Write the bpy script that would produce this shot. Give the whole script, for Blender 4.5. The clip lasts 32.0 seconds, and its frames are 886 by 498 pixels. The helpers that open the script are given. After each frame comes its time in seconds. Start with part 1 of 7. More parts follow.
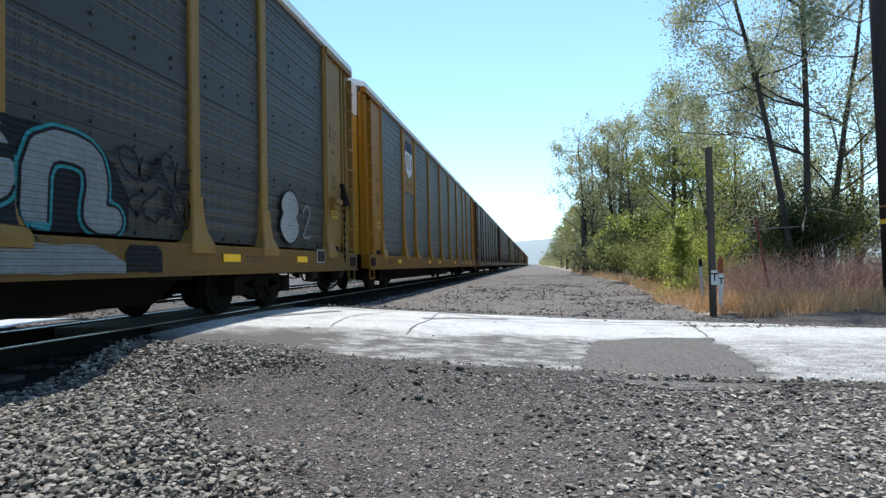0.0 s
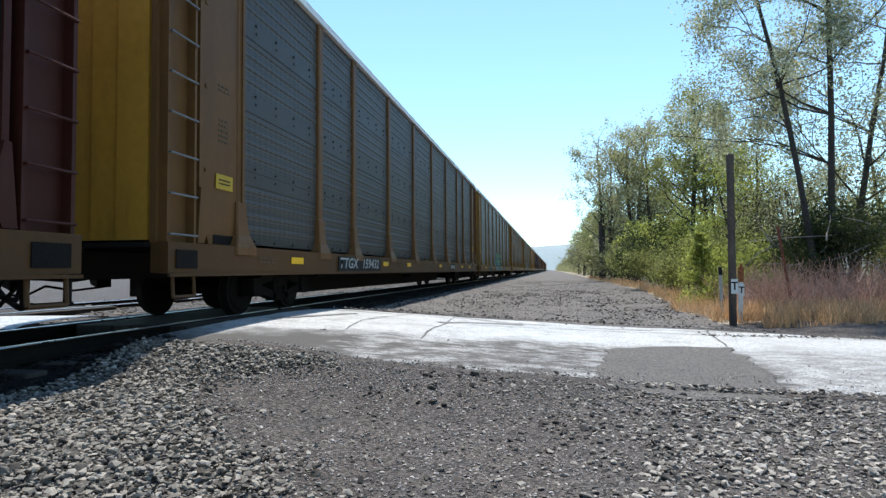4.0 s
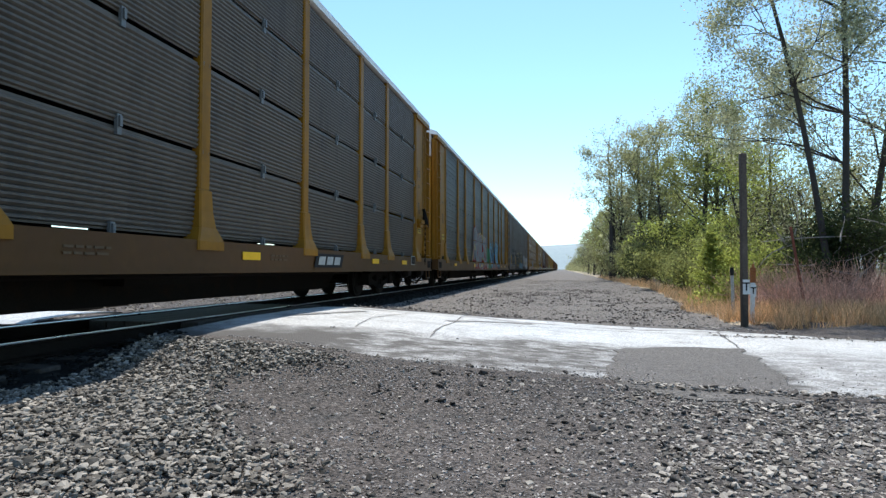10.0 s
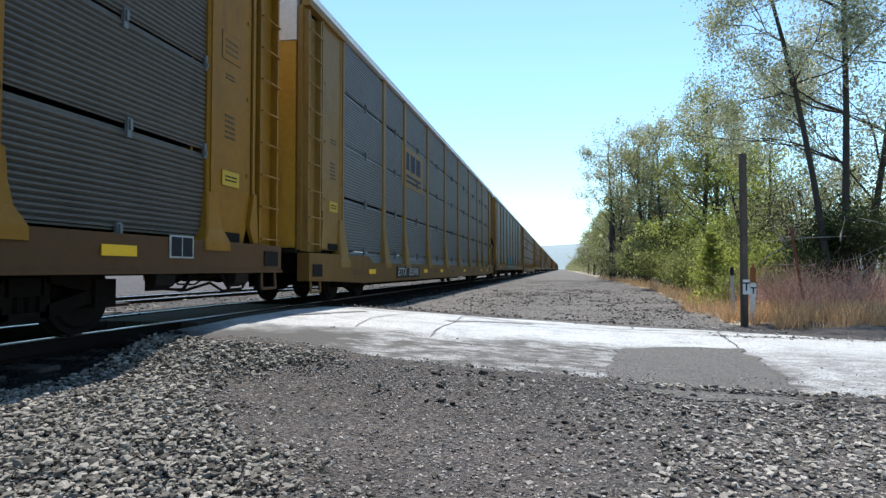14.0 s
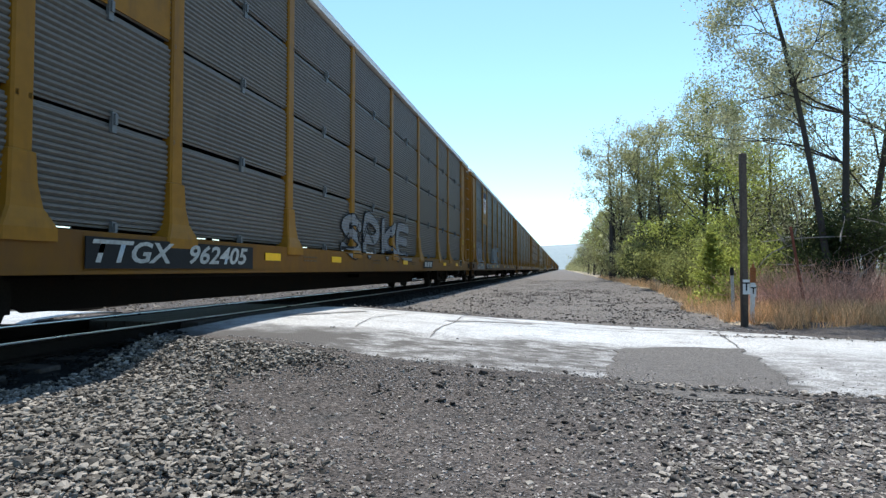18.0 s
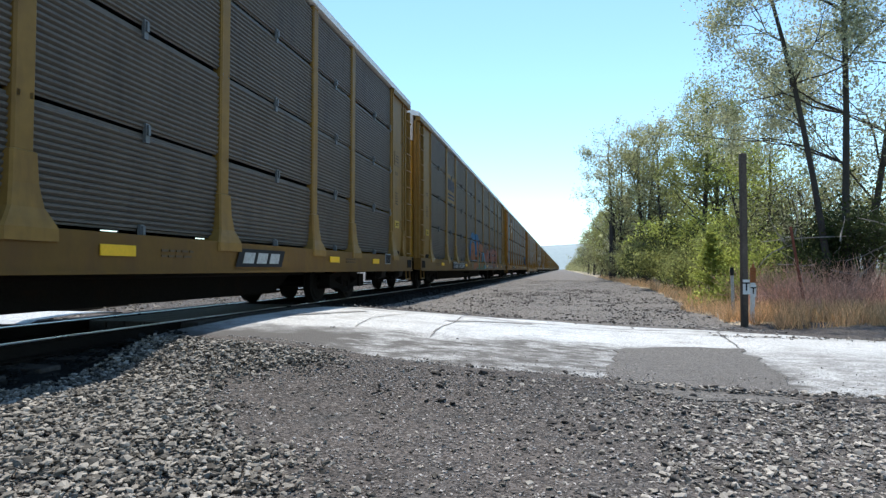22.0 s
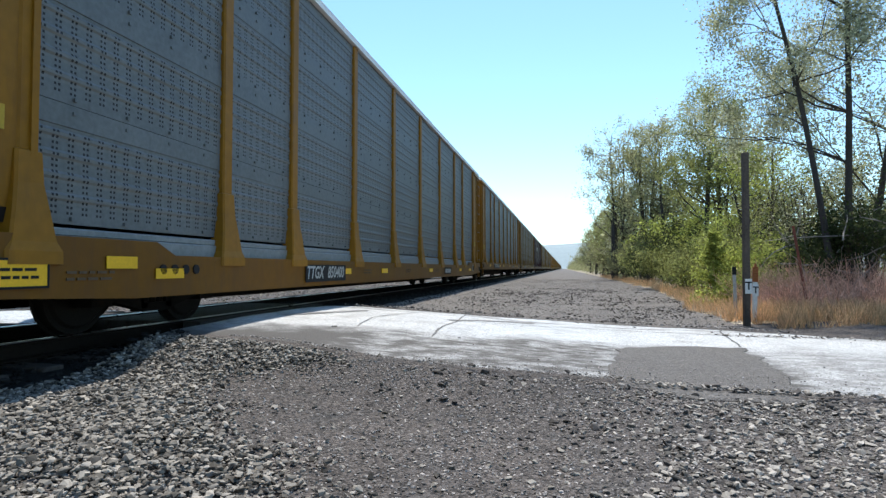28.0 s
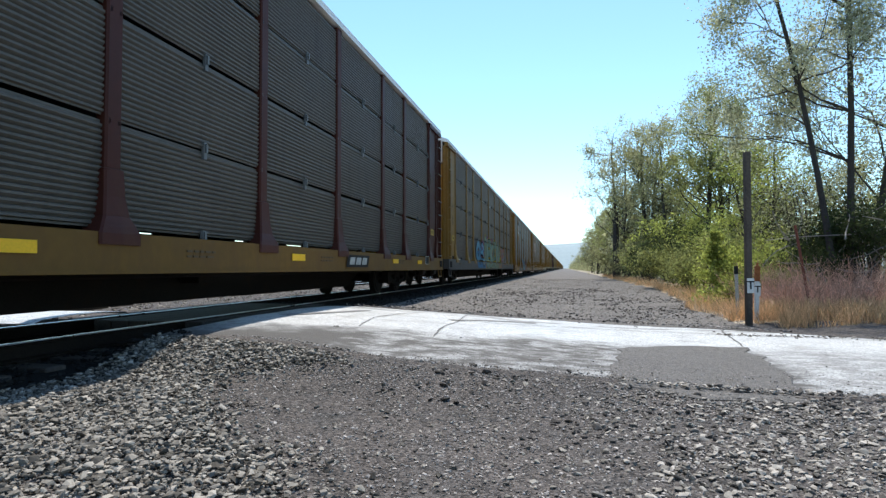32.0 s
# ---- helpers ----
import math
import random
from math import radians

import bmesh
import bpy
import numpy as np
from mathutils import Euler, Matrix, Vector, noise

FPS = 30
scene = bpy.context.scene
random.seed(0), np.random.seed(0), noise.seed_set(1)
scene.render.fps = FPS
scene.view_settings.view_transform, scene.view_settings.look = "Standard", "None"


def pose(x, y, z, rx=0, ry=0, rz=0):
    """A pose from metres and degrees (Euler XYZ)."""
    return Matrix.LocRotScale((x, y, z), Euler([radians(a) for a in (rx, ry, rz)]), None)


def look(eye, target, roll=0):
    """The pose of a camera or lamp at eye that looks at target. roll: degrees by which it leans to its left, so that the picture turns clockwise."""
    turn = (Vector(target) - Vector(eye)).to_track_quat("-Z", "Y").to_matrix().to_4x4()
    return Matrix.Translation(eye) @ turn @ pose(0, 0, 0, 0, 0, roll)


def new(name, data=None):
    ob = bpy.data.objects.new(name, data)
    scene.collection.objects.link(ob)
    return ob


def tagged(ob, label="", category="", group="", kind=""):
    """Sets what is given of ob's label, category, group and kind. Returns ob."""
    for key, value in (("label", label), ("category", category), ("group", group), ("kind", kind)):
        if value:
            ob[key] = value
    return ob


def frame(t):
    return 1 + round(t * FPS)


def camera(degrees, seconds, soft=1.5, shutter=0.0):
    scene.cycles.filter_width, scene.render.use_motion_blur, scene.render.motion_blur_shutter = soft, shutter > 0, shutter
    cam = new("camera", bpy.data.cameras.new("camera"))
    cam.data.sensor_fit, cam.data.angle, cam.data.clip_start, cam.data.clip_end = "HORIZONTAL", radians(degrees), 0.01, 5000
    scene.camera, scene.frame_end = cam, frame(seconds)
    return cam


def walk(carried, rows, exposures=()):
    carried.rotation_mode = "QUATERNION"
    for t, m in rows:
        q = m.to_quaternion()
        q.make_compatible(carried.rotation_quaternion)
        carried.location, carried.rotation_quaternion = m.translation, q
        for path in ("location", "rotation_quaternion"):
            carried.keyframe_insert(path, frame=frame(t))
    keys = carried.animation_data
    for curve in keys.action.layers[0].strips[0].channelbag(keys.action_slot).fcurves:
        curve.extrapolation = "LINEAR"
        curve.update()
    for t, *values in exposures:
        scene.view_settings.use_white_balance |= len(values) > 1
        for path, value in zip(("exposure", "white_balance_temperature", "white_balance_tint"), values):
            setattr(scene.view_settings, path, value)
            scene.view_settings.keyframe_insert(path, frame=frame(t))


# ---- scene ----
import itertools
# ---------- camera and its turns ----------
EYE = (0.0, 0.0, 0.70)
cam = camera(75.38, 32.0, soft=1.4)
TURNS = (
    (0, 91.728, 1.336, 9.142),
    (0.5, 91.677, 1.196, 8.178),
    (1, 91.605, 1.043, 7.933),
    (1.5, 91.551, 0.948, 8.380),
    (2, 91.562, 0.740, 8.576),
    (2.5, 91.706, 0.617, 9.151),
    (3, 92.032, 0.533, 9.874),
    (3.5, 92.135, 0.461, 10.354),
    (5.5, 92.203, 0.287, 11.877),
    (6, 92.155, 0.151, 12.168),
    (6.5, 92.122, 0.107, 12.299),
    (7, 92.046, 0.089, 11.902),
    (7.5, 92.029, 0.056, 11.698),
    (9, 92.029, 0.056, 11.698),
    (22, 92.029, 0.056, 11.698),
    (22.5, 92.010, 0.063, 11.571),
    (23, 91.928, 0.062, 11.575),
    (23.5, 91.921, 0.101, 11.734),
    (24, 91.936, 0.095, 11.868),
    (25, 91.957, 0.142, 11.811),
    (25.5, 91.992, 0.147, 11.859),
    (27.5, 91.961, 0.093, 11.849),
    (28.5, 91.962, 0.039, 11.924),
    (29.5, 91.966, 0.053, 12.001),
    (30.5, 91.944, 0.150, 12.055),
    (32, 91.949, 0.165, 12.034),
)
walk(cam, [(t, pose(*EYE, rx, ry, rz)) for t, rx, ry, rz in TURNS], exposures=((0.0, 0.55, 6500, 8.0), (32.0, 0.55, 6500, 8.0)))

# ---------- sun, sky, exposure ----------
SUN_ELEV, SUN_LEFT = 67.0, 7.5          # degrees; the sun stands ahead along the track, a little to its left
world = bpy.data.worlds.new("sky")
scene.world = world
world.use_nodes = True
wn, wl = world.node_tree.nodes, world.node_tree.links
sky = wn.new("ShaderNodeTexSky")
sky.sky_type, sky.sun_disc = "NISHITA", False
sky.sun_elevation, sky.sun_rotation = radians(SUN_ELEV), radians(-SUN_LEFT)
sky.air_density, sky.dust_density, sky.ozone_density = 1.0, 0.05, 2.0
hue = wn.new("ShaderNodeMix")               # the clear, slightly green-blue of this sky
hue.data_type, hue.blend_type = "RGBA", "MULTIPLY"
hue.inputs["Factor"].default_value = 1.0
hue.inputs["B"].default_value = (0.87, 1.0, 1.0, 1)
wl.new(sky.outputs[0], hue.inputs["A"])
wl.new(hue.outputs["Result"], wn["Background"].inputs[0])
wn["Background"].inputs[1].default_value = 0.180
sun = new("sun", bpy.data.lights.new("sun", "SUN"))
sun.data.energy, sun.data.angle, sun.data.color = 4.6, radians(0.53), (1.0, 0.95, 0.88)
ce, se = math.cos(radians(SUN_ELEV)), math.sin(radians(SUN_ELEV))
sun.matrix_basis = look((-ce * math.sin(radians(SUN_LEFT)) * 50, ce * math.cos(radians(SUN_LEFT)) * 50, se * 50), (0, 0, 0))

# ---------- the plan: rail tops at z 0, the track runs along y ----------
TRACK = -5.93          # centre of the track
TRACK2 = -10.4         # centre of the second track
CAR = 28.57            # from coupler to coupler


def travel(t):
    """How far the coupling behind the first seen car has gone along y at t seconds."""
    u = t / 32
    return 13.997 + 846.57 * u - 28.19 * u * u + 16.84 * u ** 3


def smooth(a, b, x):
    k = min(1.0, max(0.0, (x - a) / (b - a)))
    return k * k * (3 - 2 * k)


def road_z(x):
    u = min(1.0, max(0.0, (x + 4.4) / 6.0))
    z = -0.03 - 0.165 * (u + smooth(0, 1, u))
    if x < -11.8:
        z -= 0.3 * smooth(-11.8, -18, x)
    return z + 0.12 * smooth(6, 14, x)


def road_near(x):
    if x < -4.6:
        return 6.75
    return 5.28 - 0.15 * smooth(0.0, 1.0, x) + 0.32 * smooth(-1.6, -3.0, x) - 0.16 * max(0.0, x - 2.5) + 0.08 * math.sin(x * 1.3)


def road_far(x):
    if x < -7:
        return 8.6
    if x < 0:
        return max(10.7, 11.3 + 0.12 * x) + 0.08 * math.sin(x * 1.1)
    return 11.3 - 0.065 * min(x, 5) ** 2 - 0.35 * max(0.0, x - 5) + 0.08 * math.sin(x * 1.1)


def way_edge(y):
    """Where the gravel way gives over to the verge."""
    return 3.3 + 1.1 * smooth(13, 30, y) + 0.4 * noise.noise((0, y * 0.4, 5))


def ground_z(x, y):
    """The lie of the land: ballast beside the track, a flat gravel way, a low verge, level with the road's edges."""
    z = -0.40
    z += 0.12 * smooth(-2.6, -4.3, x) * smooth(7.0, 11.0, y) + 0.04 * smooth(-2.6, -4.3, x)
    z += 0.15 * smooth(-4.1, -4.8, x) * smooth(-13.5, -12.8, x)
    z -= 0.30 * smooth(-13.2, -15.5, x)
    z += 0.10 * smooth(3.0, 5.5, x) + 0.30 * smooth(8, 15, x)
    z += 0.035 * noise.noise((x * 0.7, y * 0.7, 3)) + 0.012 * noise.noise((x * 2.6, y * 2.6, 9))
    if -1.5 < y < 7.2:                       # heap of ballast beside the crossing
        z += 0.10 * smooth(-1.6, -2.6, x) * smooth(-4.3, -3.4, x) * smooth(7.2, 5.4, y)
    if -4.7 < x < 26:
        a, b = road_near(x), road_far(x)
        near = smooth(a - 1.3, a, y) if y < (a + b) / 2 else smooth(b + 1.3, b, y)
        z += (road_z(x) - 0.006 - z) * near
    return z


# ---------- materials ----------
def node(nt, kind, **inputs):
    n = nt.nodes.new(kind)
    for k, v in inputs.items():
        n.inputs[k.replace("_", " ")].default_value = v
    return n


def mat(name, col, rough=0.75, metal=0.0, var=0.25, scale=3.0, fine=40.0, bump=0.15, dist=0.004,
        dirt=None, dirt_amount=0.0, streaks=False, spec=0.3, by_world=False, island=0.0, translucent=0.0):
    """Paint, metal, stone or leaf: a base colour that varies at two scales, with stains and fine relief."""
    m = bpy.data.materials.new(name)
    m.use_nodes = True
    nt = m.node_tree
    L = nt.links.new
    b = nt.nodes["Principled BSDF"]
    b.inputs["Metallic"].default_value = metal
    b.inputs["Specular IOR Level"].default_value = spec
    if by_world:
        co = nt.nodes.new("ShaderNodeNewGeometry").outputs["Position"]
    else:
        tc = nt.nodes.new("ShaderNodeTexCoord").outputs["Object"]
        oi = nt.nodes.new("ShaderNodeObjectInfo").outputs["Random"]
        mul = node(nt, "ShaderNodeMath")
        mul.operation = "MULTIPLY"
        mul.inputs[1].default_value = 37.0
        L(oi, mul.inputs[0])
        add = nt.nodes.new("ShaderNodeVectorMath")
        L(tc, add.inputs[0])
        L(mul.outputs[0], add.inputs[1])
        co = add.outputs[0]
    n1 = node(nt, "ShaderNodeTexNoise", Scale=scale, Detail=6.0, Roughness=0.6)
    n2 = node(nt, "ShaderNodeTexNoise", Scale=fine, Detail=3.0)
    L(co, n1.inputs["Vector"])
    L(co, n2.inputs["Vector"])
    mx = nt.nodes.new("ShaderNodeMath")
    mx.operation = "MULTIPLY_ADD"
    L(n2.outputs["Fac"], mx.inputs[0])
    mx.inputs[1].default_value = 0.5
    half = nt.nodes.new("ShaderNodeMath")
    half.operation = "MULTIPLY"
    half.inputs[1].default_value = 0.5
    L(n1.outputs["Fac"], half.inputs[0])
    L(half.outputs[0], mx.inputs[2])
    ramp = nt.nodes.new("ShaderNodeValToRGB")
    e = ramp.color_ramp.elements
    e[0].position, e[1].position = 0.3, 0.7
    e[0].color = (*[c * (1 - var) for c in col], 1)
    e[1].color = (*[min(1, c * (1 + var)) for c in col], 1)
    L(mx.outputs[0], ramp.inputs[0])
    out = ramp.outputs[0]
    if dirt:
        mp = nt.nodes.new("ShaderNodeMapping")
        mp.inputs["Scale"].default_value = (2.2, 2.2, 0.45) if streaks else (1.3, 1.3, 1.3)
        L(co, mp.inputs["Vector"])
        n3 = node(nt, "ShaderNodeTexNoise", Scale=1.6, Detail=8.0, Roughness=0.68)
        L(mp.outputs[0], n3.inputs["Vector"])
        r3 = nt.nodes.new("ShaderNodeValToRGB")
        r3.color_ramp.elements[0].position = 0.62 - 0.3 * dirt_amount
        r3.color_ramp.elements[1].position = 0.80 - 0.2 * dirt_amount
        L(n3.outputs["Fac"], r3.inputs[0])
        mix = nt.nodes.new("ShaderNodeMix")
        mix.data_type = "RGBA"
        L(r3.outputs[0], mix.inputs["Factor"])
        L(out, mix.inputs["A"])
        mix.inputs["B"].default_value = (*dirt, 1)
        out = mix.outputs["Result"]
    if island:
        gi = nt.nodes.new("ShaderNodeNewGeometry").outputs["Random Per Island"]
        mr = nt.nodes.new("ShaderNodeMapRange")
        mr.inputs["To Min"].default_value, mr.inputs["To Max"].default_value = 1 - island, 1 + island
        L(gi, mr.inputs["Value"])
        vm = nt.nodes.new("ShaderNodeVectorMath")
        vm.operation = "SCALE"
        L(out, vm.inputs[0])
        L(mr.outputs[0], vm.inputs["Scale"])
        out = vm.outputs[0]
    L(out, b.inputs["Base Color"])
    rr = nt.nodes.new("ShaderNodeMapRange")
    rr.inputs["To Min"].default_value, rr.inputs["To Max"].default_value = max(0.05, rough - 0.12), min(1, rough + 0.12)
    L(n1.outputs["Fac"], rr.inputs["Value"])
    L(rr.outputs[0], b.inputs["Roughness"])
    if bump:
        bp = node(nt, "ShaderNodeBump", Strength=bump, Distance=dist)
        L(n2.outputs["Fac"], bp.inputs["Height"])
        L(bp.outputs[0], b.inputs["Normal"])
    if translucent:
        tr = nt.nodes.new("ShaderNodeBsdfTranslucent")
        L(out, tr.inputs["Color"])
        ms = nt.nodes.new("ShaderNodeMixShader")
        ms.inputs[0].default_value = translucent
        L(b.outputs[0], ms.inputs[1])
        L(tr.outputs[0], ms.inputs[2])
        L(ms.outputs[0], nt.nodes["Material Output"].inputs[0])
    return m


RUST = (0.10, 0.045, 0.022)
GRIME = (0.035, 0.030, 0.026)


def paint(name, col, grime=0.35):
    col = tuple(c * k for c, k in zip(col, (0.61, 0.552, 0.52)))
    return mat(name, col, rough=0.55, spec=0.20, var=0.16, scale=0.9, fine=9, bump=0.12, dist=0.003, dirt=tuple(c * 0.55 + g * 0.35 for c, g in zip(col, RUST)), dirt_amount=grime, streaks=True)


YELLOW = paint("yellow_paint", (0.385, 0.188, 0.014), 0.32)
ORANGE = paint("orange_yellow_paint", (0.455, 0.208, 0.010), 0.25)
CREAM = paint("faded_cream_yellow_paint", (0.35, 0.212, 0.054), 0.35)
TAN = paint("dulled_tan_yellow_paint", (0.225, 0.116, 0.038), 0.45)
MAROON = paint("maroon_paint", (0.088, 0.024, 0.016), 0.25)
DOOR_YELLOW = paint("end_door_yellow", (0.66, 0.37, 0.050), 0.25)
# the post paints again, darker and more stained, for the side sills
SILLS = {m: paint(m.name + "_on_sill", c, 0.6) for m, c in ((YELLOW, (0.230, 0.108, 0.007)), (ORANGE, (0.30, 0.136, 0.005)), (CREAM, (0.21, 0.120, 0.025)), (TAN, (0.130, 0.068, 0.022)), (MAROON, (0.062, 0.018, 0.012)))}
DULL_GREY = mat("dull_grey_sill_paint", (0.055, 0.052, 0.050), rough=0.6, var=0.3, scale=2, fine=26, bump=0.2, dirt=(0.05, 0.03, 0.02), dirt_amount=0.4, streaks=True)
WHITE = paint("roof_white_paint", (1.0, 0.98, 0.94), 0.12)
CAR_GREY = paint("warm_grey_paint", (0.20, 0.180, 0.162), 0.3)
ROOF = mat("galvanised_roof", (0.78, 0.77, 0.75), rough=0.5, metal=0.0, var=0.12, scale=2)
FADED = mat("faded_dark_lettering", (0.095, 0.062, 0.035), rough=0.7, var=0.3, bump=0.05)
BLACK_PAINT = mat("black_lettering_paint", (0.016, 0.016, 0.017), rough=0.6, spec=0.12, var=0.2, bump=0.05)
WHITE_PAINT = mat("white_lettering_paint", (0.62, 0.62, 0.60), rough=0.6, var=0.2, bump=0.05)
WORN_WHITE = mat("worn_white_lettering", (0.33, 0.33, 0.31), rough=0.65, var=0.4, scale=9, fine=40, bump=0.05)
BRIGHT_YELLOW = mat("reflective_yellow_tape", (0.75, 0.42, 0.015), rough=0.45, var=0.12, bump=0.03)
LABEL_YELLOW = mat("dull_yellow_label", (0.42, 0.27, 0.02), rough=0.5, var=0.15, bump=0.03)
RED_TAPE = mat("reflective_red_tape", (0.32, 0.025, 0.022), rough=0.4, var=0.12, bump=0.03)
# grimy running gear, coloured near black to include the shade under the cars
UNDER = mat("grimy_shade_dark_underframe", (0.012, 0.010, 0.009), rough=0.85, spec=0.12, var=0.4, dirt=(0.022, 0.012, 0.007), dirt_amount=0.3)
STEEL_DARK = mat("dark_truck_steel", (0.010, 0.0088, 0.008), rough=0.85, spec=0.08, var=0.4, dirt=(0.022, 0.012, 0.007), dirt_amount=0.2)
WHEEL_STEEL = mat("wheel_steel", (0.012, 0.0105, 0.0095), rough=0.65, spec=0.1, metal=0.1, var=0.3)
GALV = mat("galvanised_clip", (0.15, 0.153, 0.155), rough=0.5, metal=0.3, var=0.15)
INSIDE = mat("dark_car_interior", (0.05, 0.05, 0.05), rough=0.9, var=0.2)


def panel_mat(name, col, holes, grime=0.15):
    """Galvanised side sheet; holes: punched in rows of short columns."""
    col = tuple(c * 0.66 for c in col)
    m = mat(name, col, rough=0.50, metal=0.1, spec=0.28, var=0.24, scale=1.3, fine=18, bump=0.14, dist=0.003,
            dirt=tuple(c * 0.45 + 0.02 for c in col), dirt_amount=grime, streaks=True)
    if not holes:
        return m
    nt = m.node_tree
    L = nt.links.new
    b = nt.nodes["Principled BSDF"]
    tc = nt.nodes.new("ShaderNodeTexCoord")
    sp = nt.nodes.new("ShaderNodeSeparateXYZ")
    L(tc.outputs["Object"], sp.inputs[0])

    def calc(op, a, c):
        n = nt.nodes.new("ShaderNodeMath")
        n.operation = op
        for i, v in enumerate((a, c)):
            if isinstance(v, (int, float)):
                n.inputs[i].default_value = v
            else:
                L(v, n.inputs[i])
        return n.outputs[0]

    def band(v, pitch, lo, hi):
        f = calc("FRACT", calc("DIVIDE", calc("ADD", v, 50.0), pitch), 0.0)
        return calc("MULTIPLY", calc("GREATER_THAN", f, lo), calc("LESS_THAN", f, hi))

    y, z = sp.outputs["Y"], sp.outputs["Z"]
    col_mask = calc("MULTIPLY", band(y, 0.0425, 0.22, 0.78), band(y, 0.17, 0.0, 0.5))
    row_mask = band(z, 0.052, 0.25, 0.70)
    area = calc("MULTIPLY", calc("GREATER_THAN", z, 0.07), calc("LESS_THAN", z, 0.86))
    rub = calc("MULTIPLY", calc("MULTIPLY", band(calc("SUBTRACT", z, 0.10), 0.19, 0.56, 0.97), area), 0.16)
    was = b.inputs["Base Color"].links[0].from_socket
    dust = nt.nodes.new("ShaderNodeMix")
    dust.data_type = "RGBA"
    L(rub, dust.inputs["Factor"])
    L(was, dust.inputs["A"])
    dust.inputs["B"].default_value = (0.22, 0.19, 0.15, 1)
    L(dust.outputs["Result"], b.inputs["Base Color"])
    mask = calc("MULTIPLY", calc("MULTIPLY", col_mask, row_mask), area)
    old = b.inputs["Base Color"].links[0].from_socket
    mix = nt.nodes.new("ShaderNodeMix")
    mix.data_type = "RGBA"
    L(mask, mix.inputs["Factor"])
    L(old, mix.inputs["A"])
    mix.inputs["B"].default_value = (0.012, 0.012, 0.013, 1)
    L(mix.outputs["Result"], b.inputs["Base Color"])
    return m


SHEET = {
    "light": ((0.190, 0.200, 0.201), 0.1), "blue": ((0.135, 0.142, 0.144), 0.12), "grey": ((0.118, 0.107, 0.097), 0.15),
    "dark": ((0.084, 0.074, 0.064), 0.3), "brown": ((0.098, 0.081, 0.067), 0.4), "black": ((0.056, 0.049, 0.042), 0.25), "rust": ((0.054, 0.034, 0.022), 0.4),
}
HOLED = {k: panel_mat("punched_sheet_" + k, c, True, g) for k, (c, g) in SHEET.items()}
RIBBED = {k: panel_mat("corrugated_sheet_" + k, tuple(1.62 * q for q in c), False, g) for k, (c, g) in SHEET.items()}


def spray(name, col):
    m = mat("spray_" + name, tuple(c * 0.72 for c in col), rough=0.6, spec=0.12, var=0.25, scale=1.3, fine=14, bump=0.04)
    nt = m.node_tree
    b = nt.nodes["Principled BSDF"]
    sp = nt.nodes.new("ShaderNodeSeparateXYZ")
    nt.links.new(nt.nodes.new("ShaderNodeTexCoord").outputs["Object"], sp.inputs[0])
    last = sp.outputs["Z"]
    for op, k in (("MULTIPLY", math.tau / 0.0605), ("SINE", 0.0), ("MULTIPLY", 1.6), ("MINIMUM", 0.7), ("MAXIMUM", -0.7)):
        q = nt.nodes.new("ShaderNodeMath")
        q.operation = op
        q.inputs[1].default_value = k
        nt.links.new(last, q.inputs[0])
        last = q.outputs[0]
    bp = nt.nodes.new("ShaderNodeBump")
    bp.inputs["Strength"].default_value, bp.inputs["Distance"].default_value = 0.8, 0.012
    nt.links.new(last, bp.inputs["Height"])
    nt.links.new(b.inputs["Normal"].links[0].from_socket, bp.inputs["Normal"])
    nt.links.new(bp.outputs[0], b.inputs["Normal"])
    return m


SPRAY = {n: spray(n, c) for n, c in {
    "white": (0.37, 0.37, 0.365), "pale": (0.25, 0.26, 0.265), "black": (0.015, 0.015, 0.017), "red": (0.32, 0.025, 0.022), "grey": (0.27, 0.262, 0.258),
    "cream": (0.52, 0.43, 0.20), "blue": (0.045, 0.18, 0.35), "sky": (0.15, 0.36, 0.48), "teal": (0.04, 0.26, 0.28), "green": (0.07, 0.22, 0.10),
    "lime": (0.26, 0.42, 0.22), "mint": (0.22, 0.32, 0.24), "purple": (0.20, 0.045, 0.15), "orange": (0.40, 0.145, 0.055), "yellow": (0.55, 0.38, 0.05),
    "navy": (0.022, 0.034, 0.072), "pink": (0.42, 0.16, 0.20), "brick": (0.35, 0.13, 0.09)}.items()}


# ---------- mesh tools ----------
def boxm(bm, x0, x1, y0, y1, z0, z1):
    v = [bm.verts.new(p) for p in ((x0, y0, z0), (x1, y0, z0), (x1, y1, z0), (x0, y1, z0), (x0, y0, z1), (x1, y0, z1), (x1, y1, z1), (x0, y1, z1))]
    for f in ((3, 2, 1, 0), (4, 5, 6, 7), (0, 1, 5, 4), (1, 2, 6, 5), (2, 3, 7, 6), (3, 0, 4, 7)):
        bm.faces.new([v[i] for i in f])
    return v


def prism(bm, pts, y0, y1):
    """An outline of (x, z) points drawn out along y."""
    a = [bm.verts.new((x, y0, z)) for x, z in pts]
    b = [bm.verts.new((x, y1, z)) for x, z in pts]
    n = len(pts)
    for i in range(n):
        bm.faces.new((a[i], a[(i + 1) % n], b[(i + 1) % n], b[i]))
    bm.faces.new(a[::-1])
    bm.faces.new(b)


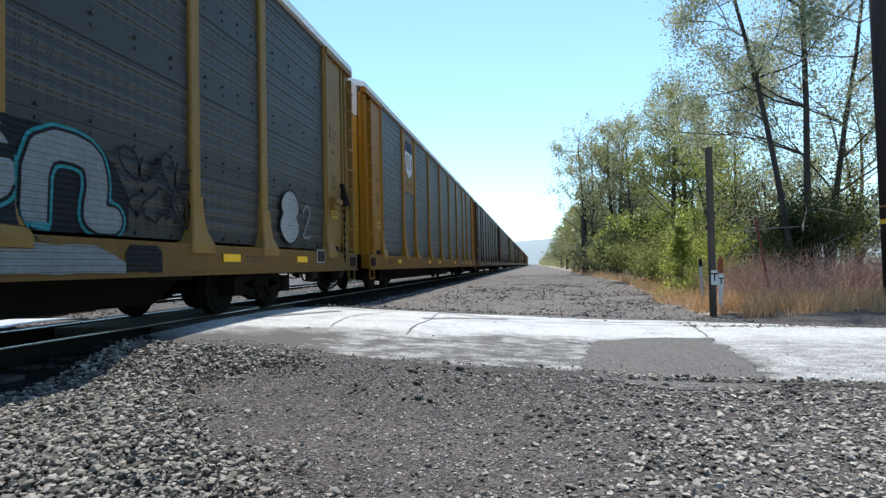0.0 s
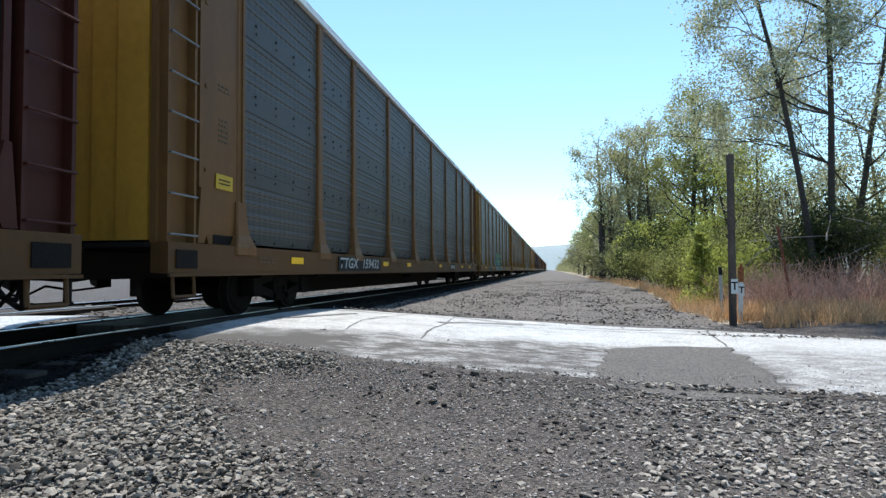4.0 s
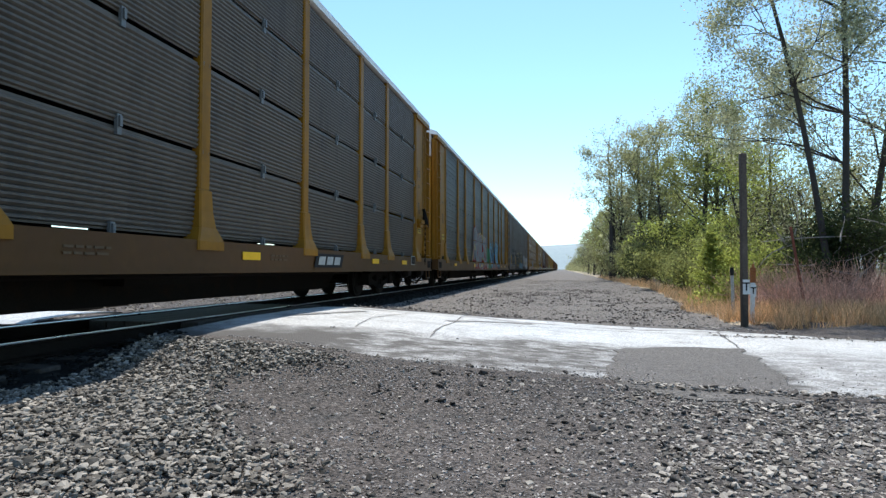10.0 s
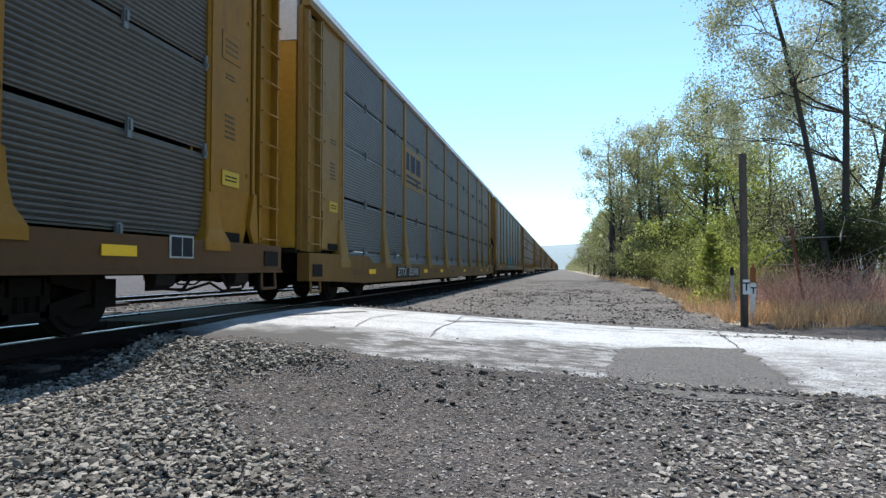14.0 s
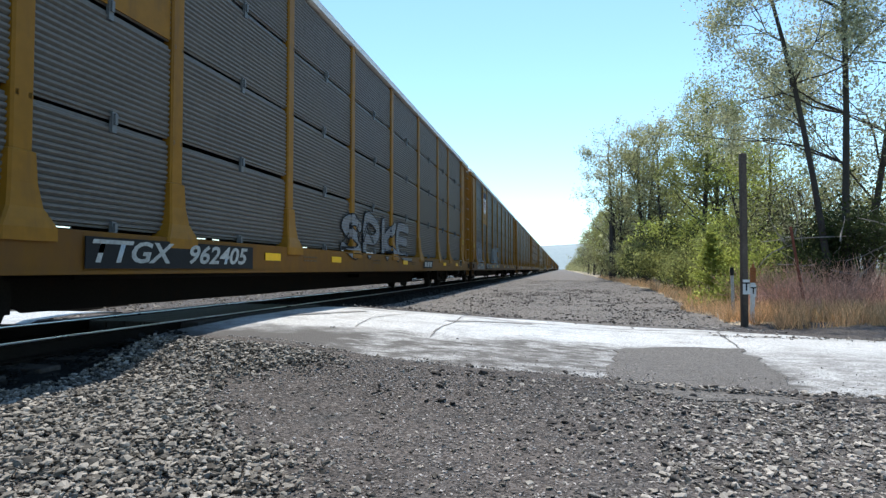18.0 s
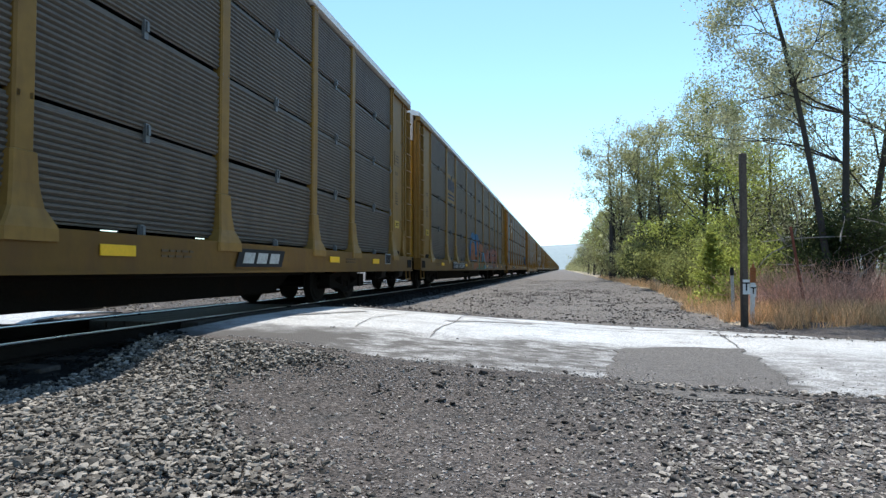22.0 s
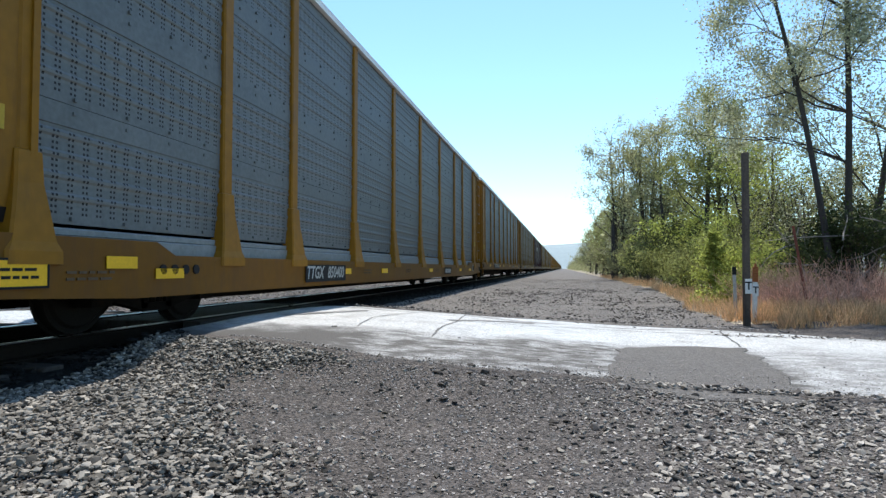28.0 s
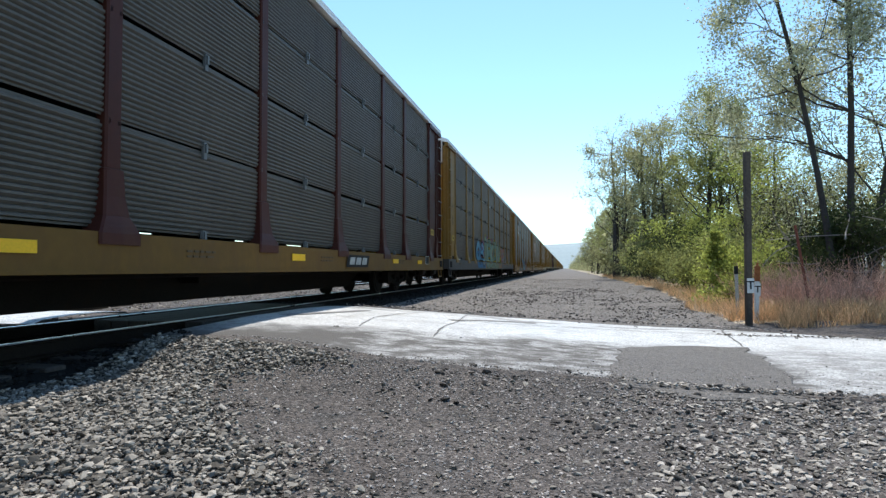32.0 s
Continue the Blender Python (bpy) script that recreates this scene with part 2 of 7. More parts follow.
def tube(bm, p, q, r0, r1=None, n=8, caps=True):
    r1 = r0 if r1 is None else r1
    p, q = Vector(p), Vector(q)
    d = (q - p).normalized()
    s = d.orthogonal().normalized()
    t = d.cross(s)
    ring = lambda c, r: [bm.verts.new(c + (s * math.cos(k * math.tau / n) + t * math.sin(k * math.tau / n)) * r) for k in range(n)]
    a, b = ring(p, r0), ring(q, r1)
    for k in range(n):
        bm.faces.new((a[k], a[(k + 1) % n], b[(k + 1) % n], b[k]))
    if caps:
        bm.faces.new(a[::-1])
        bm.faces.new(b)


def finish(bm, name, material, bevel=0.0, smoothed=False):
    if bevel:
        bmesh.ops.bevel(bm, geom=list(bm.edges), offset=bevel, segments=1, affect="EDGES", clamp_overlap=True)
    bmesh.ops.recalc_face_normals(bm, faces=list(bm.faces))
    me = bpy.data.meshes.new(name)
    bm.to_mesh(me)
    bm.free()
    me.materials.append(material)
    if smoothed:
        me.polygons.foreach_set("use_smooth", [True] * len(me.polygons))
    return me


STORE = {}


def stored(key, material, build, bevel=0.0, smoothed=False):
    """One mesh for each shape and material, shared by all pieces that look alike."""
    k = (key, material.name)
    if k not in STORE:
        bm = bmesh.new()
        build(bm)
        STORE[k] = finish(bm, str(key), material, bevel, smoothed)
    return STORE[k]


def piece(name, me, parent, m=None, label=""):
    ob = new(name, me)
    ob.parent = parent
    if m is not None:
        ob.matrix_basis = m
    return tagged(ob, label)


def part(name, bm, material, parent, label="", bevel=0.0, smoothed=False, m=None):
    return piece(name, finish(bm, name, material, bevel, smoothed), parent, m, label)


TEXT = {}


def letters(word, size, material, offset=0.0, shear=0.0, squeeze=1.0):
    """Flat lettering in the built-in font, as a mesh in the y-z plane that reads from +x; its centre at 0."""
    k = (word, size, material.name, offset, shear, squeeze)
    if k in TEXT:
        return TEXT[k]
    cu = bpy.data.curves.new("writing", "FONT")
    cu.body, cu.size, cu.offset, cu.shear = word, size, offset, shear
    cu.align_x, cu.align_y = "CENTER", "CENTER"
    cu.resolution_u = 3
    ob = bpy.data.objects.new("writing", cu)
    scene.collection.objects.link(ob)
    bpy.context.view_layer.update()
    me = bpy.data.meshes.new_from_object(ob.evaluated_get(bpy.context.evaluated_depsgraph_get()))
    me.transform(Matrix(((0, 0, 1, 0), (squeeze, 0, 0, 0), (0, 1, 0, 0), (0, 0, 0, 1))))
    bpy.data.objects.remove(ob)
    me.materials.clear()
    me.materials.append(material)
    TEXT[k] = me
    return me

# ---------- the autorack cars ----------
POSTS = (-9.15, -7.2, -4.35, -1.45, 1.45, 4.35, 7.2, 9.15)
BAYS = tuple(zip((-12.0,) + POSTS, POSTS + (12.0,)))
TIERS = ((1.11, 2.17), (2.21, 3.29), (3.33, 4.39), (4.43, 5.46))
END = 13.92
SHIFT = {2: -0.1, 3: 0.05, 4: 0.15, 6: 0.12, 8: 0.12, 9: 0.15, 10: 0.06, 11: -0.1, 12: -0.25, 13: -0.25, 14: -0.2, 16: 0.1, 17: 0.2, 18: 0.12, 19: 0.03, 26: 0.1, 27: -0.05, 28: 0.1, 30: -0.1}   # cars differ a little in length
FACE = 1.50            # outer face of the side sheets
EAVE = 5.54


def ribbed_sheet(bm, w, h):
    """Fine corrugated sheet, w along y, h high, its foot centre at 0, with a flat rim."""
    n = 17
    deep = 0.027
    prof = [(0.0, 0.0), (0.0, 0.02)]
    step = (h - 0.04) / n
    for i in range(n):
        z = 0.02 + i * step
        prof += [(deep, z + step * 0.20), (deep, z + step * 0.58), (0.0, z + step * 0.76)]
    prof += [(0.0, h)]
    a = [bm.verts.new((x, -w / 2, z)) for x, z in prof]
    b = [bm.verts.new((x, w / 2, z)) for x, z in prof]
    for i in range(len(prof) - 1):
        bm.faces.new((a[i], b[i], b[i + 1], a[i + 1]))
    e = [bm.verts.new((-0.02, s * w / 2, z)) for s, z in ((-1, 0), (1, 0), (1, h), (-1, h))]
    bm.faces.new((a[0], e[0], e[1], b[0]))
    bm.faces.new((a[-1], b[-1], e[2], e[3]))


def punched_sheet(bm, w, h):
    """Punched sheet with shallow pressed ribs between plain rims."""
    prof = [(0.0, 0.0), (0.0, 0.10)]
    for i in range(4):
        z = 0.10 + i * 0.19
        prof += [(0.0, z + 0.105), (0.013, z + 0.128), (0.013, z + 0.160), (0.0, z + 0.184)]
    prof += [(0.0, 0.885), (0.012, 0.89), (0.012, h)]
    a = [bm.verts.new((x, -w / 2, z)) for x, z in prof]
    b = [bm.verts.new((x, w / 2, z)) for x, z in prof]
    for i in range(len(prof) - 1):
        bm.faces.new((a[i], b[i], b[i + 1], a[i + 1]))
    for i, y in enumerate((-0.36, -0.12, 0.12, 0.36)):       # bolt heads on the rims
        for z in (h - 0.07, 0.05):
            boxm(bm, 0.0, 0.028, y * w - 0.016, y * w + 0.016, z - 0.016, z + 0.016)


def post_shape(bm, low):
    """Side post: a channel that spreads to a wide foot on the sill."""
    foot = 0.80 if low else 1.0
    rows = ((foot - 0.06, 0.27, 1.675), (foot + 0.05, 0.27, 1.672), (foot + 0.13, 0.225, 1.652), (1.22, 0.172, 1.622), (1.42, 0.140, 1.595), (1.688, 0.128, 1.582), (1.70, 0.104, 1.562), (EAVE - 0.05, 0.105, 1.562))
    rings = []
    for z, w, x in rows:
        rings.append([bm.verts.new((a, y, z)) for a, y in ((FACE - 0.06, -w), (x - 0.02, -w), (x, -w + 0.02), (x, w - 0.02), (x - 0.02, w), (FACE - 0.06, w))])
    for a, b in zip(rings, rings[1:]):
        for k in range(6):
            bm.faces.new((a[k], a[(k + 1) % 6], b[(k + 1) % 6], b[k]))
    bm.faces.new(rings[0][::-1])
    bm.faces.new(rings[-1])


def sill_shape(bm, low):
    """Side sill along the whole car; on low cars it dips between the trucks."""
    if low:
        pts = ((-13.75, 0.50), (-12.2, 0.46), (-10.9, 0.40), (10.9, 0.40), (12.2, 0.46), (13.75, 0.50), (13.75, 0.99), (10.6, 0.99), (10.3, 0.85), (-10.3, 0.85), (-10.6, 0.99), (-13.75, 0.99))
    else:
        pts = ((-13.75, 0.70), (-12.4, 0.66), (12.4, 0.66), (13.75, 0.70), (13.75, 1.06), (-13.75, 1.06))
    a = [bm.verts.new((1.645, y, z)) for y, z in pts]
    b = [bm.verts.new((1.42, y, z)) for y, z in pts]
    n = len(pts)
    if low:
        for q in ((0, 1, 10, 11), (1, 2, 9, 10), (2, 3, 8, 9), (3, 4, 7, 8), (4, 5, 6, 7)):
            bm.faces.new([a[i] for i in q])
    else:
        bm.faces.new((a[0], a[1], a[5]))
        bm.faces.new((a[1], a[2], a[4], a[5]))
        bm.faces.new((a[2], a[3], a[4]))
    for i in range(n):
        bm.faces.new((a[i], b[i], b[(i + 1) % n], a[(i + 1) % n]))
    if not low:
        boxm(bm, 1.64, 1.67, -13.75, 13.75, 0.655, 0.69)


def ladder_shape(bm, z0=1.02, z1=5.30, w=0.50):
    """A shallow channel whose two flanges carry the rungs."""
    o, t, x0, x1, x2 = w / 2 + 0.025, 0.045, FACE - 0.05, FACE - 0.01, FACE + 0.10
    pts = ((x0, -o), (x2, -o), (x2, -o + t), (x1, -o + t), (x1, o - t), (x2, o - t), (x2, o), (x0, o))
    lo, hi = [bm.verts.new((x, y, z0)) for x, y in pts], [bm.verts.new((x, y, z1)) for x, y in pts]
    for k in range(8):
        bm.faces.new((lo[k], lo[(k + 1) % 8], hi[(k + 1) % 8], hi[k]))
    for v in (lo, hi):
        for q in ((0, 1, 2, 3), (0, 3, 4, 7), (4, 5, 6, 7)):
            bm.faces.new([v[i] for i in q])


def rung_shape(bm, w=0.40, x=FACE + 0.13):
    tube(bm, (x, -w / 2 - 0.01, 0), (x, w / 2 + 0.01, 0), 0.014, n=6)
    for s in (-1, 1):
        tube(bm, (x, s * w / 2, 0), (FACE + 0.06, s * w / 2, 0), 0.014, n=6)


def rungs(ladder, material, n=9, z0=1.15, z1=4.95, w=0.40, x=FACE + 0.13):
    for i in range(n):
        piece("rung", stored(("rung", w, x), material, lambda bm: rung_shape(bm, w, x)), ladder, pose(0, 0, z0 + (z1 - z0) * i / (n - 1)))


def end_panel_shape(bm):
    """Plain corner sheet with a recess round its foot, y from 0 to 1.28."""
    pts = ((0.0, 1.10), (0.0, 5.48), (1.28, 5.48), (1.28, 1.75), (1.16, 1.45), (1.02, 1.18), (0.98, 1.07), (0.12, 1.07))
    a = [bm.verts.new((FACE + 0.045, y, z)) for y, z in pts]
    b = [bm.verts.new((FACE - 0.04, y, z)) for y, z in pts]
    n = len(pts)
    bm.faces.new(a)
    for i in range(n):
        bm.faces.new((a[i], b[i], b[(i + 1) % n], a[(i + 1) % n]))
    boxm(bm, FACE, FACE + 0.085, -0.03, 0.05, 1.07, 5.48)
    boxm(bm, FACE, FACE + 0.075, 1.20, 1.28, 1.7, 5.48)
    for z in (2.0, 3.1, 4.2):
        boxm(bm, FACE + 0.04, FACE + 0.062, 1.05, 1.10, z, z + 0.05)


def panel_foot_shape(bm):
    """Flared foot beside the corner sheet."""
    v = [(1.36, 1.07), (1.20, 1.07), (1.06, 1.30), (1.20, 1.78), (1.28, 1.78)]
    q = [[bm.verts.new((x, y, z)) for y, z in v] for x in (FACE + 0.05, FACE + 0.105)]
    for f in q:
        bm.faces.new(f)
    for i in range(5):
        bm.faces.new((q[0][i], q[0][(i + 1) % 5], q[1][(i + 1) % 5], q[1][i]))


def panel_seams_shape(bm):
    """Dark open joints down both sides of the corner sheet and the slot beside the ladder."""
    boxm(bm, FACE + 0.02, FACE + 0.0505, 0.056, 0.074, 1.14, 5.44)
    boxm(bm, FACE + 0.02, FACE + 0.0505, 1.180, 1.197, 1.75, 5.44)
    boxm(bm, FACE - 0.10, FACE - 0.06, 1.26, 1.42, 1.05, 5.44)
    boxm(bm, FACE + 0.02, FACE + 0.0505, 0.22, 0.86, 1.075, 1.20)


def roof_shape(bm):
    prof = ((1.60, EAVE - 0.03), (1.60, EAVE + 0.10), (1.18, EAVE + 0.25), (0.6, EAVE + 0.34), (0, EAVE + 0.37),
            (-0.6, EAVE + 0.34), (-1.18, EAVE + 0.25), (-1.60, EAVE + 0.10), (-1.60, EAVE - 0.03), (0, EAVE + 0.26))
    prism(bm, prof, -13.75, 13.75)


def roof_ribs_shape(bm):
    """Raised cross corrugations of the roof, seen end on along the eave."""
    for i in range(90):
        y = -13.6 + i * 0.3056
        v = []
        for yy in (y, y + 0.14):
            v.append([bm.verts.new((s * x, yy, EAVE + z)) for s, x, z in ((1, 1.606, 0.075), (1, 1.19, 0.275), (1, 0.0, 0.41), (-1, 1.19, 0.275), (-1, 1.606, 0.075))])
        for j in range(4):
            bm.faces.new((v[0][j], v[0][j + 1], v[1][j + 1], v[1][j]))
        for q in v:
            for j in range(4):
                lo = [bm.verts.new((p.co.x, p.co.y, p.co.z - 0.05)) for p in (q[j], q[j + 1])]
                bm.faces.new((q[j], q[j + 1], lo[1], lo[0]))


def far_side_shape(bm):
    boxm(bm, -FACE - 0.03, -FACE, -12.0, 12.0, 1.11, 2.17)
    boxm(bm, -FACE - 0.03, -FACE, -12.0, 12.0, 2.20, 3.29)
    boxm(bm, -FACE - 0.03, -FACE, -12.0, 12.0, 3.32, 4.39)
    boxm(bm, -FACE - 0.03, -FACE, -12.0, 12.0, 4.43, 5.44)
    for s in (-1, 1):
        boxm(bm, -FACE - 0.05, -FACE, min(s * 12, s * 13.85), max(s * 12, s * 13.85), 1.0, 5.44)


def slit_side_shape(bm):
    """Far side whose lowest sheets stand open in a few short places."""
    far_side_shape(bm)
    gone = [f for f in bm.faces if all(v.co.z < 2.18 and abs(v.co.y) < 12.01 for v in f.verts)]
    bmesh.ops.delete(bm, geom=gone, context="FACES")
    x0, x1 = -FACE - 0.03, -FACE
    boxm(bm, x0, x1, -12.0, 12.0, 1.11, 1.340)
    boxm(bm, x0, x1, -12.0, 12.0, 1.362, 2.17)
    at = -12.0
    for y, w in ((-10.2, 0.9), (-8.6, 0.5), (-5.9, 0.35), (-3.2, 1.1), (-1.9, 0.3), (2.2, 0.7), (5.6, 0.4), (8.1, 0.9)):
        boxm(bm, x0, x1, at, y, 1.340, 1.362)
        at = y + w
    boxm(bm, x0, x1, at, 12.0, 1.340, 1.362)


def under_shape(bm):
    boxm(bm, -0.30, 0.30, -13.6, 13.6, 0.62, 0.98)
    prism_pts = ((-8.7, 0.62), (-8.0, 0.24), (8.0, 0.24), (8.7, 0.62))
    for x in (-0.32, 0.32):
        v = [[bm.verts.new((x + d, y, z)) for y, z in prism_pts] for d in (-0.02, 0.02)]
        for q in v:
            bm.faces.new(q)
        for i in range(4):
            bm.faces.new((v[0][i], v[0][(i + 1) % 4], v[1][(i + 1) % 4], v[1][i]))
    boxm(bm, -1.42, 1.42, -13.85, 13.85, 1.0, 1.05)
    for y in [-11.4 + 1.9 * i for i in range(13)]:
        boxm(bm, -1.40, 1.40, y - 0.06, y + 0.06, 0.74, 1.0)
    boxm(bm, -0.9, -0.45, -2.2, -0.4, 0.45, 0.85)
    boxm(bm, 0.5, 0.8, 1.0, 2.6, 0.50, 0.80)
    tube(bm, (0.95, -8.0, 0.62), (0.95, 8.0, 0.62), 0.03, n=6)


def deck_shape(bm):
    boxm(bm, -1.44, 1.44, -13.4, 13.4, 2.62, 2.68)
    boxm(bm, -1.44, 1.44, -13.4, 13.4, 4.02, 4.08)


def door_shape(bm, s):
    """Curved end door, half the end wide, in vertical folds."""
    pts = [(1.40, 13.60), (1.36, 13.74), (0.98, 13.78), (0.96, 13.75), (0.66, 13.80), (0.64, 13.77), (0.34, 13.81), (0.32, 13.78), (0.02, 13.82)]
    a = [bm.verts.new((s * x, y, 1.08)) for x, y in pts]
    b = [bm.verts.new((s * x, y, 4.75)) for x, y in pts]
    for i in range(len(pts) - 1):
        bm.faces.new((a[i], a[i + 1], b[i + 1], b[i]))


def end_cap_shape(bm):
    """White upper part of the end, under the arch of the roof."""
    top = [(1.38, 4.76), (1.38, EAVE), (1.15, EAVE + 0.21), (0.6, EAVE + 0.31), (0, EAVE + 0.34), (-0.6, EAVE + 0.31), (-1.15, EAVE + 0.21), (-1.38, EAVE), (-1.38, 4.76)]
    prism(bm, top, 13.60, 13.77)


def corner_shape(bm, s):
    boxm(bm, min(s * 1.41, s * 1.49), max(s * 1.41, s * 1.49), 13.40, 13.76, 1.05, 5.38)


def end_marking_shape(bm):
    """Lines of writing on the end door."""
    for i in range(4):
        boxm(bm, 0.75, 1.15, 13.79, 13.805, 2.0 + 0.09 * i, 2.045 + 0.09 * i)


def end_number_shape(bm):
    for z in (4.34, 4.50):
        for k in range(3 if z > 4.4 else 5):
            boxm(bm, 0.66 + 0.10 * k, 0.735 + 0.10 * k, 13.795, 13.812, z, z + 0.11)


def step_shape(bm):
    """Sill step below the ladder."""
    for y in (-0.22, 0.22):
        boxm(bm, 1.50, 1.56, y - 0.02, y + 0.02, 0.42, 1.04)
    boxm(bm, 1.46, 1.58, -0.24, 0.24, 0.40, 0.44)


def coupler_shape(bm):
    boxm(bm, -0.11, 0.11, 13.4, 14.15, 0.76, 0.98)
    boxm(bm, -0.19, 0.19, 14.10, 14.43, 0.70, 1.02)
    boxm(bm, -0.42, 0.42, 13.62, 13.90, 0.62, 1.05)


def hose_shape(bm):
    pts = [(0.55, 13.75, 0.72), (0.58, 13.95, 0.46), (0.50, 14.2, 0.34), (0.42, 14.42, 0.36)]
    for p, q in zip(pts, pts[1:]):
        tube(bm, p, q, 0.03, n=6)


def lever_shape(bm):
    pts = [(1.1, 13.2, 0.80), (1.15, 13.3, 0.52), (1.1, 13.6, 0.46), (0.9, 13.85, 0.62), (0.3, 14.0, 0.85)]
    for p, q in zip(pts, pts[1:]):
        tube(bm, p, q, 0.022, n=6)


def rigging_shape(bm):
    """Brake pipe and lever loops hanging behind the end sill."""
    for x, pts in ((1.25, ((11.2, 0.70), (11.4, 0.48), (12.0, 0.44), (12.5, 0.52), (12.8, 0.40), (13.3, 0.42), (13.5, 0.62))), (1.05, ((11.5, 0.66), (12.3, 0.58), (13.2, 0.66)))):
        for p, q in zip(pts, pts[1:]):
            tube(bm, (x, *p), (x, *q), 0.018, n=6)


def bracket_shape(bm):
    """Dirty jacking bracket below the corner of the sill."""
    v = [(1.46, 0.46), (1.60, 0.52), (1.63, 0.72), (1.46, 0.72)]
    prism(bm, v, -0.16, 0.16)


def bolster_shape(bm):
    boxm(bm, -1.1, 1.1, -0.20, 0.20, 0.45, 0.72)
    boxm(bm, -0.35, 0.35, -0.35, 0.35, 0.40, 0.66)


def frame_shape(bm):
    """Cast truck side frame with its spring opening."""
    x0, x1 = 0.93, 1.10
    for s in (-1, 1):
        boxm(bm, x0, x1 + 0.05, min(s * 0.76, s * 1.04), max(s * 0.76, s * 1.04), 0.30, 0.60)
        v = [(s * 0.22, 0.74), (s * 0.80, 0.60), (s * 0.80, 0.46), (s * 0.22, 0.58)]
        prism_y = [bm.verts.new((x0, y, z)) for y, z in v]
        prism_b = [bm.verts.new((x1, y, z)) for y, z in v]
        w = [(s * 0.22, 0.36), (s * 0.80, 0.50), (s * 0.80, 0.36), (s * 0.22, 0.22)]
        qa = [bm.verts.new((x0, y, z)) for y, z in w]
        qb = [bm.verts.new((x1, y, z)) for y, z in w]
        for a, b in ((prism_y, prism_b), (qa, qb)):
            bm.faces.new(a)
            bm.faces.new(b)
            for i in range(4):
                bm.faces.new((a[i], a[(i + 1) % 4], b[(i + 1) % 4], b[i]))
        boxm(bm, x0, x1, min(s * 0.16, s * 0.26), max(s * 0.16, s * 0.26), 0.24, 0.72)
    boxm(bm, x0, x1, -0.24, 0.24, 0.20, 0.30)
    boxm(bm, x0, x1, -0.24, 0.24, 0.62, 0.76)
    for y in (-0.12, 0.0, 0.12):
        tube(bm, (1.02, y, 0.30), (1.02, y, 0.50), 0.05, n=8)


def axle_shape(bm):
    tube(bm, (-1.0, 0, 0.42), (1.0, 0, 0.42), 0.075, n=10)


def wheel_shape(bm):
    x = 0.7175
    tube(bm, (x, 0, 0.42), (x + 0.10, 0, 0.42), 0.42, 0.415, n=28)
    tube(bm, (x - 0.03, 0, 0.42), (x, 0, 0.42), 0.445, n=28)
    tube(bm, (x + 0.10, 0, 0.42), (x + 0.13, 0, 0.42), 0.36, 0.33, n=28)
    tube(bm, (x + 0.12, 0, 0.42), (x + 0.19, 0, 0.42), 0.15, 0.12, n=14)


def brake_bracket_shape(bm):
    """Shelf and box that carry the hand brake."""
    x = FACE + 0.05
    boxm(bm, x, x + 0.10, -0.62, -0.14, 2.08, 2.26)
    boxm(bm, x + 0.09, x + 0.15, -0.60, -0.18, 2.12, 2.23)
    boxm(bm, x, x + 0.101, -0.56, -0.20, 2.0, 2.081)


def brake_shape(bm):
    """Hand-brake housing with its lever and chain."""
    x = FACE + 0.05
    tube(bm, (x + 0.10, 0.0, 2.50), (x + 0.12, 0.0, 2.22), 0.055, 0.10, n=14)
    tube(bm, (x + 0.12, 0.0, 2.22), (x + 0.12, 0.0, 2.12), 0.10, 0.115, n=14)
    tube(bm, (x + 0.06, 0.0, 2.62), (x + 0.10, 0.0, 2.48), 0.05, 0.055, n=10)
    for p, q in (((0.04, 2.46), (0.16, 2.40)), ((0.16, 2.40), (0.30, 2.22)), ((0.30, 2.22), (0.37, 2.06))):
        tube(bm, (x + 0.13, *p), (x + 0.13, *q), 0.020, 0.016, n=6)
    for i in range(15):
        z = 2.12 - i * 0.085
        tube(bm, (x + 0.115, 0, z - 0.085), (x + 0.115, 0, z), 0.024 if i % 2 else 0.013, n=6)


def slack_chain_shape(bm):
    """Chain hanging slack below the end sill."""
    at = [(1.48, -0.75 + 1.5 * i / 24, 0.42 - 0.17 * math.sin(i / 24 * math.pi) + 0.06 * i / 24) for i in range(25)]
    for i, (p, q) in enumerate(zip(at, at[1:])):
        tube(bm, p, q, 0.026 if i % 2 else 0.014, n=6)


def plate_shape(bm, w, h, x):
    boxm(bm, x - 0.01, x, -w / 2, w / 2, -h / 2, h / 2)


def plate(name, parent, y, z, w, h, material, x=FACE + 0.05, label=""):
    return piece(name, stored(("plate", w, h, x), material, lambda bm: plate_shape(bm, w, h, x)), parent, pose(0, y, z), label)


def bars(parent, y, z, w, h, rows, material, x, name="marking", seed=0):
    """Lines of writing too small to read, as bars."""
    rnd = random.Random(seed * 7 + rows)

    def build(bm):
        for i in range(rows):
            zz = h / 2 - (i + 0.5) * h / rows
            at = -w / 2
            while at < w / 2 - 0.03:
                ln = rnd.uniform(0.08, 0.22) * w + 0.02
                boxm(bm, x - 0.008, x, at, min(w / 2, at + ln), zz - 0.20 * h / rows, zz + 0.20 * h / rows)
                at += ln + 0.05 * w
    return tagged(piece(name, stored(("bars", w, h, rows, x, seed), material, build), parent, pose(0, y, z)), kind="stuff" if rows > 1 else "")


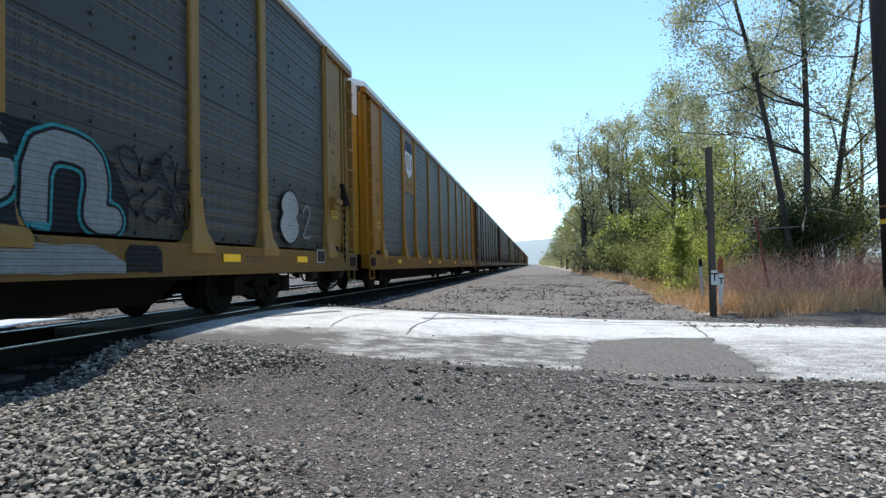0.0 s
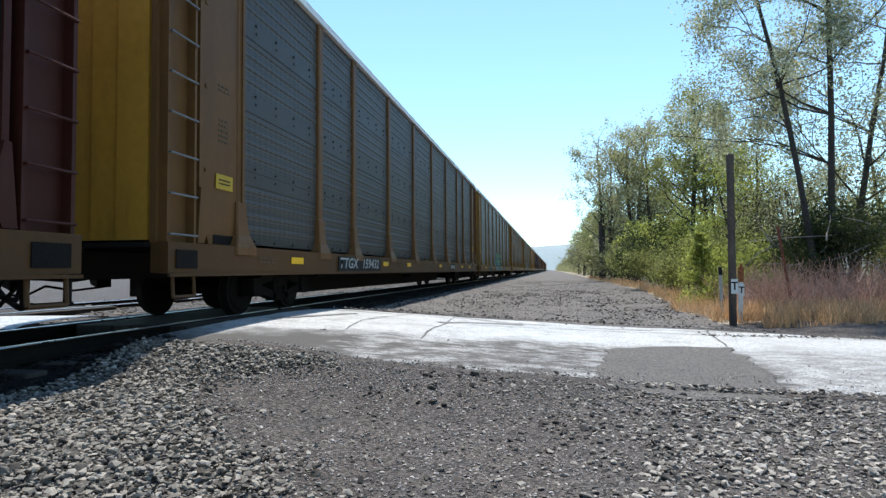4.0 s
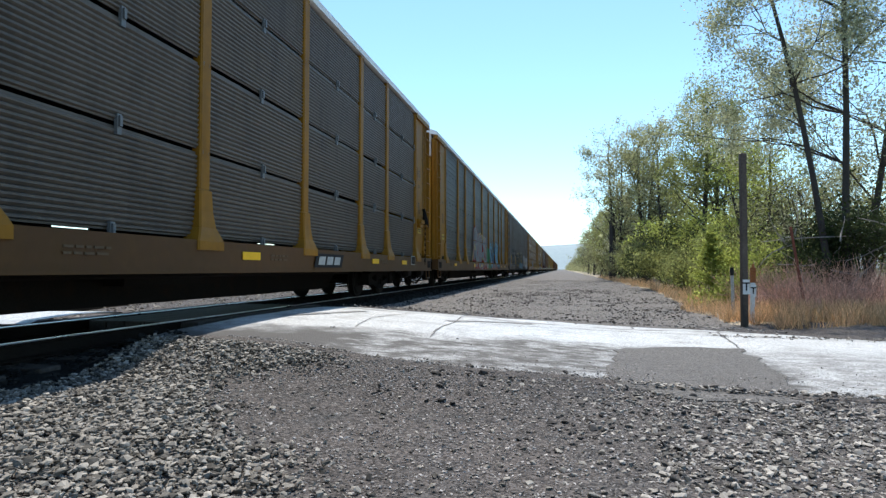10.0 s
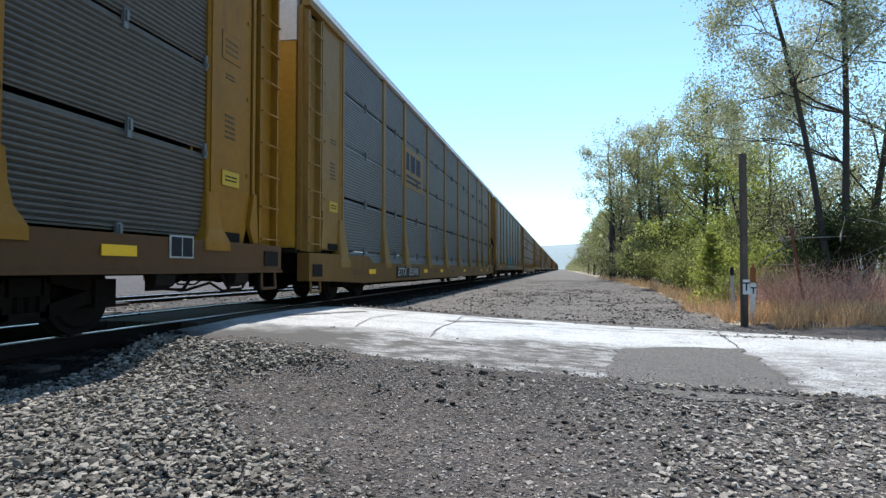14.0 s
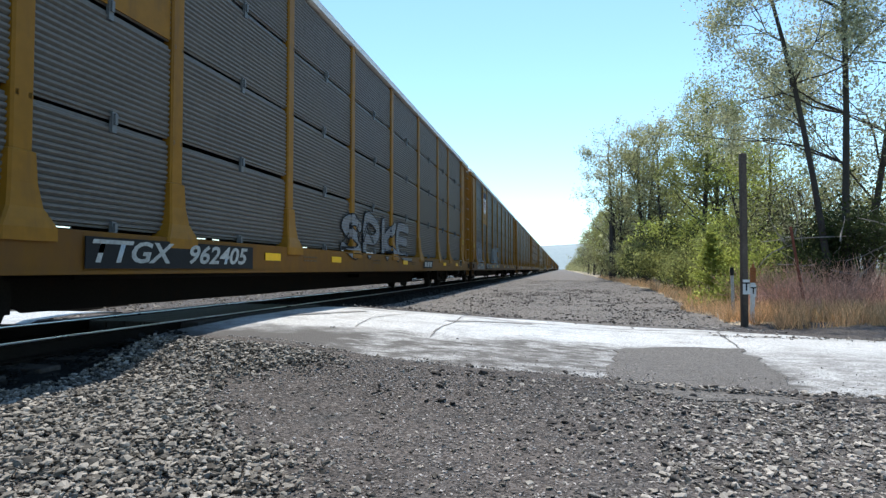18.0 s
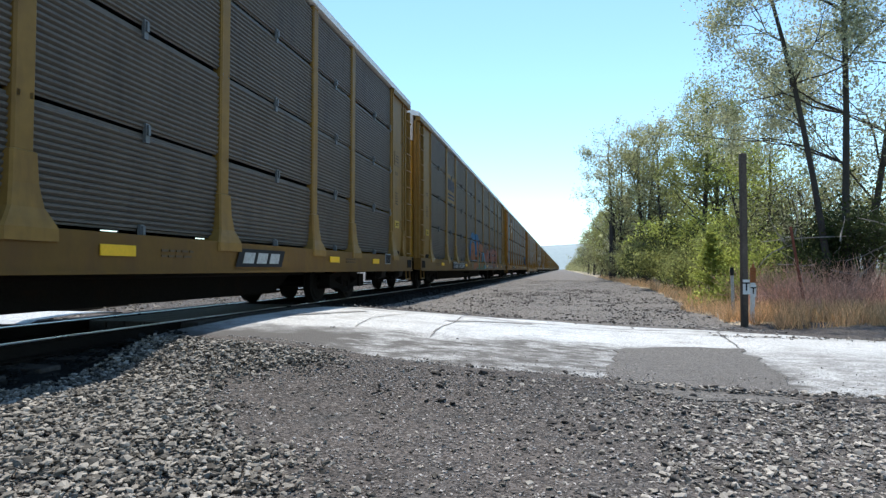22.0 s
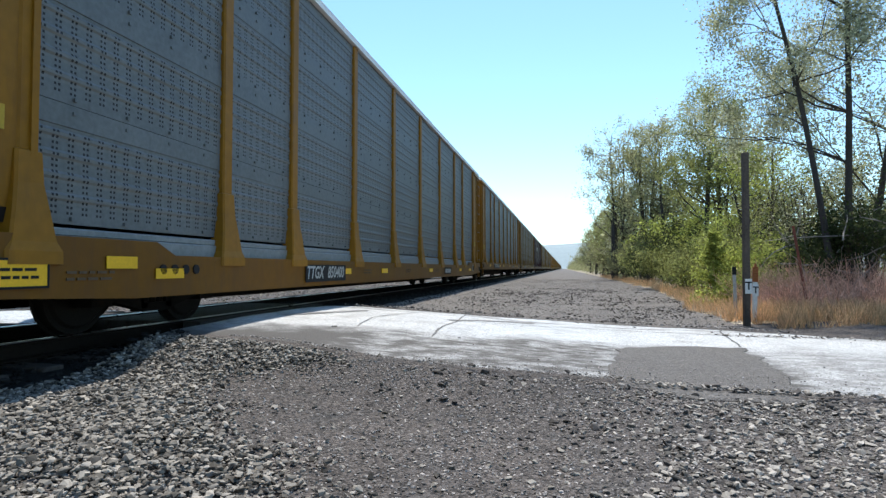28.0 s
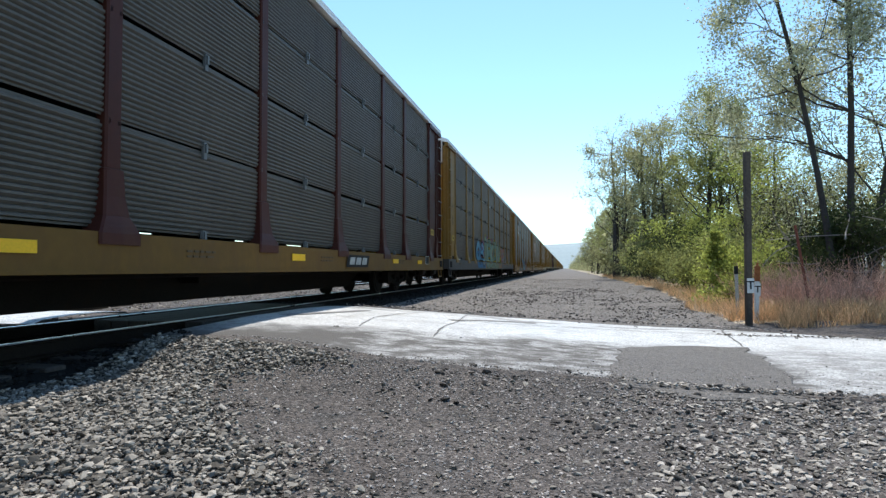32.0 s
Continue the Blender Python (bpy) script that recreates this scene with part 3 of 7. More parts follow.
def truck(parent, y):
    t = piece("truck", stored("bolster", STEEL_DARK, bolster_shape), parent, pose(0, y, 0), "cast-steel freight truck, near black with grime and painted shade")
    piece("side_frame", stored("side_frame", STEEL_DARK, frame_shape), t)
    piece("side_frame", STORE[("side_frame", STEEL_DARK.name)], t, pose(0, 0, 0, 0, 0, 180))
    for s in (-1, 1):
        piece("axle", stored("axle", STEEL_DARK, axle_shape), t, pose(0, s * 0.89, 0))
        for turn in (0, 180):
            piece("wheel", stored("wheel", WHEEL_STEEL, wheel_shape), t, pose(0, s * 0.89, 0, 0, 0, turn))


def car_base(label, group="cars of the train"):
    car = new("autorack_car")
    car.empty_display_size = 0.5
    return tagged(car, label, "railway car", group)


def car_common(car, spec):
    """Roof, underframe, trucks, ends: what all the cars have."""
    posts, door = spec["posts"], spec.get("door", DOOR_YELLOW)
    piece("roof", stored("roof", ROOF, roof_shape), car, label="pale galvanised arched roof")
    piece("roof_ribs", stored("roof_ribs", ROOF, roof_ribs_shape), car)
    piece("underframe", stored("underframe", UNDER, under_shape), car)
    piece("deck", stored("deck", INSIDE, deck_shape), car)
    for y in (-9.9, 9.9):
        truck(car, y)
    for turn in (0, 180):
        m = pose(0, 0, 0, 0, 0, turn)
        piece("coupler", stored("coupler", STEEL_DARK, coupler_shape), car, m)
        piece("air_hose", stored("air_hose", BLACK_PAINT, hose_shape), car, m)
        piece("uncoupling_lever", stored("uncoupling_lever", STEEL_DARK, lever_shape), car, m)
        piece("brake_rigging", stored("brake_rigging", STEEL_DARK, rigging_shape), car, m)
        for y in (11.15, 12.7):
            piece("jack_bracket", stored("jack_bracket", UNDER, bracket_shape, 0.01), car, m @ pose(0, y, 0))
        for s in (-1, 1):
            piece("end_door", stored(("end_door", s), door, lambda bm: door_shape(bm, s)), car, m, "folded yellow end door")
            piece("corner_post", stored(("corner_post", s), posts, lambda bm: corner_shape(bm, s)), car, m)
        piece("end_cap", stored("end_cap", spec.get("cap", WHITE), end_cap_shape), car, m, "white upper end sheet")
        h = piece("door_latch", stored("door_latch", BLACK_PAINT, lambda bm: boxm(bm, 0.78, 1.22, 13.76, 13.83, 3.30, 3.42)), car, m)
        tagged(h, "black slotted door latch")
        piece("end_marking", stored("end_marking", BLACK_PAINT, end_marking_shape), car, m)
        tagged(piece("end_number", stored("end_number", WORN_WHITE if door is MAROON else BLACK_PAINT, end_number_shape), car, m), kind="stuff")
        piece("door_seam", stored("door_seam", UNDER, lambda bm: boxm(bm, 0.03, 1.36, 13.77, 13.822, 3.805, 3.815)), car, m)
        piece("sill_step", stored("sill_step", STEEL_DARK, step_shape), car, m @ pose(0, 13.5, 0))


def autorack(spec, seed):
    rnd = random.Random(seed)
    kind, low = spec["kind"], spec.get("low", False)
    posts, sill, tone = spec["posts"], spec.get("sill", spec["posts"]), spec["tone"]
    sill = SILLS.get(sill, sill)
    car = car_base(spec["label"])
    car_common(car, spec)
    sheets = HOLED if kind == "P" else RIBBED
    shape = punched_sheet if kind == "P" else ribbed_sheet
    word = "punched" if kind == "P" else "corrugated"
    for y0, y1 in BAYS:
        w, yc = y1 - y0 - 0.12, (y0 + y1) / 2
        for z0, z1 in TIERS:
            h = z1 - z0 if kind == "C" else z1 - z0 + 0.035
            me = stored((word + "_sheet", round(w, 3), round(h, 3)), sheets[tone], lambda bm: shape(bm, w, h))
            dz = rnd.uniform(-0.012, 0.012) if kind == "C" else 0
            piece("side_panel", me, car, pose(FACE - 0.012 * (z0 < 1.2), yc, z0 + dz, rnd.uniform(-0.15, 0.15) if kind == "C" else 0, 0, 0))
        if low:
            piece("skirt_panel", stored(("skirt", round(w, 3)), RIBBED[tone], lambda bm: (boxm(bm, FACE - 0.02, FACE + 0.035, -w / 2, w / 2, 0.83, 1.0), boxm(bm, FACE - 0.02, FACE + 0.012, -w / 2, w / 2, 1.0, 1.075)), 0.012), car, pose(0, yc, 0))
        if kind == "C" and seed > 49:
            for i, (z0, z1) in enumerate(TIERS):
                piece("panel_clip", stored("panel_clip", GALV, lambda bm: (boxm(bm, FACE + 0.012, FACE + 0.05, -0.03, 0.03, -0.14, 0.07), boxm(bm, FACE + 0.05, FACE + 0.075, -0.018, 0.018, -0.06, 0.05))), car, pose(0, yc + rnd.uniform(-0.06, 0.06), z0))

            def hinges(bm, w=w):
                for z0, z1 in TIERS[1:]:
                    for s in (-1, 1):
                        boxm(bm, FACE + 0.012, FACE + 0.045, s * w / 2 - 0.025, s * w / 2 + 0.025, z0 - 0.11, z0 + 0.08)
                        boxm(bm, FACE + 0.045, FACE + 0.062, s * w / 2 - 0.016, s * w / 2 + 0.016, z0 - 0.07, z0 - 0.02)
            tagged(piece("hinge_strip", stored(("hinge_strip", round(w, 3)), GALV, hinges), car, pose(0, yc, 0)), kind="stuff")
    for y in POSTS + ((-12.06, 12.06) if seed > 49 else ()):
        piece("side_post", stored(("side_post", low), posts, lambda bm: post_shape(bm, low)), car, pose(0, y, 0))
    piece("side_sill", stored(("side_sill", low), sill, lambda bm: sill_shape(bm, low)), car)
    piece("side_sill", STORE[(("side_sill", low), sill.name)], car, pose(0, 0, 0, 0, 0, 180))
    piece("far_side", stored("far_side_" + kind, sheets[tone], slit_side_shape if kind == "C" else far_side_shape), car)
    for s in (-1, 1):
        m = pose(0, 12.02, 0) if s > 0 else Matrix.Diagonal((1, -1, 1, 1)) @ pose(0, 12.02, 0)
        e = "end_panel" if s > 0 else "end_panel_b"

        def mirrored(bm, s=s, shape=end_panel_shape):
            shape(bm)
            bmesh.ops.scale(bm, vec=(1, 0.82 * s, 1), verts=list(bm.verts))
        piece("end_panel", stored(e, posts, mirrored), car, pose(0, s * 12.02, 0))
        lad = piece("ladder", stored("ladder", posts, ladder_shape), car, pose(0, s * 13.44, 0))
        if seed > 49:
            piece("panel_seam", stored(("panel_seam", s), UNDER, lambda bm: mirrored(bm, s, panel_seams_shape)), car, pose(0, s * 12.02, 0))
            piece("panel_foot", stored(("panel_foot", s), posts, lambda bm: mirrored(bm, s, panel_foot_shape)), car, pose(0, s * 12.02, 0))
            rungs(lad, posts if rnd.random() < 0.6 else GALV, w=0.50)
        piece("top_gusset", stored("gusset", posts, lambda bm: boxm(bm, FACE - 0.04, FACE + 0.11, -0.86, 0.86, 5.38, 5.51)), car, pose(0, s * 12.86, 0))
        if seed < 47:
            continue
        plate("warning_label", car, s * 12.48, 1.92, 0.40, 0.20, LABEL_YELLOW, FACE + 0.062, "dull yellow warning label")
        bars(car, s * 12.48, 1.92, 0.27, 0.10, 2, BLACK_PAINT, FACE + 0.066, seed=1)
        bars(car, s * 12.48, 2.62, 0.26, 0.36, 5, FADED, FACE + 0.052, seed=2)
        if s > 0:
            plate("outline_label", car, 12.48, 3.7, 0.44, 0.38, FADED, FACE + 0.052)
            plate("outline_label", car, 12.48, 3.7, 0.42, 0.36, posts, FACE + 0.055)
            bars(car, 12.48, 3.7, 0.30, 0.24, 3, FADED, FACE + 0.058, seed=5)
            bars(car, 12.48, 3.3, 0.24, 0.10, 2, FADED, FACE + 0.052, seed=6)
        else:
            bars(car, -12.48, 3.2, 0.28, 0.12, 2, FADED, FACE + 0.052, seed=3)
    if spec.get("brake"):
        piece("hand_brake", stored("hand_brake", STEEL_DARK, brake_shape), car, pose(0.02, 12.75, 0), "hand-brake housing with lever and chain")
        piece("brake_bracket", stored("brake_bracket", posts, brake_bracket_shape), car, pose(0.012, 12.75, 0))
        piece("slack_chain", stored("slack_chain", STEEL_DARK, slack_chain_shape), car, pose(0, 12.3, 0), "dark chain hanging slack below the sill")
    # flat dark plates that paint the shade of the sill-end pockets, and a stirrup
    if seed > 49:
        for s in (-1, 1):
            plate("sill_pocket", car, s * 13.42, 0.68 if low else 0.86, 0.40, 0.22, UNDER, 1.662, "flat dark plate painted as a shaded pocket in the sill")
            piece("stirrup", stored("stirrup", sill, lambda bm: [tube(bm, p, q, 0.022, n=6) for p, q in (((1.60, -0.2, 0.62), (1.62, -0.2, 0.30)), ((1.62, -0.2, 0.30), (1.62, 0.2, 0.30)), ((1.62, 0.2, 0.30), (1.60, 0.2, 0.62)))]), car, pose(0, s * 13.42, 0.0 if low else 0.12))
    # sill markings
    mid = 0.62 if low else 0.86
    X = 1.672
    if seed < 47:
        return car
    plate("data_plate", car, 11.35, mid + 0.1, 0.42, 0.26, WORN_WHITE, X - 0.012, "black and white data plate")
    for dy in (-0.098, 0.098):
        plate("data_plate_field", car, 11.35 + dy, mid + 0.1, 0.17, 0.22, BLACK_PAINT, X - 0.006)
    for y in spec.get("tapes", (-10.4, -5.1, -2.6, 2.4, 7.9, 10.4)):
        plate("reflective_tape", car, y, mid + 0.03, 0.46, 0.11, BRIGHT_YELLOW, X - 0.008, "yellow reflective tape")
    for y in (-3.7, -0.3, 3.4, 8.6, -11.4):
        bars(car, y + rnd.uniform(-0.2, 0.2), mid + 0.02, 0.55, 0.12, 2, FADED, X - 0.014, seed=4)
    if spec.get("mark"):
        a, b = spec.get("mark_y", (-8.5, -5.6))
        w = b - a
        plate("number_board", car, (a + b) / 2, mid, w, 0.30, BLACK_PAINT, X, "black board with white lettering")
        words = spec["mark"].split()
        total = sum(len(q) for q in words) + len(words) - 1 + 0.6
        at = a + 0.3 * w / total
        for q in words:
            ln = len(q) * w / total
            me = letters(q, 0.30, WORN_WHITE, 0.007, 0.25, ln / (0.178 * len(q)))
            piece("number_lettering", me, car, pose(X + 0.004, at + ln / 2, mid + 0.005))
            at += ln + w / total
    if spec.get("logo", True):
        faded = spec.get("logo") == "faded"
        if not faded:
            def board(bm):
                bm.faces.new([bm.verts.new((X, a, b)) for a, b in ((-0.70, -0.125), (0.58, -0.125), (0.70, 0.125), (-0.58, 0.125))])
            piece("owner_board", stored("owner_board", BLACK_PAINT, board), car, pose(0, 5.15, mid), "slanted black board with plain white shapes")

        def slab(bm):
            bm.faces.new([bm.verts.new((X + 0.004, a, z)) for a, z in ((-0.17, -0.075), (0.11, -0.075), (0.17, 0.075), (-0.11, 0.075))])
        for y in (-0.36, 0.0, 0.36):
            piece("owner_shape", stored("owner_shape", FADED if faded else WORN_WHITE, slab), car, pose(0, 5.15 + y, mid))
    for sign in spec.get("signs", ()):
        road_sign(car, *sign)
    for g in spec.get("art", ()):
        graffiti(car, *g, low=low)
    return car


def road_sign(car, style, y0, y1, z0, z1):
    """Painted owner's panel: plain fields and shapes in its colours."""
    w, h, yc, zc, x = y1 - y0, z1 - z0, (y0 + y1) / 2, (z0 + z1) / 2, FACE + 0.03
    if style == "shield":
        plate("sign_board", car, yc, zc, w, h, YELLOW, x, "yellow painted sign board with a blue, white and red shield")

        def field(bm):
            pts = [(-0.56, 0.18), (0.56, 0.18), (0.56, -0.28), (0.40, -0.55), (0.0, -0.74), (-0.40, -0.55), (-0.56, -0.28)]
            bm.faces.new([bm.verts.new((x + 0.005, a, b)) for a, b in pts])

        def top(bm):
            pts = [(-0.62, 0.18), (0.62, 0.18), (0.56, 0.52), (0.26, 0.60), (0.0, 0.54), (-0.26, 0.60), (-0.56, 0.52)]
            bm.faces.new([bm.verts.new((x + 0.008, a, b)) for a, b in pts])
        zs = zc + 0.30
        piece("shield_field", stored("shield_field", WHITE_PAINT, field), car, pose(0, yc, zs))
        piece("shield_top", stored("shield_top", SPRAY["navy"], top), car, pose(0, yc, zs))
        for i in range(4):
            plate("shield_stripe", car, yc + (i - 1.5) * 0.28, zs - 0.16, 0.11, 0.62 - 0.14 * abs(i - 1.5), SPRAY["brick"], x + 0.009)
        bars(car, yc, zs - 0.95, 0.9, 0.10, 1, FADED, x + 0.005, "sign_bar", 61)
    elif style == "disc":
        r = w / 2
        piece("round_sign", stored(("round_sign", r), BLACK_PAINT, lambda bm: tube(bm, (FACE + 0.05, 0, 0), (FACE + 0.064, 0, 0), r, n=24)), car, pose(0, yc, zc), "worn round prohibition sign")
        piece("round_sign_field", stored(("round_sign_field", r), DULL_GREY, lambda bm: tube(bm, (FACE + 0.05, 0, 0), (FACE + 0.068, 0, 0), r * 0.74, n=24)), car, pose(0, yc, zc))
        plate("round_sign_slash", car, yc, zc, w * 0.85, w * 0.14, BLACK_PAINT, FACE + 0.072).matrix_basis = pose(0, yc, zc, -45)
    elif style == "yellow":
        plate("sign_board", car, yc, zc, w, h, CREAM, x, "yellow sign board with plain dark shapes")
        for i in range(3):
            plate("sign_shape", car, yc + (i - 1) * w * 0.27, zc + h * 0.14, w * 0.20, h * 0.42, SPRAY["navy"], x + 0.005)
        for i in (0, 1):
            plate("sign_stripe", car, yc, zc - h * (0.22 + 0.13 * i), w * 0.78, h * 0.06, SPRAY["navy"], x + 0.005)
    elif style == "red":
        plate("sign_board", car, yc, zc, w, h, RED_TAPE, x, "red sign board with white bars")
        for i in range(3):
            bars(car, yc, zc + h * (0.3 - 0.3 * i), w * 0.86, h * 0.16, 1, WHITE_PAINT, x + 0.006, "sign_bar", 11 + i)
    elif style == "stripes":
        plate("sign_board", car, yc, zc, w, h, WHITE_PAINT, x, "pale sign board with orange and dark stripes")
        plate("sign_stripe", car, yc, zc + h * 0.25, w * 0.9, h * 0.24, SPRAY["orange"], x + 0.005)
        plate("sign_stripe", car, yc, zc - h * 0.12, w * 0.9, h * 0.14, BLACK_PAINT, x + 0.005)
    elif style == "swoosh":
        bars(car, yc - w * 0.1, zc + h * 0.36, w * 0.7, h * 0.14, 1, WHITE_PAINT, x + 0.005, "sign_bar", 21)
        for i in range(3):
            plate("sign_stripe", car, yc - w * 0.06 * i, zc + h * (0.12 - 0.16 * i), w * 0.7, h * 0.06, WHITE_PAINT, x + 0.004)
        plate("sign_disc", car, yc + w * 0.38, zc - h * 0.05, w * 0.22, h * 0.34, WHITE_PAINT, x + 0.004)
    elif style == "corner":
        for i in range(4):
            plate("reflective_tape", car, yc, z1 - (i + 0.5) * h / 4, w, h / 4, WHITE_PAINT if i % 2 else RED_TAPE, FACE + 0.064)
    elif style == "sill":
        plate("warning_label", car, yc, zc, w, h, BRIGHT_YELLOW, 1.668, "yellow label with a black border on the sill")
        for dz in (-0.5, 0.5):
            plate("label_border", car, yc, zc + dz * h, w, 0.02, BLACK_PAINT, 1.671)
        for dy in (-0.5, 0.5):
            plate("label_border", car, yc + dy * w, zc, 0.02, h + 0.02, BLACK_PAINT, 1.671)
        bars(car, yc, zc, w * 0.7, h * 0.55, 2, BLACK_PAINT, 1.671, "marking", 51)
        plate("yellow_field", car, yc - w * 1.0, zc, w * 0.7, h, ORANGE, 1.662)
        plate("reflective_tape", car, yc + w * 1.9, zc + 0.1, 0.40, 0.12, BRIGHT_YELLOW, 1.664)
        for i in range(4):
            piece("lashing_hole", stored("lashing_hole", BLACK_PAINT, lambda bm: tube(bm, (1.60, 0, 0), (1.664, 0, 0), 0.055, n=14)), car, pose(0, yc + w * 2.9 + i * 0.19, zc + 0.03))
    elif style == "words":
        bars(car, yc, zc, w, h, 1, BLACK_PAINT, x, "faded_lettering", 31)
    elif style == "tape":
        n = int(w / 0.5)
        for i in range(n):
            plate("reflective_tape", car, y0 + (i + 0.5) * w / n, zc, w / n * 0.98, h, RED_TAPE if i % 2 else WHITE_PAINT, FACE + 0.05)


def surface(y, z, low):
    """How far out the side of a car lies at y, z: sheet, post or sill."""
    foot = 0.80 if low else 1.0
    if z < (0.82 if low else 1.03):
        return 1.650
    base = FACE + 0.031
    rows = ((0.5, 0.27, 1.675), (foot + 0.05, 0.27, 1.672), (foot + 0.13, 0.225, 1.652), (1.22, 0.172, 1.622), (1.42, 0.140, 1.595), (1.688, 0.128, 1.582), (1.70, 0.104, 1.562), (6.0, 0.105, 1.562))
    for p in POSTS + (-12.06, 12.06):
        d = abs(y - p)
        if d < 0.30:
            for (z0, w0, x0), (z1, w1, x1) in zip(rows, rows[1:]):
                if z0 <= z <= z1:
                    k = (z - z0) / (z1 - z0)
                    if d < w0 + (w1 - w0) * k + 0.004:
                        return max(base, x0 + (x1 - x0) * k + 0.003)
    return base


def lay_on(bm, low, lift):
    """Cut a flat painted shape where the side steps in or out, and lay it on the side."""
    ys = [v.co.y for v in bm.verts]
    cuts = [((0, 0, z), (0, 0, 1)) for z in ((0.80, 0.86, 1.22, 1.42) if low else (1.01, 1.07, 1.22, 1.42))]
    for p in POSTS + (-12.06, 12.06):
        if min(ys) - 0.3 < p < max(ys) + 0.3:
            cuts += [((0, p + d, 0), (0, 1, 0)) for d in (-0.20, -0.125, -0.108, 0.0, 0.108, 0.125, 0.20)]
    for co, no in cuts:
        bmesh.ops.bisect_plane(bm, geom=list(bm.verts) + list(bm.edges) + list(bm.faces), plane_co=co, plane_no=no)
    for a, b in (((0.985, 1.015),) if low else ((1.045, 1.105), (2.165, 2.212))):
        for z in (a, b):
            bmesh.ops.bisect_plane(bm, geom=list(bm.verts) + list(bm.edges) + list(bm.faces), plane_co=(0, 0, z), plane_no=(0, 0, 1))
        bmesh.ops.delete(bm, geom=[f for f in bm.faces if a < f.calc_center_median().z < b], context="FACES")
    for v in bm.verts:
        v.co.x = surface(v.co.y, v.co.z, low) + lift


GLYPHS = {
    "A": (((0.05, 0), (0.36, 1), (0.62, 1), (0.95, 0)), ((0.22, 0.34), (0.80, 0.34))),
    "B": (((0.10, 0), (0.10, 1), (0.68, 0.96), (0.78, 0.74), (0.40, 0.53)), ((0.40, 0.53), (0.92, 0.40), (0.88, 0.08), (0.10, 0.0))),
    "C": (((0.92, 0.84), (0.52, 1.0), (0.12, 0.72), (0.12, 0.26), (0.52, 0.0), (0.92, 0.16)),),
    "D": (((0.12, 0), (0.12, 1), (0.66, 0.94), (0.92, 0.52), (0.66, 0.05), (0.12, 0.0)),),
    "E": (((0.90, 0.98), (0.12, 0.96), (0.12, 0.04), (0.92, 0.02)), ((0.12, 0.50), (0.74, 0.52))),
    "F": (((0.12, 0), (0.12, 0.97), (0.92, 1.0)), ((0.12, 0.50), (0.74, 0.52))),
    "G": (((0.92, 0.86), (0.50, 1.0), (0.10, 0.66), (0.14, 0.20), (0.58, 0.0), (0.92, 0.18), (0.90, 0.46), (0.58, 0.46)),),
    "H": (((0.12, 0), (0.12, 1)), ((0.88, 0), (0.88, 1)), ((0.12, 0.50), (0.88, 0.54))),
    "I": (((0.5, 0), (0.5, 1)),),
    "K": (((0.14, 0), (0.14, 1)), ((0.92, 1), (0.24, 0.46), (0.95, 0))),
    "L": (((0.14, 1), (0.12, 0.03), (0.90, 0.06)),),
    "M": (((0.05, 0), (0.18, 1), (0.50, 0.42), (0.82, 1), (0.95, 0)),),
    "N": (((0.12, 0), (0.12, 1), (0.86, 0.04), (0.88, 1)),),
    "n": (((0.10, 0), (0.16, 0.94), (0.66, 0.98), (0.76, 0.60), (0.72, 0.10), (0.98, 0.04)),),
    "O": (((0.50, 0), (0.10, 0.30), (0.12, 0.74), (0.50, 1.0), (0.90, 0.72), (0.90, 0.28), (0.50, 0.0)),),
    "P": (((0.12, 0), (0.12, 1), (0.72, 0.96), (0.90, 0.72), (0.66, 0.46), (0.16, 0.46)),),
    "R": (((0.12, 0), (0.12, 1), (0.72, 0.98), (0.88, 0.74), (0.62, 0.48), (0.18, 0.48)), ((0.48, 0.46), (0.95, 0.02))),
    "S": (((0.88, 0.86), (0.50, 1.0), (0.12, 0.78), (0.48, 0.52), (0.90, 0.26), (0.52, 0.0), (0.10, 0.14)),),
    "T": (((0.04, 0.96), (0.96, 0.98)), ((0.5, 0), (0.5, 0.95))),
    "U": (((0.12, 1), (0.12, 0.26), (0.50, 0.0), (0.88, 0.26), (0.88, 1)),),
    "W": (((0.04, 1), (0.24, 0), (0.50, 0.62), (0.76, 0), (0.96, 1)),),
    "X": (((0.08, 1), (0.92, 0)), ((0.92, 1), (0.08, 0))),
    "Z": (((0.08, 0.97), (0.92, 0.97), (0.10, 0.04), (0.94, 0.04)),),
    "2": (((0.12, 0.80), (0.50, 1.0), (0.86, 0.74), (0.14, 0.04), (0.92, 0.04)),),
    "8": (((0.50, 0.52), (0.16, 0.78), (0.50, 1.0), (0.84, 0.78), (0.50, 0.52), (0.10, 0.24), (0.50, 0.0), (0.90, 0.24), (0.50, 0.52)),),
}


def eased(pts, n=3):
    """A curve through the points of a stroke."""
    out = []
    for i in range(len(pts) - 1):
        p = [Vector(pts[max(0, min(len(pts) - 1, i + k))]) for k in (-1, 0, 1, 2)]
        for q in range(n):
            u = q / n
            out.append(0.5 * (2 * p[1] + (p[2] - p[0]) * u + (2 * p[0] - 5 * p[1] + 4 * p[2] - p[3]) * u * u + (3 * p[1] - p[0] - 3 * p[2] + p[3]) * u ** 3))
    return out + [Vector(pts[-1])]


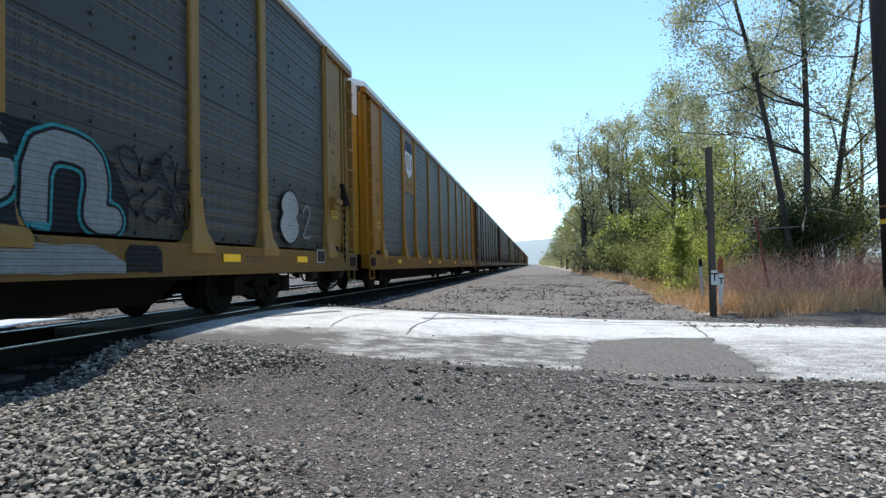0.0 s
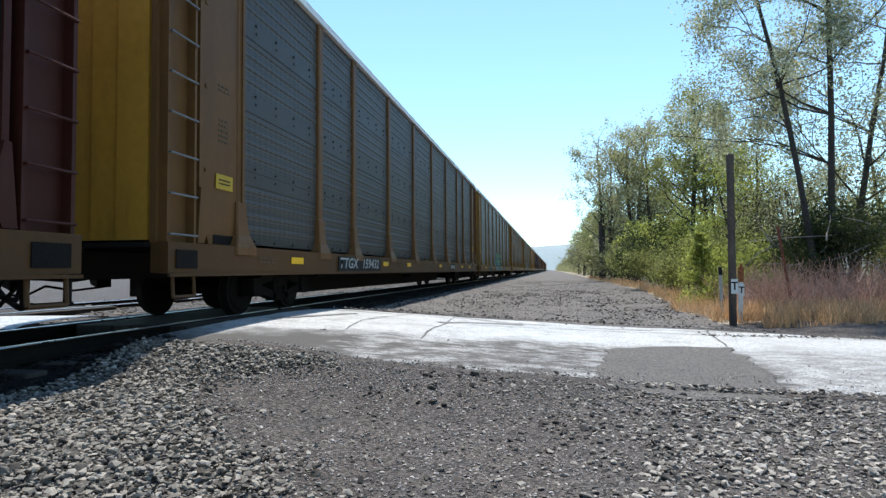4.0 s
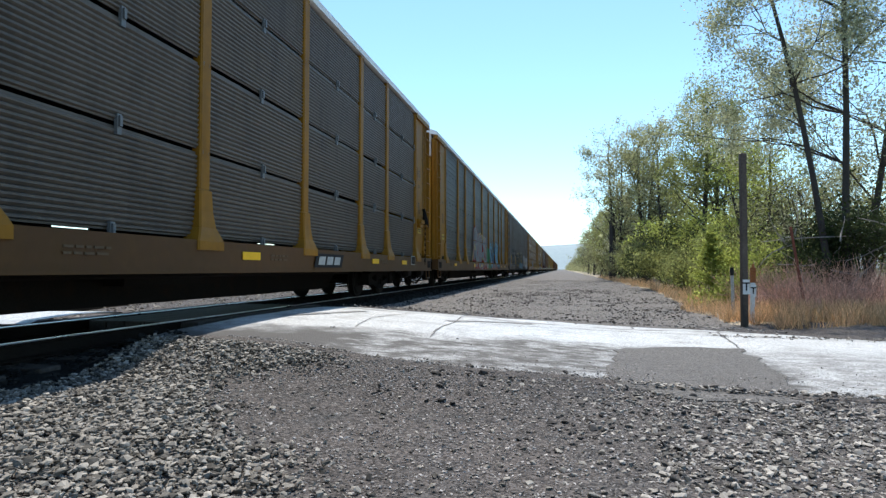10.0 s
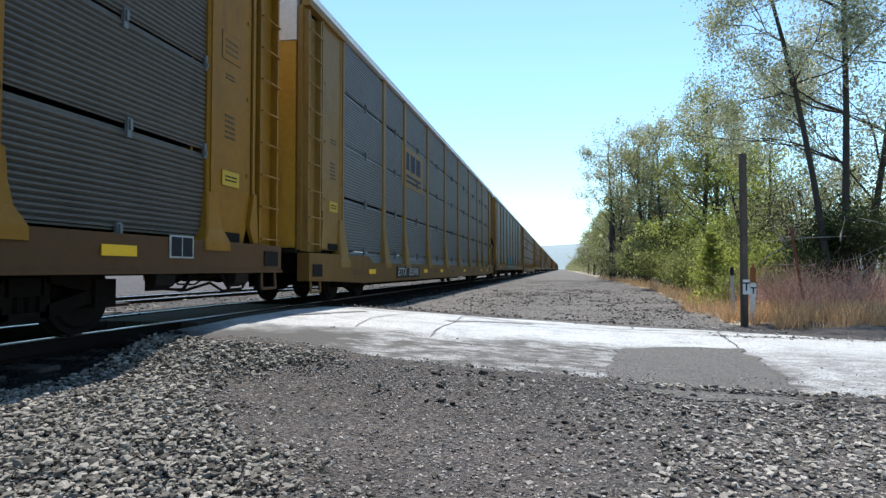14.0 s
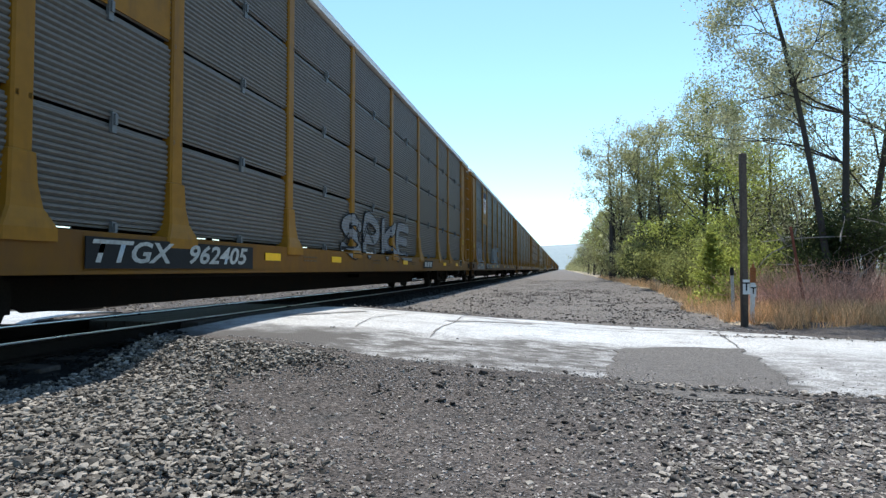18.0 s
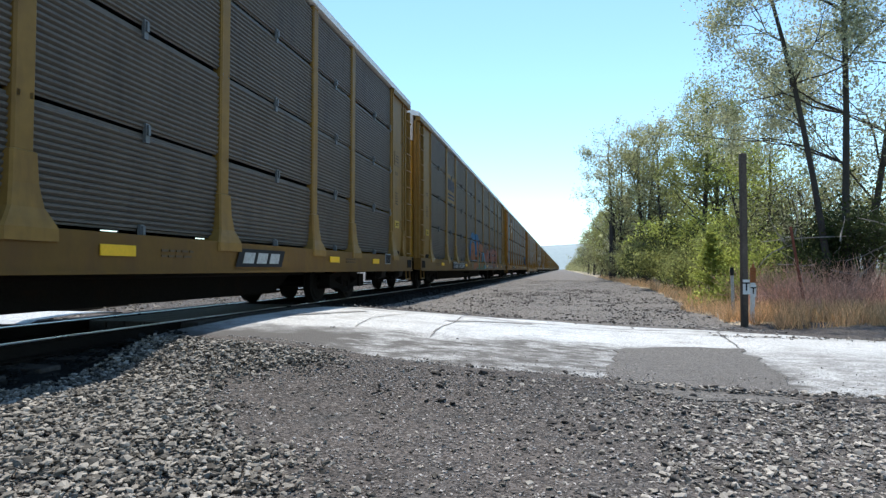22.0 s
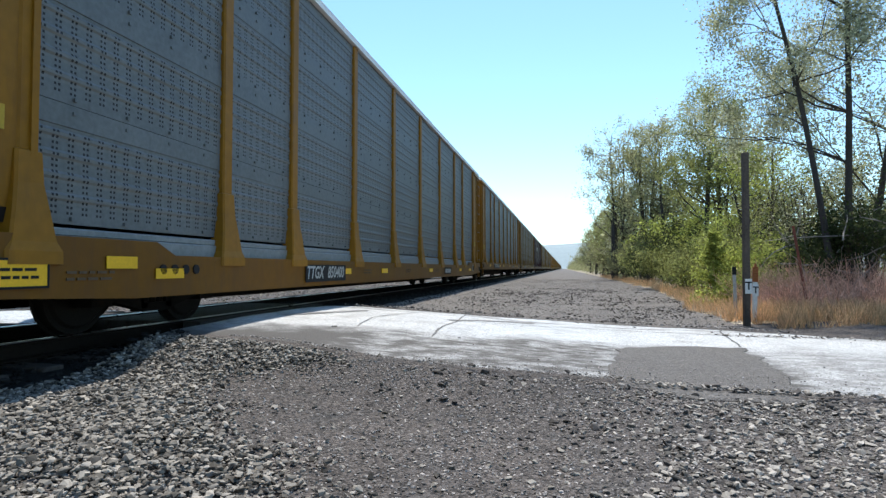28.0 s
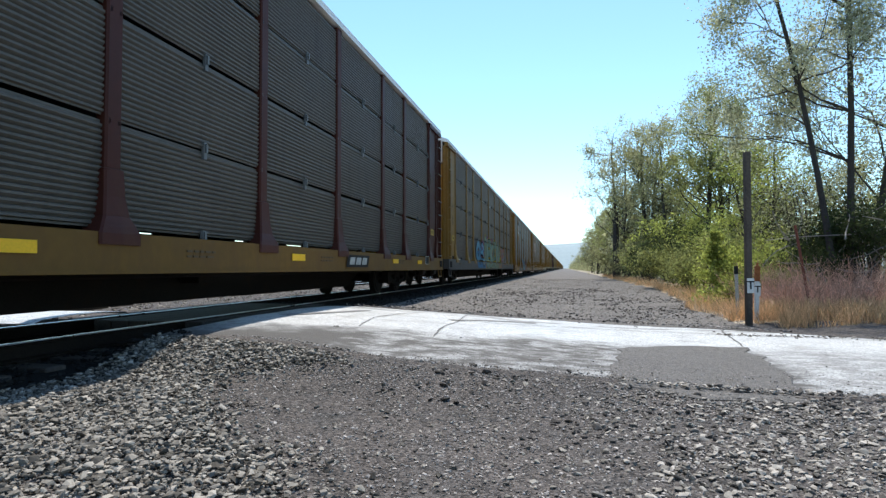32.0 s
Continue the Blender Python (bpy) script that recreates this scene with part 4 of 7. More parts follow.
def sprayed(lines, half, floor, x):
    """One flat painted shape: all that lies within half of the strokes, above the floor."""
    cell = max(0.012, min(0.035, half * 0.55))
    pts = np.array([p for line in lines for p in line])
    y0, z0 = pts[:, 0].min() - half - cell, max(floor, pts[:, 1].min() - half - cell)
    ny, nz = int((pts[:, 0].max() + half + cell - y0) / cell) + 2, int((pts[:, 1].max() + half + cell - z0) / cell) + 2
    gy, gz = np.meshgrid(y0 + cell * np.arange(ny), z0 + cell * np.arange(nz), indexing="ij")
    d = np.full(gy.shape, 9.0)
    for line in lines:
        for p, q in zip(line, line[1:]):
            ey, ez = q[0] - p[0], q[1] - p[1]
            u = np.clip(((gy - p[0]) * ey + (gz - p[1]) * ez) / max(1e-9, ey * ey + ez * ez), 0, 1)
            d = np.minimum(d, np.hypot(gy - p[0] - u * ey, gz - p[1] - u * ez))
    d -= half
    bm = bmesh.new()
    for b in range(nz - 1):
        run = None
        for a in range(ny):
            full = a < ny - 1 and max(d[a, b], d[a + 1, b], d[a, b + 1], d[a + 1, b + 1]) <= 0
            if full and run is None:
                run = a
            if not full and run is not None:
                bm.faces.new([bm.verts.new((x, gy[m, n], gz[m, n])) for m, n in ((run, b), (a, b), (a, b + 1), (run, b + 1))])
                run = None
            if full or a == ny - 1:
                continue
            ring = ((a, b), (a + 1, b), (a + 1, b + 1), (a, b + 1))
            if min(d[q] for q in ring) >= 0:
                continue
            out = []
            for p, q in zip(ring, ring[1:] + ring[:1]):
                if d[p] <= 0:
                    out.append((gy[p], gz[p]))
                if (d[p] <= 0) != (d[q] <= 0):
                    k = d[p] / (d[p] - d[q])
                    out.append((gy[p] + (gy[q] - gy[p]) * k, gz[p] + (gz[q] - gz[p]) * k))
            if len(out) > 2:
                bm.faces.new([bm.verts.new((x, *p)) for p in out])
    bmesh.ops.remove_doubles(bm, verts=list(bm.verts), dist=0.0004)
    return bm


def graffiti(car, word, y0, y1, z0, z1, colours, fat=1.0, flat=False, low=False):
    """Fat spray-painted letters in layers over the side: a halo, an outline, a fill."""
    rnd = random.Random(word + str(y0))
    step = (y1 - y0) / len(word)
    h = z1 - z0
    half = 0.115 * min(h, step * 1.3) * fat
    rim = max(0.028, 0.24 * half)
    for i, ch in enumerate(word):
        yc = y0 + (i + 0.5) * step
        wide, tall = max(0.1, step * rnd.uniform(1.0, 1.10) - 1.6 * half), max(0.1, h * rnd.uniform(0.96, 1.06) - 2 * half)
        base = z0 + half + rnd.uniform(-0.02, 0.05) * h
        tilt, lean = rnd.uniform(-0.06, 0.06), rnd.uniform(-0.02, 0.14)
        lines = []
        for stroke in GLYPHS[ch]:
            line = []
            for p in eased(stroke):
                y, z = (p.x - 0.5) * wide, p.y * tall
                v = noise.noise_vector(((yc + y) * 1.1 / h, z * 1.2 / h, len(word) + y0))
                line.append((yc + y + lean * (z - tall / 2) + 0.10 * h * v.x, base + z + tilt * y + 0.07 * h * v.y))
            lines.append(line)
        for j, c in enumerate(colours):
            if not c:
                continue
            bm = sprayed(lines, half + rim * (len(colours) - 1 - j), 0.43 if low else 0.69, FACE + 0.066 + 0.004 * j + 0.0012 * (i % 3))
            if not flat:
                lay_on(bm, low, 0.0075 + 0.004 * j + 0.0012 * (i % 3))
            part("spray_letter", bm, SPRAY[c], car)


def spray_cloud(car, y0, y1, z0, z1, colour, seed, layer=0.0, low=False):
    """A ragged painted field behind the letters."""
    rnd = random.Random(seed)

    def build(bm):
        n = max(6, int((y1 - y0) / 0.22))
        pts = []
        for i in range(n + 1):
            pts.append((y0 + (y1 - y0) * i / n, z0 + (z1 - z0) * (0.86 - 0.16 * noise.noise((i * 0.35, seed, 1)) - rnd.uniform(-0.03, 0.03)) * min(1.0, (min(i, n - i) + 0.6) * 5 / n) ** 0.6))
        low_pts = [(y0 + (y1 - y0) * i / n, z0 + rnd.uniform(0, 0.06) * (z1 - z0)) for i in range(n + 1)]
        a = [bm.verts.new((FACE + layer, y, z)) for y, z in pts]
        b = [bm.verts.new((FACE + layer, y, z)) for y, z in low_pts]
        for i in range(n):
            bm.faces.new((b[i], b[i + 1], a[i + 1], a[i]))
    bm = bmesh.new()
    build(bm)
    if not layer:
        lay_on(bm, low, 0.0012 * (seed % 6))
    part("spray_field", bm, SPRAY[colour], car)


def scribble(car, y0, y1, z0, z1, colour, seed, strokes=4, width=0.038):
    """Thin looping tag lines."""
    rnd = random.Random(seed)
    bm = bmesh.new()
    for s in range(strokes):
        yc, zc = y0 + (y1 - y0) * (s + 0.5) / strokes, (z0 + z1) / 2
        ph, a, b = rnd.uniform(0, 6), rnd.uniform(0.7, 1.3) * (y1 - y0) / strokes, rnd.uniform(0.30, 0.5) * (z1 - z0)
        k = rnd.choice((1, 1, 1, 2))
        line = []
        for i in range(25):
            u = i / 24 * math.tau * 0.85
            line.append(Vector((FACE + 0.046 + 0.0006 * s, yc + a * math.sin(u + ph) * (0.55 + 0.45 * math.cos(2 * u)), zc + b * math.cos(k * u + ph * 0.7))))
        pairs = []
        for i, p in enumerate(line):
            d = (line[min(i + 1, 24)] - line[max(i - 1, 0)])
            d = d.normalized() if d.length > 1e-6 else Vector((0, 1, 0))
            o = Vector((0, -d.z, d.y)) * width / 2
            pairs.append((bm.verts.new(p - o), bm.verts.new(p + o)))
        for p, q in zip(pairs, pairs[1:]):
            bm.faces.new((p[0], q[0], q[1], p[1]))
    part("spray_tag", bm, SPRAY[colour], car)


def smooth_car(spec, seed):
    """Tall grey car with close-set flush sides, rows of vent slots and no wide posts."""
    car = car_base(spec["label"])
    spec = dict(spec, posts=CAR_GREY)
    car_common(car, spec)
    n = 18
    w = 2 * 12.9 / n

    def bay(bm):
        boxm(bm, FACE, FACE + 0.05, -w / 2 + 0.06, w / 2 - 0.06, 1.12, 5.45)
        boxm(bm, FACE, FACE + 0.10, -w / 2 - 0.055, -w / 2 + 0.055, 0.72, 5.45)

    def slots(bm):
        for z0 in (1.25, 2.3, 3.2, 4.2):
            for r in range(6):
                for c in range(12):
                    y = -w / 2 + 0.14 + c * (w - 0.28) / 11
                    z = z0 + r * 0.075
                    v = [bm.verts.new((FACE + 0.053, y + a, z + b)) for a, b in ((-0.02, -0.014), (0.02, -0.014), (0.02, 0.014), (-0.02, 0.014))]
                    bm.faces.new(v)
    for i in range(n):
        yc = -12.9 + w * (i + 0.5)
        piece("side_panel", stored("smooth_bay", CAR_GREY, bay), car, pose(0, yc, 0))
        tagged(piece("vent_grid", stored("vent_grid", INSIDE, slots), car, pose(0, yc, 0)), kind="stuff")
        if abs(yc) > 6.5:
            plate("skirt_plate", car, yc, 0.90, w - 0.02, 0.38, CAR_GREY, FACE + 0.048, "grey skirt over the truck")
        else:
            plate("sill_plate", car, yc, 0.90, w - 0.22, 0.36, UNDER, FACE + 0.03)
        if i % 3 == 1:
            plate("reflective_tape", car, yc - w / 2, 1.55, 0.09, 0.75, BRIGHT_YELLOW, FACE + 0.11)
            plate("data_plate", car, yc + 0.1, 0.88, 0.7, 0.16, CREAM, FACE + 0.045)
    piece("side_sill", stored("smooth_sill", UNDER, lambda bm: boxm(bm, 1.3, FACE + 0.02, -13.8, 13.8, 0.62, 1.10)), car)
    piece("side_sill", stored("smooth_sill_b", UNDER, lambda bm: boxm(bm, -FACE - 0.02, -1.3, -13.8, 13.8, 0.62, 1.10)), car)
    piece("far_side", stored("far_side", CAR_GREY, far_side_shape), car)
    for s in (-1, 1):
        ep = piece("end_panel", stored("smooth_end", CAR_GREY, lambda bm: (boxm(bm, FACE - 0.16, FACE - 0.06, -0.48, 0.48, 1.0, 5.45), boxm(bm, FACE - 0.1, FACE + 0.06, 0.40, 0.48, 1.0, 5.45), boxm(bm, FACE - 0.1, FACE + 0.06, -0.48, -0.40, 1.0, 5.45))), car, pose(0, s * 13.4, 0))
        rungs(ep, BRIGHT_YELLOW, 7, 1.2, 4.6, 0.74, FACE + 0.02)
    bars(car, 9.4, 2.95, 2.1, 0.30, 1, BLACK_PAINT, FACE + 0.058, "faded_lettering", 41)
    bars(car, -8.2, 3.5, 0.9, 0.30, 1, BLACK_PAINT, FACE + 0.058, "faded_lettering", 42)
    for a, b, c, d, colour, sd in spec.get("clouds", ()):
        spray_cloud(car, a, b, c, d, colour, sd, 0.056 + 0.0015 * (sd % 6))
    for g in spec.get("art", ()):
        graffiti_on(car, 0.03, *g)
    return car


def graffiti_on(car, push, *g):
    before = set(car.children)
    graffiti(car, *g, flat=True)
    for ob in car.children:
        if ob not in before:
            ob.matrix_basis = Matrix.Translation((push, 0, 0)) @ ob.matrix_basis


NAMES = {"P": "punched sheet", "C": "corrugated sheet"}
COAT = {YELLOW: "yellow", ORANGE: "orange-yellow", CREAM: "faded cream-yellow", TAN: "dull tan", MAROON: "maroon"}


def car_spec(kind, tone, posts, mark="", low=False, **more):
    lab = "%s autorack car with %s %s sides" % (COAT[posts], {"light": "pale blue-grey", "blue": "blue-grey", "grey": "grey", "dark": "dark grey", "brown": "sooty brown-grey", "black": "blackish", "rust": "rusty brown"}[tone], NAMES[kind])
    if more.get("art") or more.get("clouds") or more.get("tags"):
        lab += " and graffiti"
    return dict(kind=kind, tone=tone, posts=posts, mark=mark, low=low, label=lab, **more)


CARS = {
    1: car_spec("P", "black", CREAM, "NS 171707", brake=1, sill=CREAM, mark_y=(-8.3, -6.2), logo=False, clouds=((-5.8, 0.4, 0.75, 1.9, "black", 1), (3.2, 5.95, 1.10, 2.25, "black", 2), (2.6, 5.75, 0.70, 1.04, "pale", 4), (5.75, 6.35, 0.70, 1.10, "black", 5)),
                art=(("PLWENZ", -5.6, 0.2, 0.8, 1.95, ("green", "black", "white")), ("On", 3.3, 5.8, 1.12, 2.05, ("teal", "black", "pale"), 1.3), ("8", 9.75, 10.6, 1.15, 2.10, (None, "black", "white"), 1.3), ("2", 10.65, 11.15, 1.25, 1.95, ("pale",), 0.35)),
                tags=((5.95, 7.25, 1.7, 2.15, "black", 3), (5.95, 7.2, 1.25, 1.75, "black", 9))),
    2: car_spec("P", "dark", YELLOW, "TTGX 994680", mark_y=(-6.9, -4.5), signs=(("shield", -9.03, -7.32, 3.34, 5.30),), tags=((-6.2, -4.6, 1.2, 2.0, "white", 5), (-1.4, 2.6, 1.2, 2.3, "black", 6), (2.6, 6.5, 1.1, 2.1, "black", 7), (7, 10, 1.1, 1.9, "black", 8))),
    3: car_spec("P", "light", CREAM, "TTGX 695420", clouds=((-3.2, 2.0, 0.7, 1.9, "sky", 9),), art=(("FRE", -2.6, 1.6, 0.8, 1.9, ("green", "black", "lime")),)),
    4: car_spec("P", "dark", TAN, "TTGX 159432", sill=TAN),
    5: car_spec("C", "brown", MAROON, "TTGX 253118", sill=TAN, door=MAROON, signs=(("swoosh", -6.5, -4.6, 3.4, 4.3),)),
    6: car_spec("C", "grey", YELLOW, "TTGX 961991", mark_y=(-8.1, -5.4), clouds=((-4.1, -2.5, 0.62, 1.15, "teal", 10), (2.6, 3.9, 0.70, 1.75, "teal", 15), (-3.5, 3.3, 0.72, 2.1, "pale", 16)), art=(("ERZMR", -3.2, 3.4, 0.75, 2.25, ("white", "black")),),
                signs=(("stripes", 4.6, 6.9, 3.5, 4.4),), tags=((-12.6, -11.5, 1.4, 2.3, "navy", 11), (-10.75, -9.75, 1.4, 2.4, "navy", 12))),
    7: car_spec("C", "grey", YELLOW, "TTGX 981867", mark_y=(-8.3, -5.3), signs=(("shield", -9.03, -7.32, 3.34, 5.30),), clouds=((-3.9, -1.0, 1.0, 1.9, "pale", 13),), art=(("GASE", -4.0, -1.0, 1.0, 1.8, ("black", "pale")),), tags=((9.4, 11.4, 1.3, 2.4, "teal", 14),)),
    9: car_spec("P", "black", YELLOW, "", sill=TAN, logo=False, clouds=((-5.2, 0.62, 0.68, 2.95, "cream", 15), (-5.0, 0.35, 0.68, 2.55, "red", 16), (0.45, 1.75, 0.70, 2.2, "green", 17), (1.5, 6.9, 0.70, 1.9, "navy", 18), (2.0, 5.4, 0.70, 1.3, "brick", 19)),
                art=(("RH", -4.7, -1.75, 0.72, 2.55, ("red", "white", "grey"), 1.15), ("OS", -1.75, 0.45, 0.74, 2.45, ("red", "white", "grey"), 1.0), ("SINK", 1.75, 6.75, 0.80, 2.40, ("navy", "pale", "sky"), 0.85))),
    10: car_spec("C", "brown", YELLOW, "TTGX 913046", brake=1, sill=TAN, art=(("SHOK", -11.6, -7.4, 1.1, 2.2, ("white", "black")),), signs=(("yellow", -6.6, -5.0, 3.4, 4.3),)),
    11: car_spec("C", "light", YELLOW, "TTGX 157122", low=True, logo="faded", signs=(("yellow", -7.3, -4.9, 3.1, 4.3),)),
    12: car_spec("P", "light", CREAM, "ETTX 702783", mark_y=(-7.2, -4.9), logo=False, clouds=((-4.8, 1.1, 0.7, 1.7, "green", 18),), art=(("SWEB", -4.4, 0.9, 0.75, 1.75, ("navy", "sky")),), tags=((-6.3, -4.8, 1.2, 1.9, "white", 19),)),
    13: car_spec("C", "blue", CREAM, "ETTX 852496", mark_y=(-8.4, -6.0), low=True, brake=1, logo="faded", signs=(("yellow", -7.5, -5.0, 3.1, 4.3),)),
    14: car_spec("C", "dark", YELLOW, "TTGX 160785", sill=TAN, tags=((-9.0, -6.6, 0.75, 1.0, "green", 20),)),
    15: car_spec("P", "grey", YELLOW, "TTGX 694108"),
    16: car_spec("P", "rust", YELLOW, "TTGX 974728", mark_y=(-8.6, -5.7), sill=TAN, clouds=((-12.0, -9.35, 0.68, 2.30, "white", 21), (-5.1, -1.4, 0.75, 2.25, "pale", 22)), art=(("OSED", -12.0, -9.45, 0.72, 2.15, ("white", "navy", "pale"), 1.0), ("GASE", -5.0, -1.5, 0.85, 2.05, ("sky", "pale"), 0.8)), signs=(("shield", -9.03, -7.32, 3.34, 5.30),)),
    17: car_spec("C", "grey", YELLOW, "TTGX 962405", mark_y=(-8.6, -5.7), signs=(("shield", -9.03, -7.32, 3.34, 5.30),), art=(("SPKE", -2.2, 3.2, 0.9, 1.9, ("black", "grey")),), tags=((-1.8, -0.2, 1.2, 1.9, "black", 23),)),
    18: car_spec("P", "light", ORANGE, "TTGX 851153", mark_y=(-7.4, -4.8), low=True),
    19: car_spec("C", "blue", ORANGE, "TTGX 982287", mark_y=(-8.5, -5.6), clouds=((-12.9, -12.2, 1.2, 2.3, "black", 45), (8.6, 11.9, 1.1, 2.3, "navy", 24),), art=(("TEAS", 8.9, 11.6, 1.1, 2.1, ("navy", "blue")),), signs=(("shield", -9.03, -7.32, 3.34, 5.30),)),
    20: car_spec("C", "brown", CREAM, "TTGX 603554", clouds=((-3.4, 0.1, 1.3, 2.75, "blue", 25), (-3.2, 0.9, 0.70, 2.1, "pale", 26), (-3.0, 1.2, 0.68, 1.95, "black", 28), (-2.6, 1.0, 0.68, 1.5, "green", 29), (1.2, 1.8, 0.70, 1.7, "sky", 24), (1.85, 8.5, 0.72, 2.0, "grey", 27)),
                 art=(("BAT", -3.0, 1.15, 0.74, 2.0, ("pale", "black", "orange"), 1.35), ("WOAERD", 1.9, 8.5, 0.84, 1.95, ("black", "brick"), 1.25)), logo="faded", signs=(("yellow", -9.0, -7.35, 3.4, 4.5), ("disc", 12.25, 12.65, 1.75, 2.15))),
    21: car_spec("C", "brown", CREAM, "TTGX 151440", mark_y=(-8.8, -6.2), signs=(("shield", -9.03, -7.32, 3.34, 5.30),)),
    22: car_spec("C", "dark", CREAM, "TTGX 154967", mark_y=(-8.6, -6.0), tags=((-5.0, -2.0, 1.2, 1.9, "mint", 28),), signs=(("shield", -9.03, -7.32, 3.34, 5.30),)),
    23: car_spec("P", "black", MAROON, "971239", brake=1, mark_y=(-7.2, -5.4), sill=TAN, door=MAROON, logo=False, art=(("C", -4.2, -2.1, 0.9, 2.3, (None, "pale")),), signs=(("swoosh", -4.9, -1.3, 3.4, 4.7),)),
    24: car_spec("P", "brown", CREAM, "TTGX 693077"),
    25: car_spec("P", "blue", YELLOW, "TTGX 850944"),
    26: car_spec("P", "light", YELLOW, "TTGX 850400", mark_y=(-7.0, -5.2), low=True, signs=(("sill", -12.55, -11.95, 0.55, 0.78),)),
    27: car_spec("P", "light", YELLOW, "TTGX 850181", mark_y=(-7.7, -5.1), low=True, signs=(("corner", 13.05, 13.17, 1.75, 3.1), ("sill", 11.2, 11.8, 0.52, 0.75), ("red", -7.04, -4.5, 3.05, 4.5), ("tape", -12.0, -7.4, 1.05, 1.15), ("tape", -7.0, 12.0, 1.05, 1.15))),
    28: car_spec("P", "light", YELLOW, "TTGX 853804", mark_y=(-7.8, -5.2), low=True, art=(("MUK", -4.35, -1.0, 0.52, 1.62, ("pale", "black", "sky"), 1.1), ("NRE", -0.6, 2.4, 0.60, 1.50, ("pale", "black", "brick"), 1.1),
                                                                                                  ("I", -6.32, -6.12, 1.62, 1.84, ("black",), 1.0), ("GOT", -6.02, -5.58, 1.66, 1.86, ("black",), 1.0), ("FOOD", -5.50, -4.92, 1.62, 1.84, ("black",), 1.0), ("POISONING", -6.28, -4.86, 1.36, 1.58, ("black",), 1.1)),
                 tags=((-6.95, -6.45, 1.22, 1.56, "black", 29), (-11.6, -8.4, 1.0, 2.7, "pale", 30)), signs=(("words", -4.0, -1.8, 3.5, 3.85), ("words", -7.0, -4.8, 4.1, 4.5), ("shield", -9.03, -7.32, 3.34, 5.30))),
    29: car_spec("C", "brown", CREAM, "", logo=False, sill=DULL_GREY, clouds=((-6.4, -3.45, 0.70, 1.75, "blue", 31), (-4.7, -3.3, 1.2, 2.35, "purple", 32), (-2.5, -1.5, 1.9, 2.65, "purple", 33), (-0.4, 0.7, 1.9, 2.60, "purple", 37), (-3.6, 4.3, 0.70, 1.05, "mint", 38), (-3.6, -3.0, 0.70, 1.6, "brick", 34), (2.6, 4.6, 0.70, 1.9, "brick", 35), (4.4, 7.2, 0.9, 2.1, "grey", 36)),
                 art=(("OS", -6.3, -3.55, 0.90, 2.05, ("black", "navy", "sky"), 1.2), ("DE", -3.35, -0.75, 0.74, 2.30, ("yellow", "black", "mint"), 1.15), ("KON", -0.85, 4.1, 0.78, 2.35, ("yellow", "black", "mint"), 1.05), ("RE", 4.5, 7.0, 0.95, 2.0, ("black", "brick"), 1.0)), tags=((8.6, 10.4, 1.2, 1.9, "pink", 35),), tapes=()),
    30: car_spec("C", "dark", MAROON, "", sill=CREAM, cap=WHITE),
    31: car_spec("C", "grey", YELLOW, ""),
}
TRAIN = {}
for k in range(-11, 32):
    if k == 8:
        car = smooth_car(dict(label="tall grey smooth-sided autorack car with vent slots and graffiti", door=DOOR_YELLOW,
                              clouds=((6.8, 12.0, 0.70, 2.30, "black", 40), (3.9, 6.7, 1.0, 2.3, "black", 41), (-11.6, -6.6, 0.95, 2.75, "white", 42), (-6.15, -2.2, 1.0, 2.35, "pink", 43), (-6.0, -2.3, 1.0, 2.05, "yellow", 46), (-1.9, 3.9, 0.74, 1.95, "blue", 44), (-1.5, 3.7, 0.74, 1.75, "sky", 45)),
                              art=(("ACUSE", 6.9, 11.95, 0.76, 2.10, ("black", "white"), 1.25), ("EASN", 4.0, 6.6, 1.05, 2.2, ("black", "white")), ("GRIZ", -11.4, -6.8, 1.05, 2.6, ("white", "black")), ("RENK", -6.1, -2.3, 1.05, 2.25, ("yellow", "grey", "black"), 1.1), ("DERSO", -1.6, 3.8, 1.35, 2.40, ("cream", "black"), 1.0))), k)
    else:
        if k in CARS:
            spec = CARS[k]
        else:
            r = random.Random(k + 100)
            kinds = (("P", "grey"), ("C", "dark"), ("C", "brown"), ("P", "blue"), ("C", "grey"))
            kd, tn = kinds[(k * 3) % 5]
            spec = car_spec(kd, tn, r.choice((YELLOW, TAN, MAROON, MAROON, TAN)), "", logo=False)
            if k == 0:
                spec = car_spec("P", "grey", ORANGE, "", signs=(("shield", -9.03, -7.32, 3.34, 5.30),))
            if k == -1:
                spec = car_spec("P", "brown", MAROON, "", door=MAROON, sill=TAN)
        car = autorack(spec, k + 50)
        if spec["kind"]:
            for a, b, c, d, colour, sd in spec.get("clouds", ()):
                spray_cloud(car, a, b, c, d, colour, sd, low=spec["low"])
            for a, b, c, d, colour, sd in spec.get("tags", ()):
                scribble(car, a, b, c, d, colour, sd)
    TRAIN[k] = car


def motions():
    """The train rolls away along the track."""
    times = [2.0 * i for i in range(17)]
    for k, ob in TRAIN.items():
        walk(ob, [(t, pose(TRACK, travel(t) - k * CAR + CAR / 2 + SHIFT.get(k, 0), 0)) for t in times])

